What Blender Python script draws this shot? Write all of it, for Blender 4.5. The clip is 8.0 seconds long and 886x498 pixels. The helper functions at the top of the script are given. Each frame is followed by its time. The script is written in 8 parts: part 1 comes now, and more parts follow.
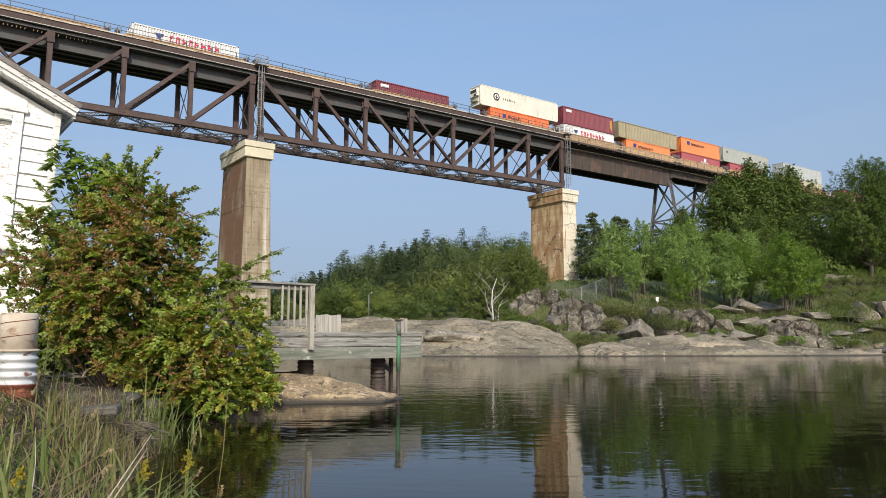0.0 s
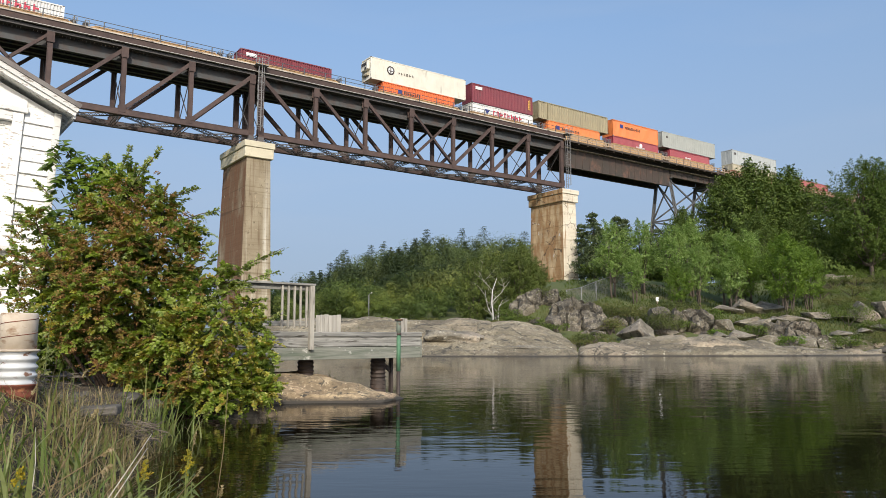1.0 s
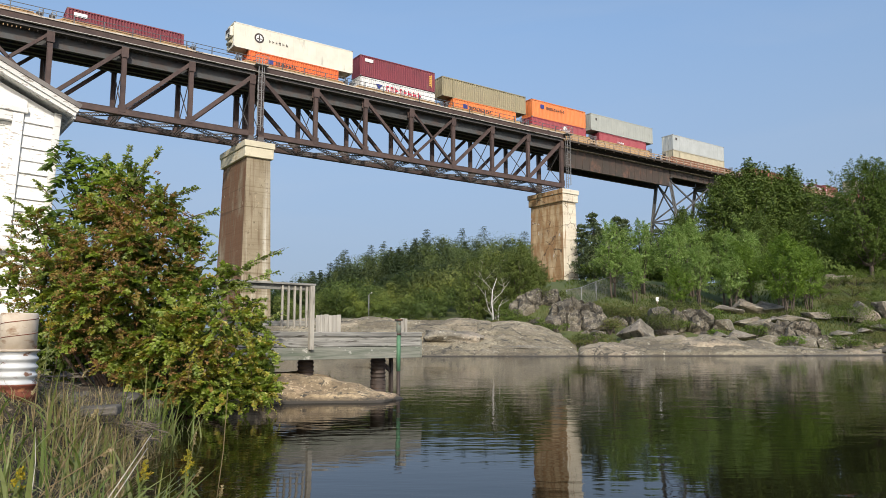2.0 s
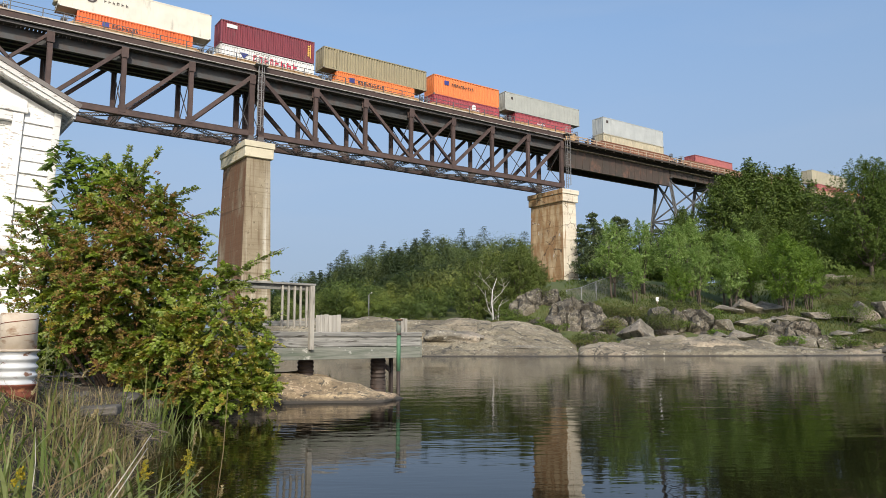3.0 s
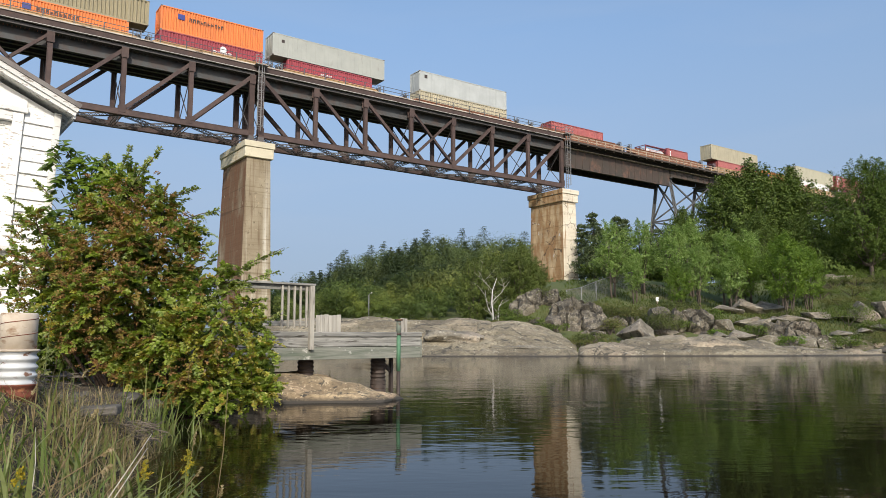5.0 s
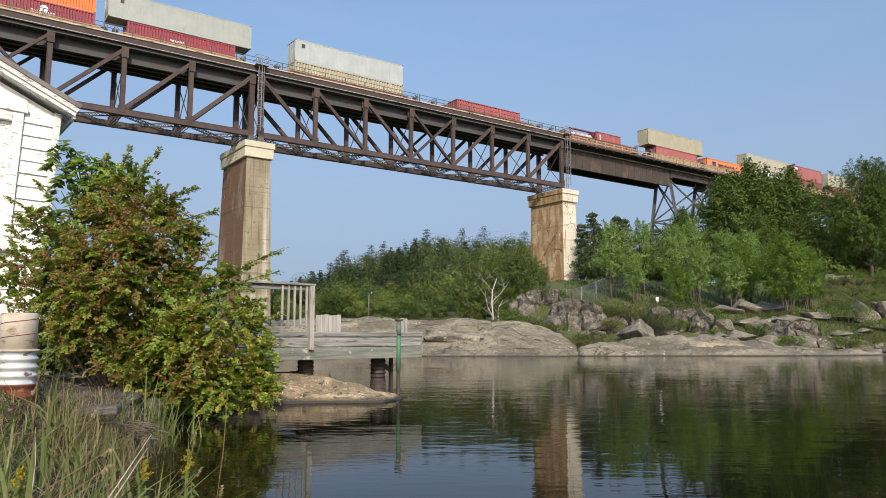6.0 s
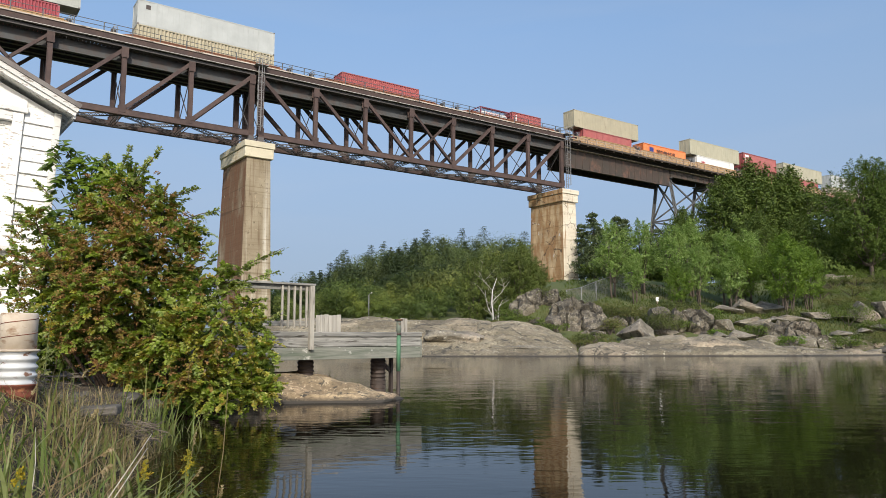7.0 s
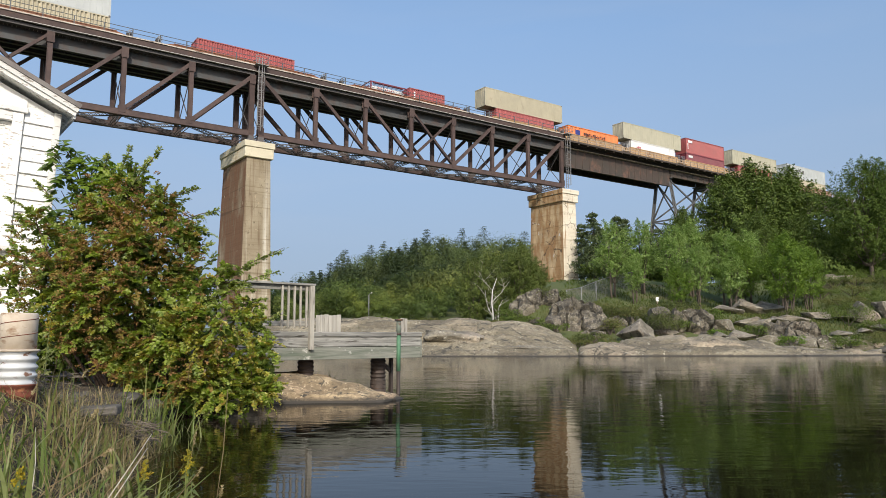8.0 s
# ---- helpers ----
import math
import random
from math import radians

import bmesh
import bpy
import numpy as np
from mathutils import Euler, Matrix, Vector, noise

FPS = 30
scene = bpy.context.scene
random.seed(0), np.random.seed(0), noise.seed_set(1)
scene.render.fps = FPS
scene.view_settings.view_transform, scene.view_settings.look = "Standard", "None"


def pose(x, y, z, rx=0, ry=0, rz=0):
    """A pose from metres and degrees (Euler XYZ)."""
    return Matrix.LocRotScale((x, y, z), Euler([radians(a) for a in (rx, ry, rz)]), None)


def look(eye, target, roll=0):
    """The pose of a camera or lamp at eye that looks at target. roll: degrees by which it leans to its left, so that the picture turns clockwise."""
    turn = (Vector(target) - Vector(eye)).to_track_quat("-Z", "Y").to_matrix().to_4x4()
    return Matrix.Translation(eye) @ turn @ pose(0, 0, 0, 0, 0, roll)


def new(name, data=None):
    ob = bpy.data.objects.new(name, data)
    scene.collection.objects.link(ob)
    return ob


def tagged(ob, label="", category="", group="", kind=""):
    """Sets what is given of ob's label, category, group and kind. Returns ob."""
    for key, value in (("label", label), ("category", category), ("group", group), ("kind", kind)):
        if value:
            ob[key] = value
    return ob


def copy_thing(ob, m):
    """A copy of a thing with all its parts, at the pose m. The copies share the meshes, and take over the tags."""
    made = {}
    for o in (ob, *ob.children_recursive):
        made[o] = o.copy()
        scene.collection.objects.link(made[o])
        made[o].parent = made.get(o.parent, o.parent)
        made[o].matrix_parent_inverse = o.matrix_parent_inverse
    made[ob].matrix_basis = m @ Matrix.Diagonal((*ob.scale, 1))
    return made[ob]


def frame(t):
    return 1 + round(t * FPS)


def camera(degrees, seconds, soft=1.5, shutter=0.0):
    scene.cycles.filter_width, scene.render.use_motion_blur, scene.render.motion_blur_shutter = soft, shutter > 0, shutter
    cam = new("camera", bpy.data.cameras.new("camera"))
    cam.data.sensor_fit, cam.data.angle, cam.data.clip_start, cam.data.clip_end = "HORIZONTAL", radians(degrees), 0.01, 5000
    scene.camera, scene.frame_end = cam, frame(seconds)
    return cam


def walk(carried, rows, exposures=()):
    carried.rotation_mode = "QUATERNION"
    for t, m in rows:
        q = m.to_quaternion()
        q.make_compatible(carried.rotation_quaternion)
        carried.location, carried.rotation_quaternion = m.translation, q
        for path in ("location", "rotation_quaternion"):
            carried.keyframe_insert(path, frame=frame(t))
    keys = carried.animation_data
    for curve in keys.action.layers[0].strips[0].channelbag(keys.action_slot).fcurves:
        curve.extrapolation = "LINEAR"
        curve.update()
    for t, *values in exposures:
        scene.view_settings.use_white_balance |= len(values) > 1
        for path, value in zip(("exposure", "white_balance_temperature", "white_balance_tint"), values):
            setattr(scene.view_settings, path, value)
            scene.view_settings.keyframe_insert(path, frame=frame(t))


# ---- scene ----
# Camera: low on the bank, still.
cam = camera(62.87, 8.0, soft=0.7)
EYE = pose(0, 0, 1.15, 96.971, 0, 0)
walk(cam, [(0.0, EYE), (8.0, EYE)])

# Daylight: hazy late-summer sun from behind the camera's right shoulder.
SUN_TO = Vector((0.145, -0.84, 0.52)).normalized()
world = bpy.data.worlds.new("sky")
scene.world = world
world.use_nodes = True
wn, wl = world.node_tree.nodes, world.node_tree.links
sky = wn.new("ShaderNodeTexSky")
sky.sky_type, sky.sun_disc = "NISHITA", False
sky.sun_elevation = math.asin(SUN_TO.z)
sky.sun_rotation = math.atan2(SUN_TO.x, SUN_TO.y)
sky.air_density, sky.dust_density, sky.ozone_density = 1.0, 1.6, 1.6
# Hazy air: the pale band at the horizon is weak, so look the sky up a little higher.
tc = wn.new("ShaderNodeTexCoord")
lift = wn.new("ShaderNodeVectorMath")
lift.operation = "MULTIPLY_ADD"
lift.inputs[1].default_value, lift.inputs[2].default_value = (1, 1, 0.52), (0, 0, 0.36)
wl.new(tc.outputs["Generated"], lift.inputs[0])
unit_dir = wn.new("ShaderNodeVectorMath")
unit_dir.operation = "NORMALIZE"
wl.new(lift.outputs[0], unit_dir.inputs[0])
wl.new(unit_dir.outputs[0], sky.inputs[0])
haze = wn.new("ShaderNodeMix")
haze.data_type, haze.blend_type = "RGBA", "MULTIPLY"
haze.inputs[0].default_value, haze.inputs[7].default_value = 1.0, (1.46, 1.44, 1.36, 1)
wl.new(sky.outputs[0], haze.inputs[6])
# Grey-lavender haze that thickens towards the horizon.
up = wn.new("ShaderNodeSeparateXYZ")
wl.new(tc.outputs["Generated"], up.inputs[0])
thick = wn.new("ShaderNodeMapRange")
thick.inputs[1].default_value, thick.inputs[2].default_value = 0.40, 0.06
thick.inputs[3].default_value, thick.inputs[4].default_value = 0.0, 0.80
wl.new(up.outputs[2], thick.inputs[0])
veil = wn.new("ShaderNodeMix")
veil.data_type = "RGBA"
veil.inputs[7].default_value = (2.03, 2.41, 2.88, 1)
wl.new(thick.outputs[0], veil.inputs[0])
wl.new(haze.outputs[2], veil.inputs[6])
# Faint high cirrus.
wisp_map, wisp, wisp_fac, cirrus = wn.new("ShaderNodeMapping"), wn.new("ShaderNodeTexNoise"), wn.new("ShaderNodeMapRange"), wn.new("ShaderNodeMix")
wisp_map.inputs["Scale"].default_value, wisp_map.inputs["Rotation"].default_value = (1.5, 2.5, 7.0), (0.0, 0.25, 0.3)
wisp.inputs["Scale"].default_value, wisp.inputs["Detail"].default_value, wisp.inputs["Distortion"].default_value = 1.6, 7.0, 0.6
wisp_fac.inputs[1].default_value, wisp_fac.inputs[2].default_value, wisp_fac.inputs[4].default_value = 0.46, 0.78, 0.13
cirrus.data_type = "RGBA"
cirrus.inputs[7].default_value = (3.1, 3.4, 3.9, 1)
wl.new(tc.outputs["Generated"], wisp_map.inputs[0])
wl.new(wisp_map.outputs[0], wisp.inputs["Vector"])
wl.new(wisp.outputs["Fac"], wisp_fac.inputs[0])
wl.new(wisp_fac.outputs[0], cirrus.inputs[0])
wl.new(veil.outputs[2], cirrus.inputs[6])
wl.new(cirrus.outputs[2], wn["Background"].inputs[0])
wn["Background"].inputs[1].default_value = 0.165
sun = new("sun", bpy.data.lights.new("sun", "SUN"))
sun.data.energy, sun.data.angle, sun.data.color = 3.2, radians(0.6), (1.0, 0.93, 0.82)
sun.matrix_world = look(SUN_TO * 100, (0, 0, 0))
scene.view_settings.exposure = 0.10


# ---- materials ----
def shader(name):
    m = bpy.data.materials.new(name)
    m.use_nodes = True
    return m, m.node_tree.nodes, m.node_tree.links, m.node_tree.nodes["Principled BSDF"]


def noise_node(nt, scale, detail=4.0, stretch=None, rough=0.55, shift=37.0):
    """Noise in the object's own space, stretched where asked, shifted from object to object."""
    n, l = nt.nodes, nt.links
    tc, info, add = n.new("ShaderNodeTexCoord"), n.new("ShaderNodeObjectInfo"), n.new("ShaderNodeVectorMath")
    mul = n.new("ShaderNodeMath")
    mul.operation, mul.inputs[1].default_value = "MULTIPLY", shift
    l.new(info.outputs["Random"], mul.inputs[0])
    l.new(tc.outputs["Object"], add.inputs[0])
    l.new(mul.outputs[0], add.inputs[1])
    mp = n.new("ShaderNodeMapping")
    mp.inputs["Scale"].default_value = stretch or (1, 1, 1)
    l.new(add.outputs[0], mp.inputs[0])
    t = n.new("ShaderNodeTexNoise")
    t.inputs["Scale"].default_value, t.inputs["Detail"].default_value = scale, detail
    t.inputs["Roughness"].default_value = rough
    l.new(mp.outputs[0], t.inputs["Vector"])
    return t.outputs["Fac"]


def ramp(nt, fac, stops):
    r = nt.nodes.new("ShaderNodeValToRGB")
    while len(r.color_ramp.elements) < len(stops):
        r.color_ramp.elements.new(0.5)
    for e, (p, c) in zip(r.color_ramp.elements, stops):
        e.position, e.color = p, (*c, 1)
    nt.links.new(fac, r.inputs[0])
    return r.outputs[0]


def mix(nt, fac, a, b, kind="MIX"):
    m = nt.nodes.new("ShaderNodeMix")
    m.data_type, m.blend_type = "RGBA", kind
    for sock, v in ((m.inputs[0], fac), (m.inputs[6], a), (m.inputs[7], b)):
        if isinstance(v, (int, float)):
            sock.default_value = v
        elif isinstance(v, tuple):
            sock.default_value = (*v, 1)
        else:
            nt.links.new(v, sock)
    return m.outputs[2]


def gate(nt, fac, lo, hi):
    g = nt.nodes.new("ShaderNodeMapRange")
    g.inputs[1].default_value, g.inputs[2].default_value = lo, hi
    nt.links.new(fac, g.inputs[0])
    return g.outputs[0]


def bump(nt, bsdf, fac, strength, dist):
    b = nt.nodes.new("ShaderNodeBump")
    b.inputs["Strength"].default_value, b.inputs["Distance"].default_value = strength, dist
    nt.links.new(fac, b.inputs["Height"])
    nt.links.new(b.outputs[0], bsdf.inputs["Normal"])
    return b


def surface(name, base, other, scale=2.0, rough=0.7, metal=0.0, stain=None, stain_at=(0.55, 0.75), stain_scale=1.0,
            stain_stretch=None, relief=0.3, relief_size=0.01, relief_scale=None, stretch=None, vary=0.12):
    """A worn surface: two tones by noise, stains on top, a brightness of its own for each object, fine relief."""
    m, n, l, b = shader(name)
    nt = m.node_tree
    col = mix(nt, gate(nt, noise_node(nt, scale, 6, stretch), 0.3, 0.7), base, other)
    if stain:
        col = mix(nt, gate(nt, noise_node(nt, stain_scale, 5, stain_stretch), *stain_at), col, stain)
    info = n.new("ShaderNodeObjectInfo")
    hsv = n.new("ShaderNodeHueSaturation")
    g = n.new("ShaderNodeMapRange")
    g.inputs[3].default_value, g.inputs[4].default_value = 1 - vary, 1 + vary
    l.new(info.outputs["Random"], g.inputs[0])
    l.new(g.outputs[0], hsv.inputs["Value"])
    l.new(col, hsv.inputs["Color"])
    l.new(hsv.outputs[0], b.inputs["Base Color"])
    b.inputs["Roughness"].default_value, b.inputs["Metallic"].default_value = rough, metal
    if relief:
        bump(nt, b, noise_node(nt, relief_scale or scale * 6, 5, stretch), relief, relief_size)
    return m


def leaf_material(name, tones, gloss=0.45, through_light=0.28, shine=0.165, stands=False):
    """Leaves: a tone for each leaf, light coming through; stands: trees of one kind grow in groups with a tone of their own."""
    m, n, l, b = shader(name)
    nt = m.node_tree
    geo = n.new("ShaderNodeNewGeometry")
    stops = [(i / max(1, len(tones) - 1), c) for i, c in enumerate(tones)]
    col = ramp(nt, geo.outputs["Random Per Island"], stops)
    patch = gate(nt, noise_node(nt, 0.8, 3), 0.35, 0.7)
    col = mix(nt, patch, col, mix(nt, 1.0, col, (0.78, 0.84, 0.70), "MULTIPLY"))
    if stands:
        col = mix(nt, gate(nt, noise_node(nt, 0.13, 3), 0.42, 0.54), col, mix(nt, 1.0, col, (0.60, 0.68, 0.72), "MULTIPLY"))
        col = mix(nt, gate(nt, noise_node(nt, 0.17, 2, shift=9.1), 0.56, 0.66), col, mix(nt, 1.0, col, (1.30, 1.22, 0.95), "MULTIPLY"))
    l.new(col, b.inputs["Base Color"])
    b.inputs["Roughness"].default_value = gloss
    b.inputs["Specular IOR Level"].default_value = shine
    tr = n.new("ShaderNodeBsdfTranslucent")
    l.new(mix(nt, 1.0, col, (1.3, 1.35, 0.5), "MULTIPLY"), tr.inputs[0])
    ms = n.new("ShaderNodeMixShader")
    ms.inputs[0].default_value = through_light
    l.new(b.outputs[0], ms.inputs[1])
    l.new(tr.outputs[0], ms.inputs[2])
    l.new(ms.outputs[0], n["Material Output"].inputs[0])
    return m


M_STEEL = surface("weathered_brown_steel", (0.068, 0.049, 0.046), (0.098, 0.068, 0.060), 1.2, 0.72, 0.0, (0.130, 0.075, 0.055), (0.6, 0.85), 0.8, relief_size=0.006)
M_STEEL.node_tree.nodes["Principled BSDF"].inputs["Specular IOR Level"].default_value = 0.2
M_STEEL_DARK = surface("dark_steel", (0.070, 0.064, 0.063), (0.105, 0.092, 0.088), 1.0, 0.6, relief_size=0.006)
M_STEEL_GREY = surface("grey_painted_steel", (0.100, 0.102, 0.098), (0.075, 0.073, 0.072), 1.0, 0.6, stain=(0.10, 0.055, 0.035), stain_at=(0.6, 0.8))
M_GIRDER = surface("rusty_plate_girder", (0.070, 0.048, 0.038), (0.050, 0.045, 0.036), 0.35, 0.7, 0.0, (0.150, 0.082, 0.055), (0.54, 0.72), 0.7, (1.4, 1.4, 0.8), vary=0.04)
M_GALV = surface("galvanised_steel", (0.27, 0.27, 0.265), (0.19, 0.19, 0.19), 3, 0.45, 0.4)
M_DULL = surface("dull_dark_zinc", (0.12, 0.125, 0.13), (0.085, 0.088, 0.092), 3, 0.6, 0.2)
M_LADDER = surface("pale_galvanised_ladder_steel", (0.33, 0.32, 0.31), (0.20, 0.19, 0.18), 3, 0.5, 0.2)

M_KERB = surface("pale_weathered_kerb", (0.62, 0.56, 0.48), (0.42, 0.36, 0.30), 1.2, 0.8, 0.0, (0.12, 0.085, 0.065), (0.56, 0.64), 0.8, (1, 6, 6))
M_EDGE = surface("pale_zinc_edge", (0.50, 0.47, 0.44), (0.36, 0.33, 0.30), 1.5, 0.6, 0.1, (0.14, 0.11, 0.09), (0.58, 0.66), 0.9, (1, 6, 6))
M_TIE = surface("creosoted_timber", (0.045, 0.036, 0.030), (0.08, 0.062, 0.05), 3, 0.85, stretch=(1, 0.2, 1))
M_WOODRAIL = surface("weathered_brown_timber", (0.46, 0.36, 0.26), (0.28, 0.20, 0.145), 2.2, 0.85, 0.0, (0.08, 0.06, 0.045), (0.58, 0.68), 1.6)
M_RAIL = surface("worn_rail_steel", (0.12, 0.085, 0.065), (0.07, 0.05, 0.04), 4, 0.5, 0.3)


def concrete(name, base, other, drip, face_brown, drip_at, pale=None, wash=None):
    """Old board-cast concrete: blotches, drip stains, cracks, rust-brown and darker on faces turned to -x."""
    m, n, l, b = shader(name)
    nt = m.node_tree
    col = mix(nt, gate(nt, noise_node(nt, 0.45, 7, shift=0.0), 0.3, 0.7), base, other)
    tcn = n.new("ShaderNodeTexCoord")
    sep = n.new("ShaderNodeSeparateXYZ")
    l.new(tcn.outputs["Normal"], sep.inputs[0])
    minus_x = gate(nt, sep.outputs[0], -0.2, -0.8)
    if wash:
        col = mix(nt, minus_x, col, mix(nt, gate(nt, noise_node(nt, 0.5, 5, shift=0.0), 0.35, 0.65), wash, tuple(0.72 * c for c in wash)))
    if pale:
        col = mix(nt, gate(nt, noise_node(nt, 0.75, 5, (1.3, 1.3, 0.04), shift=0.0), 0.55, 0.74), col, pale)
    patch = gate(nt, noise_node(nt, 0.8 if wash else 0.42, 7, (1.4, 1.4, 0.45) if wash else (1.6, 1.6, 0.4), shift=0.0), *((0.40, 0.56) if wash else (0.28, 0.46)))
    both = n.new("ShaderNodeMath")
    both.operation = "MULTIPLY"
    l.new(minus_x, both.inputs[0])
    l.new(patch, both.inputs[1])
    col = mix(nt, both.outputs[0], col, face_brown)
    col = mix(nt, gate(nt, noise_node(nt, 0.9, 6, (2.4, 2.4, 0.16), shift=0.0), *drip_at), col, drip)
    col = mix(nt, gate(nt, noise_node(nt, 2.6, 6, (1, 1, 0.8), shift=0.0), 0.60, 0.80), col, tuple(c * 0.5 for c in drip))
    lift = gate(nt, noise_node(nt, 1.0, 4, (0.05, 0.05, 1.9), shift=0.0), 0.56, 0.64)
    col = mix(nt, lift, col, mix(nt, 1.0, col, (0.68, 0.64, 0.58), "MULTIPLY"))
    boards = gate(nt, noise_node(nt, 1.0, 3, (0.04, 0.04, 4.5), shift=0.0), 0.50, 0.66)
    col = mix(nt, boards, col, mix(nt, 1.0, col, (0.90, 0.885, 0.86), "MULTIPLY"))
    bloom = gate(nt, noise_node(nt, 1.5, 6, (1, 1, 0.7), shift=3.7), 0.66, 0.71)
    col = mix(nt, bloom, col, tuple(min(0.62, c * 1.55) for c in base))
    if wash:
        vor = n.new("ShaderNodeTexVoronoi")
        vor.feature = "DISTANCE_TO_EDGE"
        vor.inputs["Scale"].default_value = 0.36
        warp = n.new("ShaderNodeVectorMath")
        warp.operation = "MULTIPLY_ADD"
        warp.inputs[1].default_value = (1, 1, 1)
        tex = n.new("ShaderNodeTexNoise")
        tex.inputs["Scale"].default_value = 0.9
        l.new(tcn.outputs["Object"], tex.inputs["Vector"])
        l.new(tex.outputs["Color"], warp.inputs[0])
        l.new(tcn.outputs["Object"], warp.inputs[2])
        l.new(warp.outputs[0], vor.inputs["Vector"])
        crack = gate(nt, vor.outputs["Distance"], 0.020, 0.006)
        open_ = gate(nt, noise_node(nt, 0.35, 3, shift=0.0), 0.47, 0.54)
        cm = n.new("ShaderNodeMath")
        cm.operation = "MULTIPLY"
        l.new(crack, cm.inputs[0])
        l.new(open_, cm.inputs[1])
        col = mix(nt, cm.outputs[0], col, (0.10, 0.065, 0.04))
    l.new(col, b.inputs["Base Color"])
    b.inputs["Roughness"].default_value = 0.92
    bump(nt, b, noise_node(nt, 4.0, 6, shift=0.0), 0.6, 0.05)
    return m


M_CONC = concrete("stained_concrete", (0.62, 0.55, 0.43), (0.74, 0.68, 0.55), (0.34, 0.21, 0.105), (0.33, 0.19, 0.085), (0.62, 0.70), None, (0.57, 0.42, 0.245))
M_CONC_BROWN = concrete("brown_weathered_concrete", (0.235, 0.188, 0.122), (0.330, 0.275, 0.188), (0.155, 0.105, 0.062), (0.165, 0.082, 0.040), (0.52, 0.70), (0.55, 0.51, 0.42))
M_CAP = surface("pale_cap_concrete", (0.66, 0.60, 0.44), (0.58, 0.52, 0.38), 0.6, 0.9, 0, (0.42, 0.27, 0.12), (0.58, 0.72), 0.8, (1.5, 1.5, 0.4), 0.4, 0.02)


# ---- mesh building ----
class Build:
    """Collects corners and faces for one mesh."""

    def __init__(self):
        self.v, self.f, self.smooth = [], [], []

    def add(self, vs, fs, smooth=False):
        k = len(self.v)
        self.v.extend(tuple(p) for p in vs)
        self.f.extend(tuple(i + k for i in q) for q in fs)
        self.smooth.extend([smooth] * len(fs))
        return self

    def box(self, x0, x1, y0, y1, z0, z1, m=None):
        vs = [Vector((x, y, z)) for x in (x0, x1) for y in (y0, y1) for z in (z0, z1)]
        if m:
            vs = [m @ p for p in vs]
        return self.add(vs, [(0, 1, 3, 2), (4, 6, 7, 5), (0, 4, 5, 1), (2, 3, 7, 6), (0, 2, 6, 4), (1, 5, 7, 3)])

    def cbox(self, x0, x1, y0, y1, z0, z1, c=0.01, m=None):
        """A box with its edges cut off."""
        vs, ix = [], {}
        for i, x in enumerate((x0, x1)):
            for j, y in enumerate((y0, y1)):
                for k, z in enumerate((z0, z1)):
                    a, b, e = (c if i == 0 else -c), (c if j == 0 else -c), (c if k == 0 else -c)
                    for ax, p in enumerate(((x, y + b, z + e), (x + a, y, z + e), (x + a, y + b, z))):
                        ix[i, j, k, ax] = len(vs)
                        vs.append(m @ Vector(p) if m else Vector(p))
        fs = []
        for s in (0, 1):
            fs.append([ix[s, j, k, 0] for j, k in ((0, 0), (0, 1), (1, 1), (1, 0))][:: 1 if s == 0 else -1])
            fs.append([ix[i, s, k, 1] for i, k in ((0, 0), (1, 0), (1, 1), (0, 1))][:: 1 if s == 0 else -1])
            fs.append([ix[i, j, s, 2] for i, j in ((0, 0), (0, 1), (1, 1), (1, 0))][:: 1 if s == 0 else -1])
        for a in (0, 1):
            for b in (0, 1):
                fs.append((ix[a, b, 0, 0], ix[a, b, 1, 0], ix[a, b, 1, 1], ix[a, b, 0, 1]))
                fs.append((ix[a, 0, b, 0], ix[a, 1, b, 0], ix[a, 1, b, 2], ix[a, 0, b, 2]))
                fs.append((ix[0, a, b, 1], ix[1, a, b, 1], ix[1, a, b, 2], ix[0, a, b, 2]))
        for i in (0, 1):
            for j in (0, 1):
                for k in (0, 1):
                    fs.append((ix[i, j, k, 0], ix[i, j, k, 1], ix[i, j, k, 2]))
        return self.add(vs, fs)

    def beam(self, p, q, w, h, up=(0, 0, 1)):
        """A straight bar from p to q, w wide and h deep."""
        p, q = Vector(p), Vector(q)
        a = (q - p).normalized()
        s = a.cross(Vector(up))
        if s.length < 1e-3:
            s = a.cross(Vector((1, 0, 0)))
        s.normalize()
        u = s.cross(a)
        vs = [e + s * (i * w / 2) + u * (j * h / 2) for e in (p, q) for i, j in ((-1, -1), (1, -1), (1, 1), (-1, 1))]
        return self.add(vs, [(0, 1, 2, 3), (7, 6, 5, 4), (0, 4, 5, 1), (1, 5, 6, 2), (2, 6, 7, 3), (3, 7, 4, 0)])

    def ibeam(self, p, q, w, h, t=0.04, up=(0, 0, 1)):
        """A built-up bar: two flanges and a web."""
        p, q = Vector(p), Vector(q)
        a = (q - p).normalized()
        s = a.cross(Vector(up))
        if s.length < 1e-3:
            s = a.cross(Vector((1, 0, 0)))
        u = s.normalized().cross(a)
        self.beam(p + u * (h / 2 - t / 2), q + u * (h / 2 - t / 2), w, t, up)
        self.beam(p - u * (h / 2 - t / 2), q - u * (h / 2 - t / 2), w, t, up)
        return self.beam(p, q, t, h - 2 * t, up)

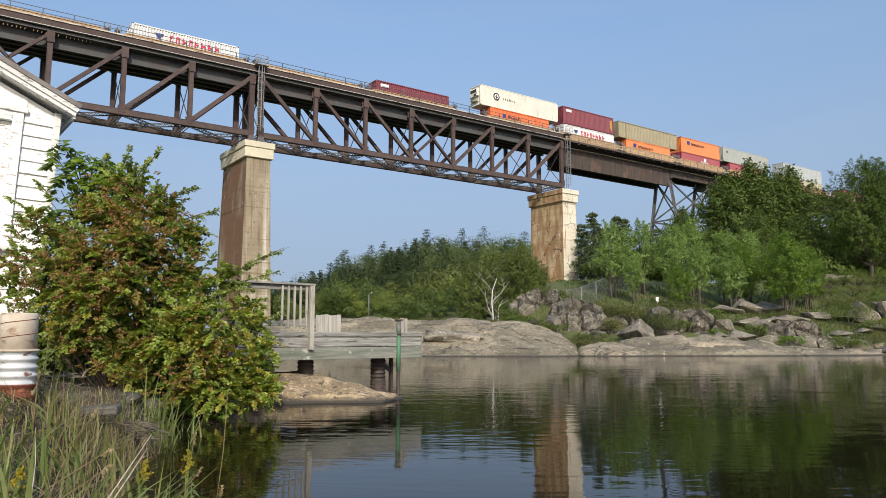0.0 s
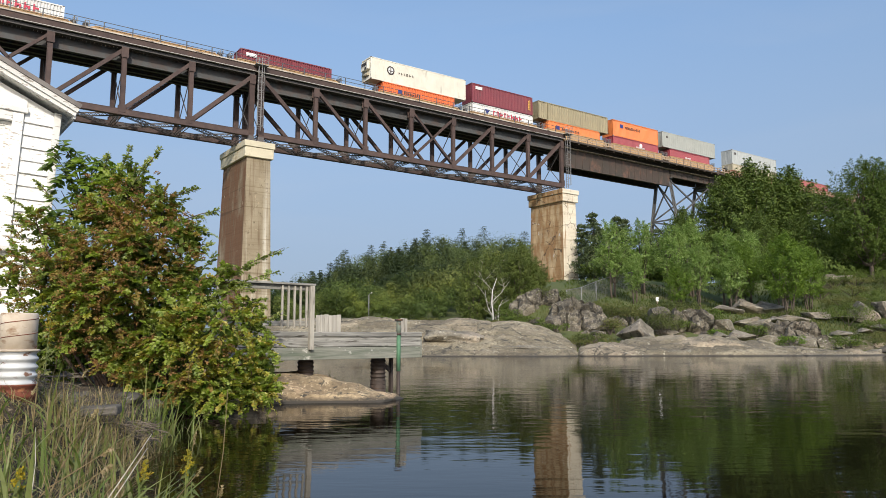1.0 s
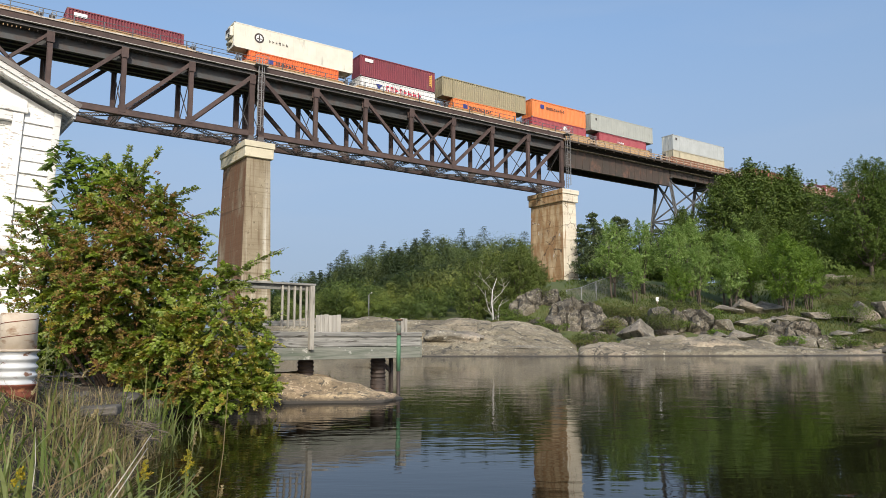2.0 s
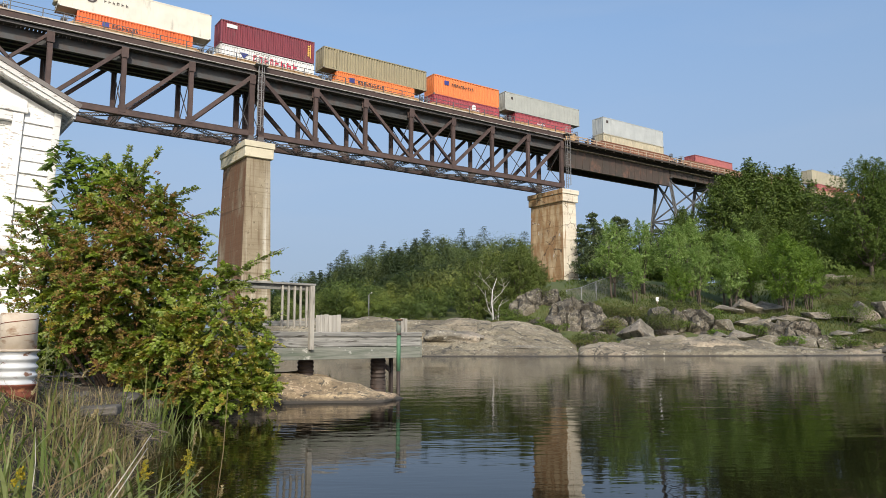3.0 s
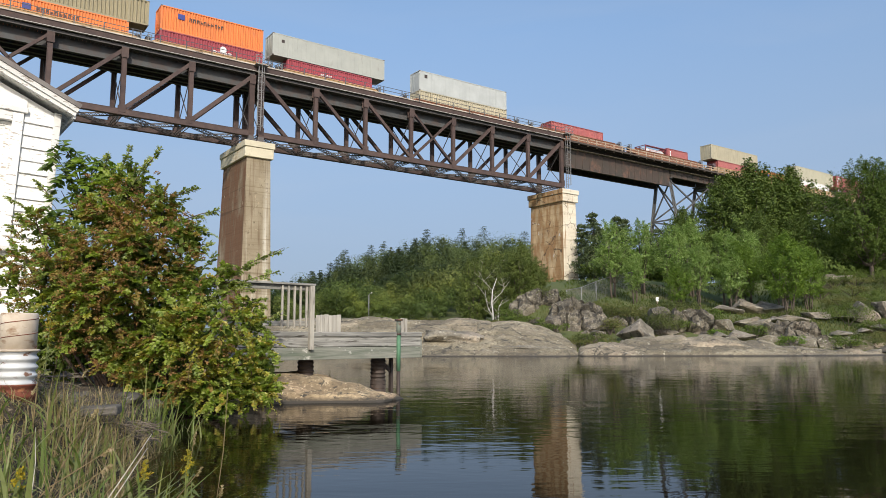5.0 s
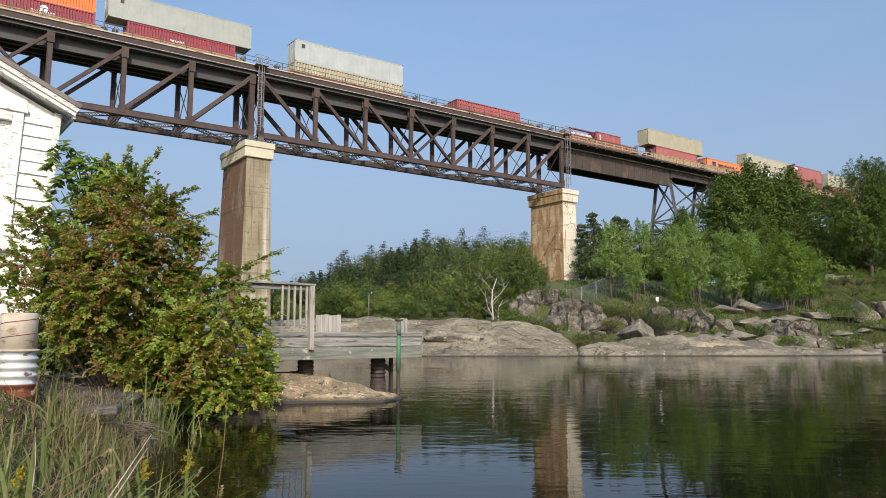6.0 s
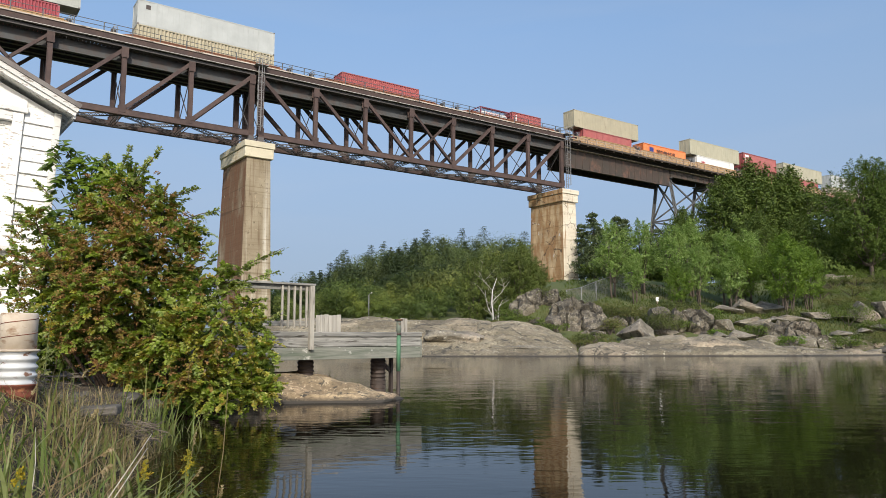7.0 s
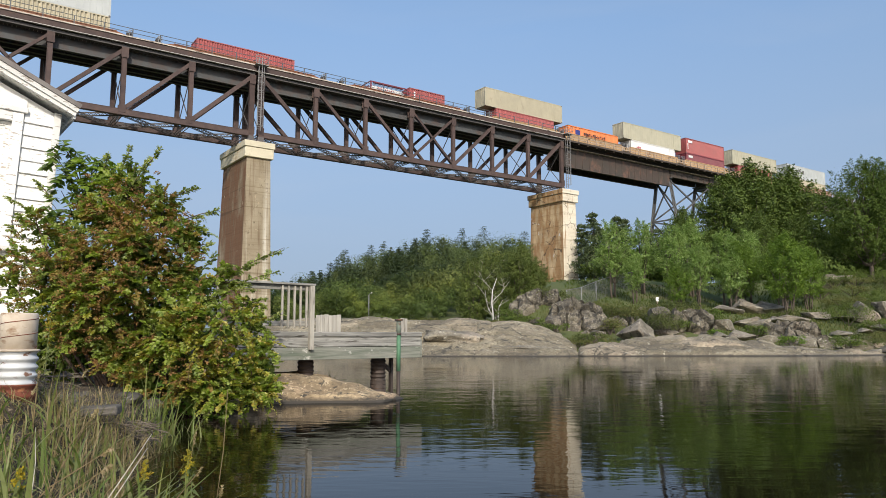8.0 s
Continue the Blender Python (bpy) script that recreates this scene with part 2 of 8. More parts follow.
    def tube(self, points, radii, sides=8, cap=True, smooth=True):
        """A round bar through points."""
        rings = []
        pts = [Vector(p) for p in points]
        for i, p in enumerate(pts):
            a = (pts[min(i + 1, len(pts) - 1)] - pts[max(i - 1, 0)]).normalized()
            s = a.cross(Vector((0.31, 0.17, 1.0)) if abs(a.z) < 0.9 else Vector((1, 0.2, 0))).normalized()
            u = s.cross(a)
            r = radii[i] if isinstance(radii, (list, tuple)) else radii
            rings.append([p + (s * math.cos(2 * math.pi * k / sides) + u * math.sin(2 * math.pi * k / sides)) * r for k in range(sides)])
        vs = [p for ring in rings for p in ring]
        fs = [(i * sides + k, i * sides + (k + 1) % sides, (i + 1) * sides + (k + 1) % sides, (i + 1) * sides + k)
              for i in range(len(pts) - 1) for k in range(sides)]
        self.add(vs, fs, smooth)
        if cap:
            n = len(self.v) - len(vs)
            self.f += [tuple(n + k for k in reversed(range(sides))), tuple(n + (len(pts) - 1) * sides + k for k in range(sides))]
            self.smooth += [False, False]
        return self

    def lathe(self, profile, sides=24, centre=(0, 0, 0), smooth=True):
        """A turned form: radius and height pairs."""
        cx, cy, cz = centre
        vs = [(cx + r * math.cos(2 * math.pi * k / sides), cy + r * math.sin(2 * math.pi * k / sides), cz + z) for r, z in profile for k in range(sides)]
        fs = [(i * sides + k, i * sides + (k + 1) % sides, (i + 1) * sides + (k + 1) % sides, (i + 1) * sides + k)
              for i in range(len(profile) - 1) for k in range(sides)]
        return self.add(vs, fs, smooth)

    def mesh(self, name, *mats):
        me = bpy.data.meshes.new(name)
        me.from_pydata(self.v, [], self.f)
        me.polygons.foreach_set("use_smooth", self.smooth)
        for m in mats:
            me.materials.append(m)
        me.update()
        return me


def part(name, b, material, parent, label=""):
    """One mesh object under a thing or under a part."""
    ob = new(name, b.mesh(name, material) if isinstance(b, Build) else b)
    ob.parent = parent
    return tagged(ob, label)


def thing(name, label, category, m=None, group="", kind=""):
    """An empty at a thing's base, to carry its parts."""
    ob = new(name)
    ob.empty_display_size = 0.2
    if m is not None:
        ob.matrix_basis = m
    return tagged(ob, label, category, group, kind)


def solid(name, b, material, label, category, m=None, group="", kind=""):
    """A thing that is one mesh."""
    ob = new(name, b.mesh(name, material) if isinstance(b, Build) else b)
    if m is not None:
        ob.matrix_basis = m
    return tagged(ob, label, category, group, kind)
# ---- the bridge ----
M_STRINGER = surface("dark_blue_grey_steel", (0.078, 0.082, 0.083), (0.058, 0.058, 0.058), 1.0, 0.7, stain=(0.085, 0.060, 0.050), stain_at=(0.45, 0.7))
# Its own space: x along the track, y across it (the camera's side is negative), z up from the water.
BEARING = radians(35.332)
BRIDGE = Matrix.Translation((-math.sin(BEARING) * 84.08, math.cos(BEARING) * 84.08, 0)) @ Matrix.Rotation(BEARING, 4, "Z")
PANEL, NEAR, FAR = 7.145, -2.6, 2.7
Z_LOW, Z_TOP = 25.15, 32.36
S_PIER = 30.94


def truss_span(name, s_from, step):
    """A seven-panel deck truss from the pier at s_from, panel points every step metres (negative: to the other side)."""
    span = thing(name, "dark brown riveted steel deck truss carrying the railway", "bridge span", BRIDGE, "bridge spans")
    k_s = [s_from + step * k for k in range(8)]
    lo, hi = min(k_s), max(k_s)
    for y in (NEAR, FAR):
        part("top_chord", Build().box(lo - 0.25, hi + 0.25, y - 0.26, y + 0.26, Z_TOP - 0.02, Z_TOP + 0.28), M_STEEL_DARK, span)
        b = Build().box(lo - 0.3, hi + 0.3, y - 0.27, y - 0.22, Z_LOW - 0.30, Z_LOW + 0.30)
        b.box(lo - 0.3, hi + 0.3, y + 0.22, y + 0.27, Z_LOW - 0.30, Z_LOW + 0.30)
        b.box(lo - 0.3, hi + 0.3, y - 0.30, y + 0.30, Z_LOW + 0.30, Z_LOW + 0.34)
        b.box(lo - 0.3, hi + 0.3, y - 0.22, y + 0.22, Z_LOW - 0.34, Z_LOW - 0.30)
        part("bottom_chord", b, M_STEEL, span)
        for k, s in enumerate(k_s):
            w = 0.62 if k in (0, 7) else 0.5
            b = Build().box(s - w / 2, s - w / 2 + 0.05, y - 0.22, y + 0.22, Z_LOW, Z_TOP)
            b.box(s + w / 2 - 0.05, s + w / 2, y - 0.22, y + 0.22, Z_LOW, Z_TOP)
            b.box(s - w / 2 + 0.05, s + w / 2 - 0.05, y - 0.18, y - 0.14, Z_LOW, Z_TOP)
            part("vertical_post", b, M_STEEL, span)
            for z0, z1 in ((Z_TOP - 1.15, Z_TOP - 0.02), (Z_LOW - 0.05, Z_LOW + 0.85)):
                g = Build()
                for side in (-1, 1):
                    g.box(s - 0.37, s + 0.37, *sorted((y + side * 0.275, y + side * 0.30)), z0, z1)
                part("gusset_plate", g, M_STEEL, span)
        for a, c in ((0, 1), (1, 2), (2, 3), (3, 4), (4, 3), (5, 4), (6, 5), (7, 6)):
            p, q = Vector((k_s[a], y, Z_TOP - 0.15)), Vector((k_s[c], y, Z_LOW + 0.3))
            heavy = 0.46 if (a, c) in ((0, 1), (7, 6)) else 0.40 if (a, c) not in ((3, 4), (4, 3)) else 0.30
            b = Build()
            for side in (-0.17, 0.17):
                b.beam(p + Vector((0, side, 0)), q + Vector((0, side, 0)), 0.06, heavy)
            n = 16
            for i in range(n):
                u, v = p.lerp(q, (i + 0.1) / n), p.lerp(q, (i + 0.9) / n)
                sg = 0.17 if i % 2 else -0.17
                b.beam(u + Vector((0, sg, -0.1)), v + Vector((0, -sg, -0.1)), 0.07, 0.02)
            part("diagonal", b, M_STEEL, span)
    # Floor beams, sway rods, and the laced bracing between the lower chords.
    for k, s in enumerate(k_s):
        part("floor_beam", Build().ibeam((s, NEAR + 0.28, 31.75), (s, FAR - 0.28, 31.75), 0.36, 1.0), M_STEEL_GREY, span)
        b = Build().beam((s, NEAR, Z_LOW + 0.2), (s, FAR, Z_TOP - 1.2), 0.09, 0.09).beam((s, FAR, Z_LOW + 0.2), (s, NEAR, Z_TOP - 1.2), 0.09, 0.09)
        part("sway_brace", b, M_STEEL_DARK, span)
        b = Build()
        for y, z in ((-0.18, -0.22), (0.18, -0.22), (-0.18, 0.16), (0.18, 0.16)):
            b.beam((s + y, NEAR, Z_LOW + z), (s + y, FAR, Z_LOW + z), 0.07, 0.07)
        for i in range(9):
            y0, y1 = NEAR + i * (FAR - NEAR) / 9, NEAR + (i + 1) * (FAR - NEAR) / 9
            b.beam((s - 0.18, y0, Z_LOW - 0.22), (s - 0.18, y1, Z_LOW + 0.16), 0.02, 0.06)
            b.beam((s + 0.18, y0, Z_LOW - 0.22), (s + 0.18, y1, Z_LOW + 0.16), 0.02, 0.06)
        part("lower_strut", b, M_STEEL_DARK, span)
    for k in range(7):
        for flip in (1, -1):
            p = Vector((k_s[k], NEAR * flip if flip > 0 else FAR, Z_LOW - 0.18))
            q = Vector((k_s[k + 1], FAR if flip > 0 else NEAR, Z_LOW - 0.18))
            b, side, rise = Build(), (q - p).normalized().cross(Vector((0, 0, 1))) * 0.12, Vector((0, 0, 0.17))
            for lift in (rise, -rise):
                b.beam(p + side + lift, q + side + lift, 0.06, 0.06).beam(p - side + lift, q - side + lift, 0.06, 0.06)
            for i in range(24):
                u, v = p.lerp(q, i / 24), p.lerp(q, (i + 1) / 24)
                lift = rise if i % 2 else -rise
                for sg in (side, -side):
                    b.beam(u + sg + lift, v + sg - lift, 0.02, 0.065)
            part("lower_lateral", b, M_STEEL_DARK, span)
    for y in (-1.75, -0.75, 0.75, 1.75):
        part("stringer", Build().ibeam((lo - 0.2, y, 31.62), (hi + 0.2, y, 31.62), 0.40, 1.34), M_STRINGER, span)
    for s in (lo, hi):
        for y in (NEAR, FAR):
            part("bearing_shoe", Build().box(s - 0.35, s + 0.35, y - 0.35, y + 0.35, 24.45, 24.85).box(s - 0.5, s + 0.5, y - 0.45, y + 0.45, 24.02, 24.45), M_STEEL_DARK, span)
    return span


truss_span("bridge_span", S_PIER, PANEL)
truss_span("bridge_span", S_PIER - 1.18, -PANEL)

M_LEDGER = surface("pale_weathered_strip", (0.50, 0.42, 0.30), (0.28, 0.22, 0.15), 1.2, 0.8)
# Plate-girder spans past the far pier: a deep one, then shallower ones over the steel towers.
S_GIRDER = S_PIER + 7 * PANEL + 0.9


def girder_span(s0, s1, depth):
    span = thing("girder_span", "rusty brown steel plate girder span carrying the railway", "bridge span", BRIDGE, "bridge spans")
    top = 32.22
    for y in (-1.55, 1.55):
        g = Build().box(s0, s1, y - 0.03, y + 0.03, top - depth, top)
        g.box(s0, s1, y - 0.25, y + 0.25, top, top + 0.06).box(s0, s1, y - 0.25, y + 0.25, top - depth - 0.06, top - depth)
        part("girder", g, M_GIRDER, span)
        part("flange_edge", Build().box(s0, s1, y - 0.50, y - 0.03, top - 0.46, top - 0.34) if y < 0 else Build().box(s0, s1, y + 0.03, y + 0.50, top - 0.46, top - 0.34), M_LEDGER, span, "pale weathered ledger strip")
        n = max(2, int((s1 - s0) / 1.55))
        st = Build().box(-0.02, 0.02, -0.07, -0.03, top - depth, top).box(-0.02, 0.02, 0.03, 0.07, top - depth, top).mesh("stiffener", M_GIRDER)
        for i in range(n + 1):
            s = s0 + 0.06 + (s1 - s0 - 0.12) * i / n
            part("stiffener", st, None, span).location = (s, y, 0)
    n = max(2, int((s1 - s0) / 4))
    for i in range(n + 1):
        s = s0 + 0.3 + (s1 - s0 - 0.6) * i / n
        x = Build().beam((s, -1.5, top - 0.3), (s, 1.5, top - depth + 0.3), 0.1, 0.1).beam((s, 1.5, top - 0.3), (s, -1.5, top - depth + 0.3), 0.1, 0.1)
        part("cross_frame", x, M_STEEL_DARK, span)
    return span


girder_span(S_GIRDER, 109.6, 3.5)
girder_span(109.75, 121.5, 1.7)
girder_span(121.65, 146.0, 2.4)
girder_span(146.15, 158.0, 1.75)
girder_span(158.15, 190.0, 2.4)


def tower(s0, s1, foot):
    t = thing("bridge_tower", "weathered steel trestle tower with crossed bracing", "bridge tower", BRIDGE, "bridge towers")
    top = 30.2
    spread = (top - foot) / 6
    mids = [top - 0.4, top - (top - foot) * 0.36, top - (top - foot) * 0.70]
    pos = lambda s, side, z: Vector((s, side * (1.45 + spread * (top - z) / (top - foot)), z))
    for s in (s0, s1):
        for side in (-1, 1):
            b = Build()
            for o in (-0.22, 0.22):
                b.beam(pos(s + o, side, top), pos(s + o, side, foot), 0.07, 0.5, (1, 0, 0))
            for i in range(26):
                z0, z1 = top - (top - foot) * i / 26, top - (top - foot) * (i + 1) / 26
                g = 0.22 if i % 2 else -0.22
                b.beam(pos(s + g, side, z0), pos(s - g, side, z1), 0.03, 0.3, (0, 1, 0))
            part("tower_leg", b, M_STEEL_GREY, t)
        part("bent_strut", Build().beam(pos(s, -1, mids[0]), pos(s, 1, mids[0]), 0.25, 0.35), M_STEEL_GREY, t)
        for z0, z1 in zip(mids, mids[1:]):
            part("bent_brace", Build().beam(pos(s, -1, z0), pos(s, 1, z1), 0.2, 0.22), M_STEEL_GREY, t)
            part("bent_brace", Build().beam(pos(s, 1, z0), pos(s, -1, z1), 0.2, 0.22), M_STEEL_GREY, t)
            part("bent_strut", Build().beam(pos(s, -1, z1), pos(s, 1, z1), 0.2, 0.25), M_STEEL_GREY, t)
        part("cap_beam", Build().box(s - 0.3, s + 0.3, -1.9, 1.9, top, top + 0.14), M_STEEL_GREY, t)
    for side in (-1, 1):
        for z0, z1 in zip(mids, mids[1:]):
            part("side_brace", Build().beam(pos(s0, side, z0), pos(s1, side, z1), 0.2, 0.26), M_STEEL_GREY, t)
            part("side_brace", Build().beam(pos(s1, side, z0), pos(s0, side, z1), 0.2, 0.26), M_STEEL_GREY, t)
            part("side_strut", Build().beam(pos(s0, side, z1), pos(s1, side, z1), 0.2, 0.25), M_STEEL_GREY, t)
    return t


tower(109.7, 121.4, 9.0)
tower(146.1, 157.9, 11.0)


# Concrete piers, cast in lifts, each with a projecting cap.
def pier(s0, s1, y0, y1, foot, lifts, batter, body, label):
    p = thing("bridge_pier", label, "bridge pier", BRIDGE, "bridge piers")
    cap_top, cap_low, neck = 24.02, 22.95, 22.1
    part("cap", Build().cbox(s0 - 0.12, s1 + 0.12, y0 - 0.12, y1 + 0.12, cap_low + 0.35, cap_top, 0.04), M_CAP if body is M_CONC_BROWN else body, p, "projecting concrete cap")
    part("cap_course", Build().cbox(s0, s1, y0, y1, neck, cap_low + 0.345, 0.05), M_CAP if body is M_CONC_BROWN else body, p)
    zs = [neck - 0.004] + [neck + (foot - neck) * f for f in lifts] + [foot - 1.5]
    for i, (za, zb) in enumerate(zip(zs, zs[1:])):
        g = lambda z: 0.30 - batter * (neck - z)
        a, c = g(za), g(zb - 0.02)
        rec = 0.006
        ring = lambda k, z: [(s0 + k, y0 + k, z), (s1 - k, y0 + k, z), (s1 - k, y1 - k, z), (s0 + k, y1 - k, z)]
        vs = ring(a + rec, za) + ring(a, za - 0.04) + ring(c, zb + 0.04) + ring(c + rec, zb)
        fs = [(3, 2, 1, 0), (12, 13, 14, 15)] + [(r * 4 + k, r * 4 + 4 + k, r * 4 + 4 + (k + 1) % 4, r * 4 + (k + 1) % 4) for r in range(3) for k in range(4)]
        fs = [tuple(reversed(q)) for q in fs]
        part("concrete_lift", Build().add(vs, fs), body, p)
    return p


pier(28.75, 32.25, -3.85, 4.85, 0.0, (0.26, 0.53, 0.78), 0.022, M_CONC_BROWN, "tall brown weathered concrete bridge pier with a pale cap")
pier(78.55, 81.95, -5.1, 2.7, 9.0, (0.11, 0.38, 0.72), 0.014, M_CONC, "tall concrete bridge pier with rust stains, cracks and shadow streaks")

# The deck: sleepers, rails, edge fascia, walkway and hand rail.
DECK_FROM, DECK_TO = -22.0, 190.0
deck = thing("bridge_deck", "open timber sleeper deck with a steel edge beam and walkway", "bridge deck", BRIDGE, kind="structure")
sl = Build()
n = int((DECK_TO - DECK_FROM) / 0.38)
for i in range(n):
    s = DECK_FROM + i * 0.38
    w = 2.3 if s < S_GIRDER else 2.6
    sl.box(s, s + 0.26, -w, w, 32.30, 32.56)
tagged(part("sleepers", sl, M_TIE, deck), kind="stuff")
for y in (-0.76, 0.76):
    part("rail", Build().box(DECK_FROM, DECK_TO, y - 0.07, y + 0.07, 32.56, 32.58).box(DECK_FROM, DECK_TO, y - 0.012, y + 0.012, 32.58, 32.70).box(DECK_FROM, DECK_TO, y - 0.036, y + 0.036, 32.70, 32.75), M_RAIL, deck)
for y in (-3.1, 3.1):
    part("edge_beam", Build().box(DECK_FROM, S_GIRDER - 0.4, y - 0.05, y + 0.05, 32.77, 33.43), M_STEEL, deck)
    part("edge_lip", Build().box(DECK_FROM, S_GIRDER - 0.4, y - 0.16, y + 0.06, 32.70, 32.77), M_EDGE, deck, "thin pale zinc edge strip")
    part("edge_kerb", Build().box(DECK_FROM, S_GIRDER - 0.4, y - 0.16, y + 0.08, 33.43, 33.56), M_KERB, deck, "pale weathered kerb timber")
wk = Build()
for side in (-1, 1):
    for i in range(3):
        y = side * (2.36 + 0.2 * i)
        wk.box(DECK_FROM, S_GIRDER - 0.4, min(y, y + side * 0.17), max(y, y + side * 0.17), 32.70, 32.76)
part("walkway", wk, M_TIE, deck)
brk = Build()
s = DECK_FROM + 0.4
while s < S_GIRDER - 0.5:
    for side in (-1, 1):
        brk.beam((s, side * 2.3, 32.64), (s, side * 3.08, 32.64), 0.1, 0.1)
    s += 1.43
part("walkway_brackets", brk, M_STEEL_DARK, deck)
RAIL_Y = -3.1
post_me = Build().box(-0.05, 0.05, -0.04, 0.04, 0, 1.04).box(-0.06, 0.06, -0.05, 0.05, -0.02, 0.05).mesh("handrail_post", M_DULL)
hr = thing("hand_rail", "thin galvanised steel hand rail along the bridge walkway", "railing", BRIDGE)
s = -21.3
while s < S_GIRDER - 0.8:
    o = part("handrail_post", post_me, None, hr)
    o.location = (s, RAIL_Y, 33.48)
    s += 2.875
for z in (34.03, 34.50):
    part("handrail", Build().box(DECK_FROM, S_GIRDER - 0.6, RAIL_Y - 0.028, RAIL_Y + 0.028, z - 0.028, z + 0.028), M_DULL, hr)
# Timber railing over the girder spans.
tr = thing("timber_railing", "weathered timber post-and-rail railing on the girder spans", "railing", BRIDGE)
tp_me = Build().box(-0.07, 0.07, -0.07, 0.07, -0.35, 1.02).mesh("railing_post", M_WOODRAIL)
s = S_GIRDER + 0.3
while s < 189:
    o = part("railing_post", tp_me, None, tr)
    o.location = (s, -3.3, 32.55)
    s += 2.1
for z in (33.05, 33.50):
    part("railing_board", Build().box(S_GIRDER, 189, -3.25, -3.20, z - 0.075, z + 0.075), M_WOODRAIL, tr)
# Dark timber colour here stands in for the shadow band under the railing.
part("deck_edge", Build().box(S_GIRDER - 0.3, 190, -3.45, -2.6, 32.46, 32.56).box(S_GIRDER - 0.3, 190, -3.5, -3.42, 32.34, 32.62), M_TIE, tr)


def caged_ladder(s, y, low, high):
    l = thing("caged_ladder", "galvanised steel ladder with safety hoops on the pier", "ladder", BRIDGE, "ladders")
    for o in (-0.22, 0.22):
        part("stile", Build().box(s + o - 0.03, s + o + 0.03, y - 0.03, y + 0.03, low, high + 1.1), M_LADDER, l)
    b = Build()
    z = low + 0.2
    while z < high + 0.9:
        b.box(s - 0.22, s + 0.22, y - 0.016, y + 0.016, z - 0.016, z + 0.016)
        z += 0.3
    part("rungs", b, M_LADDER, l)
    z = low + 0.5
    hoops = 0
    while z < high + 1.0:
        pts = [(s - 0.22, y, z)] + [(s + 0.36 * math.cos(a), y - 0.35 - 0.36 * math.sin(a), z) for a in [math.pi * (1 - i / 8) for i in range(9)]] + [(s + 0.22, y, z)]
        part("hoop", Build().tube(pts, 0.028, 5, smooth=False), M_LADDER, l)
        z += 1.05
    for a in (0.15, 0.5, 0.85):
        x, yy = s + 0.36 * math.cos(math.pi * a), y - 0.35 - 0.36 * math.sin(math.pi * a)
        part("cage_strap", Build().box(x - 0.025, x + 0.025, yy - 0.012, yy + 0.012, low + 0.5, high + 0.95), M_LADDER, l)
    for x in (-0.75, 0.75):
        part("landing_post", Build().box(s + x - 0.03, s + x + 0.03, y - 0.75, y - 0.69, high, high + 1.1), M_LADDER, l)
    for z in (0.5, 1.08):
        b = Build().box(s - 0.75, s + 0.75, y - 0.75, y - 0.71, high + z, high + z + 0.05)
        b.box(s - 0.77, s - 0.73, y - 0.75, y + 0.3, high + z, high + z + 0.05).box(s + 0.73, s + 0.77, y - 0.75, y + 0.3, high + z, high + z + 0.05)
        part("landing_rail", b, M_LADDER, l)
    part("landing", Build().box(s - 0.78, s + 0.78, y - 0.8, y + 0.3, high - 0.05, high), M_LADDER, l)


caged_ladder(30.46, -3.3, 25.5, 33.4)
caged_ladder(81.5, -3.3, 24.7, 33.4)
# ---- the train ----
def paint(name, c, worn=0.06, rough=0.5, dirt=(0.16, 0.12, 0.085)):
    d = tuple(x * 0.80 + 0.010 for x in c)
    return surface(name, c, d, 0.6, rough, 0.0, dirt, (0.63, 0.94), 1.1, (1.4, 1.4, 0.4), 0.15, 0.004, 6, vary=worn)


P_WHITE = paint("white_container_paint", (0.74, 0.73, 0.70))
P_IVORY = paint("ivory_container_paint", (0.76, 0.72, 0.60))
P_MAROON = paint("maroon_container_paint", (0.20, 0.035, 0.048))
P_ORANGE = paint("orange_container_paint", (0.74, 0.215, 0.055))
P_DEEP_ORANGE = paint("reddish_orange_container_paint", (0.72, 0.155, 0.04))
P_OLIVE = paint("olive_container_paint", (0.31, 0.265, 0.16))
P_RED = paint("red_container_paint", (0.34, 0.055, 0.070))
P_BRICK = paint("brick_red_container_paint", (0.35, 0.085, 0.080))
P_GREY = paint("grey_container_paint", (0.42, 0.43, 0.385))
P_PALE = paint("pale_grey_container_paint", (0.47, 0.49, 0.47))
P_CREAM = paint("cream_container_paint", (0.46, 0.41, 0.285))
P_BEIGE = paint("beige_container_paint", (0.46, 0.43, 0.31))
P_TAN = surface("tan_railcar_paint", (0.47, 0.305, 0.145), (0.37, 0.235, 0.125), 0.9, 0.75, 0.0, (0.17, 0.11, 0.075), (0.54, 0.76), 1.4, (1.0, 1.4, 0.7), 0.2, 0.004, 6, vary=0.14)
P_RUST = paint("rusty_railcar_paint", (0.25, 0.105, 0.055), 0.1, 0.75, (0.10, 0.06, 0.045))
P_BLUE = surface("blue_mark_paint", (0.03, 0.045, 0.20), (0.04, 0.05, 0.22), 3, 0.5)
P_RED_MARK = surface("red_mark_paint", (0.50, 0.03, 0.06), (0.42, 0.03, 0.06), 3, 0.5)
P_DARK_MARK = surface("dark_mark_paint", (0.05, 0.035, 0.03), (0.07, 0.05, 0.04), 3, 0.5)
P_WHITE_MARK = surface("white_mark_paint", (0.75, 0.75, 0.73), (0.65, 0.65, 0.63), 3, 0.5)
P_WORN_MARK = surface("worn_white_mark_paint", (0.52, 0.45, 0.36), (0.38, 0.30, 0.22), 3, 0.6)
P_ORANGE_MARK = surface("ochre_mark_paint", (0.75, 0.42, 0.08), (0.65, 0.4, 0.1), 3, 0.5)
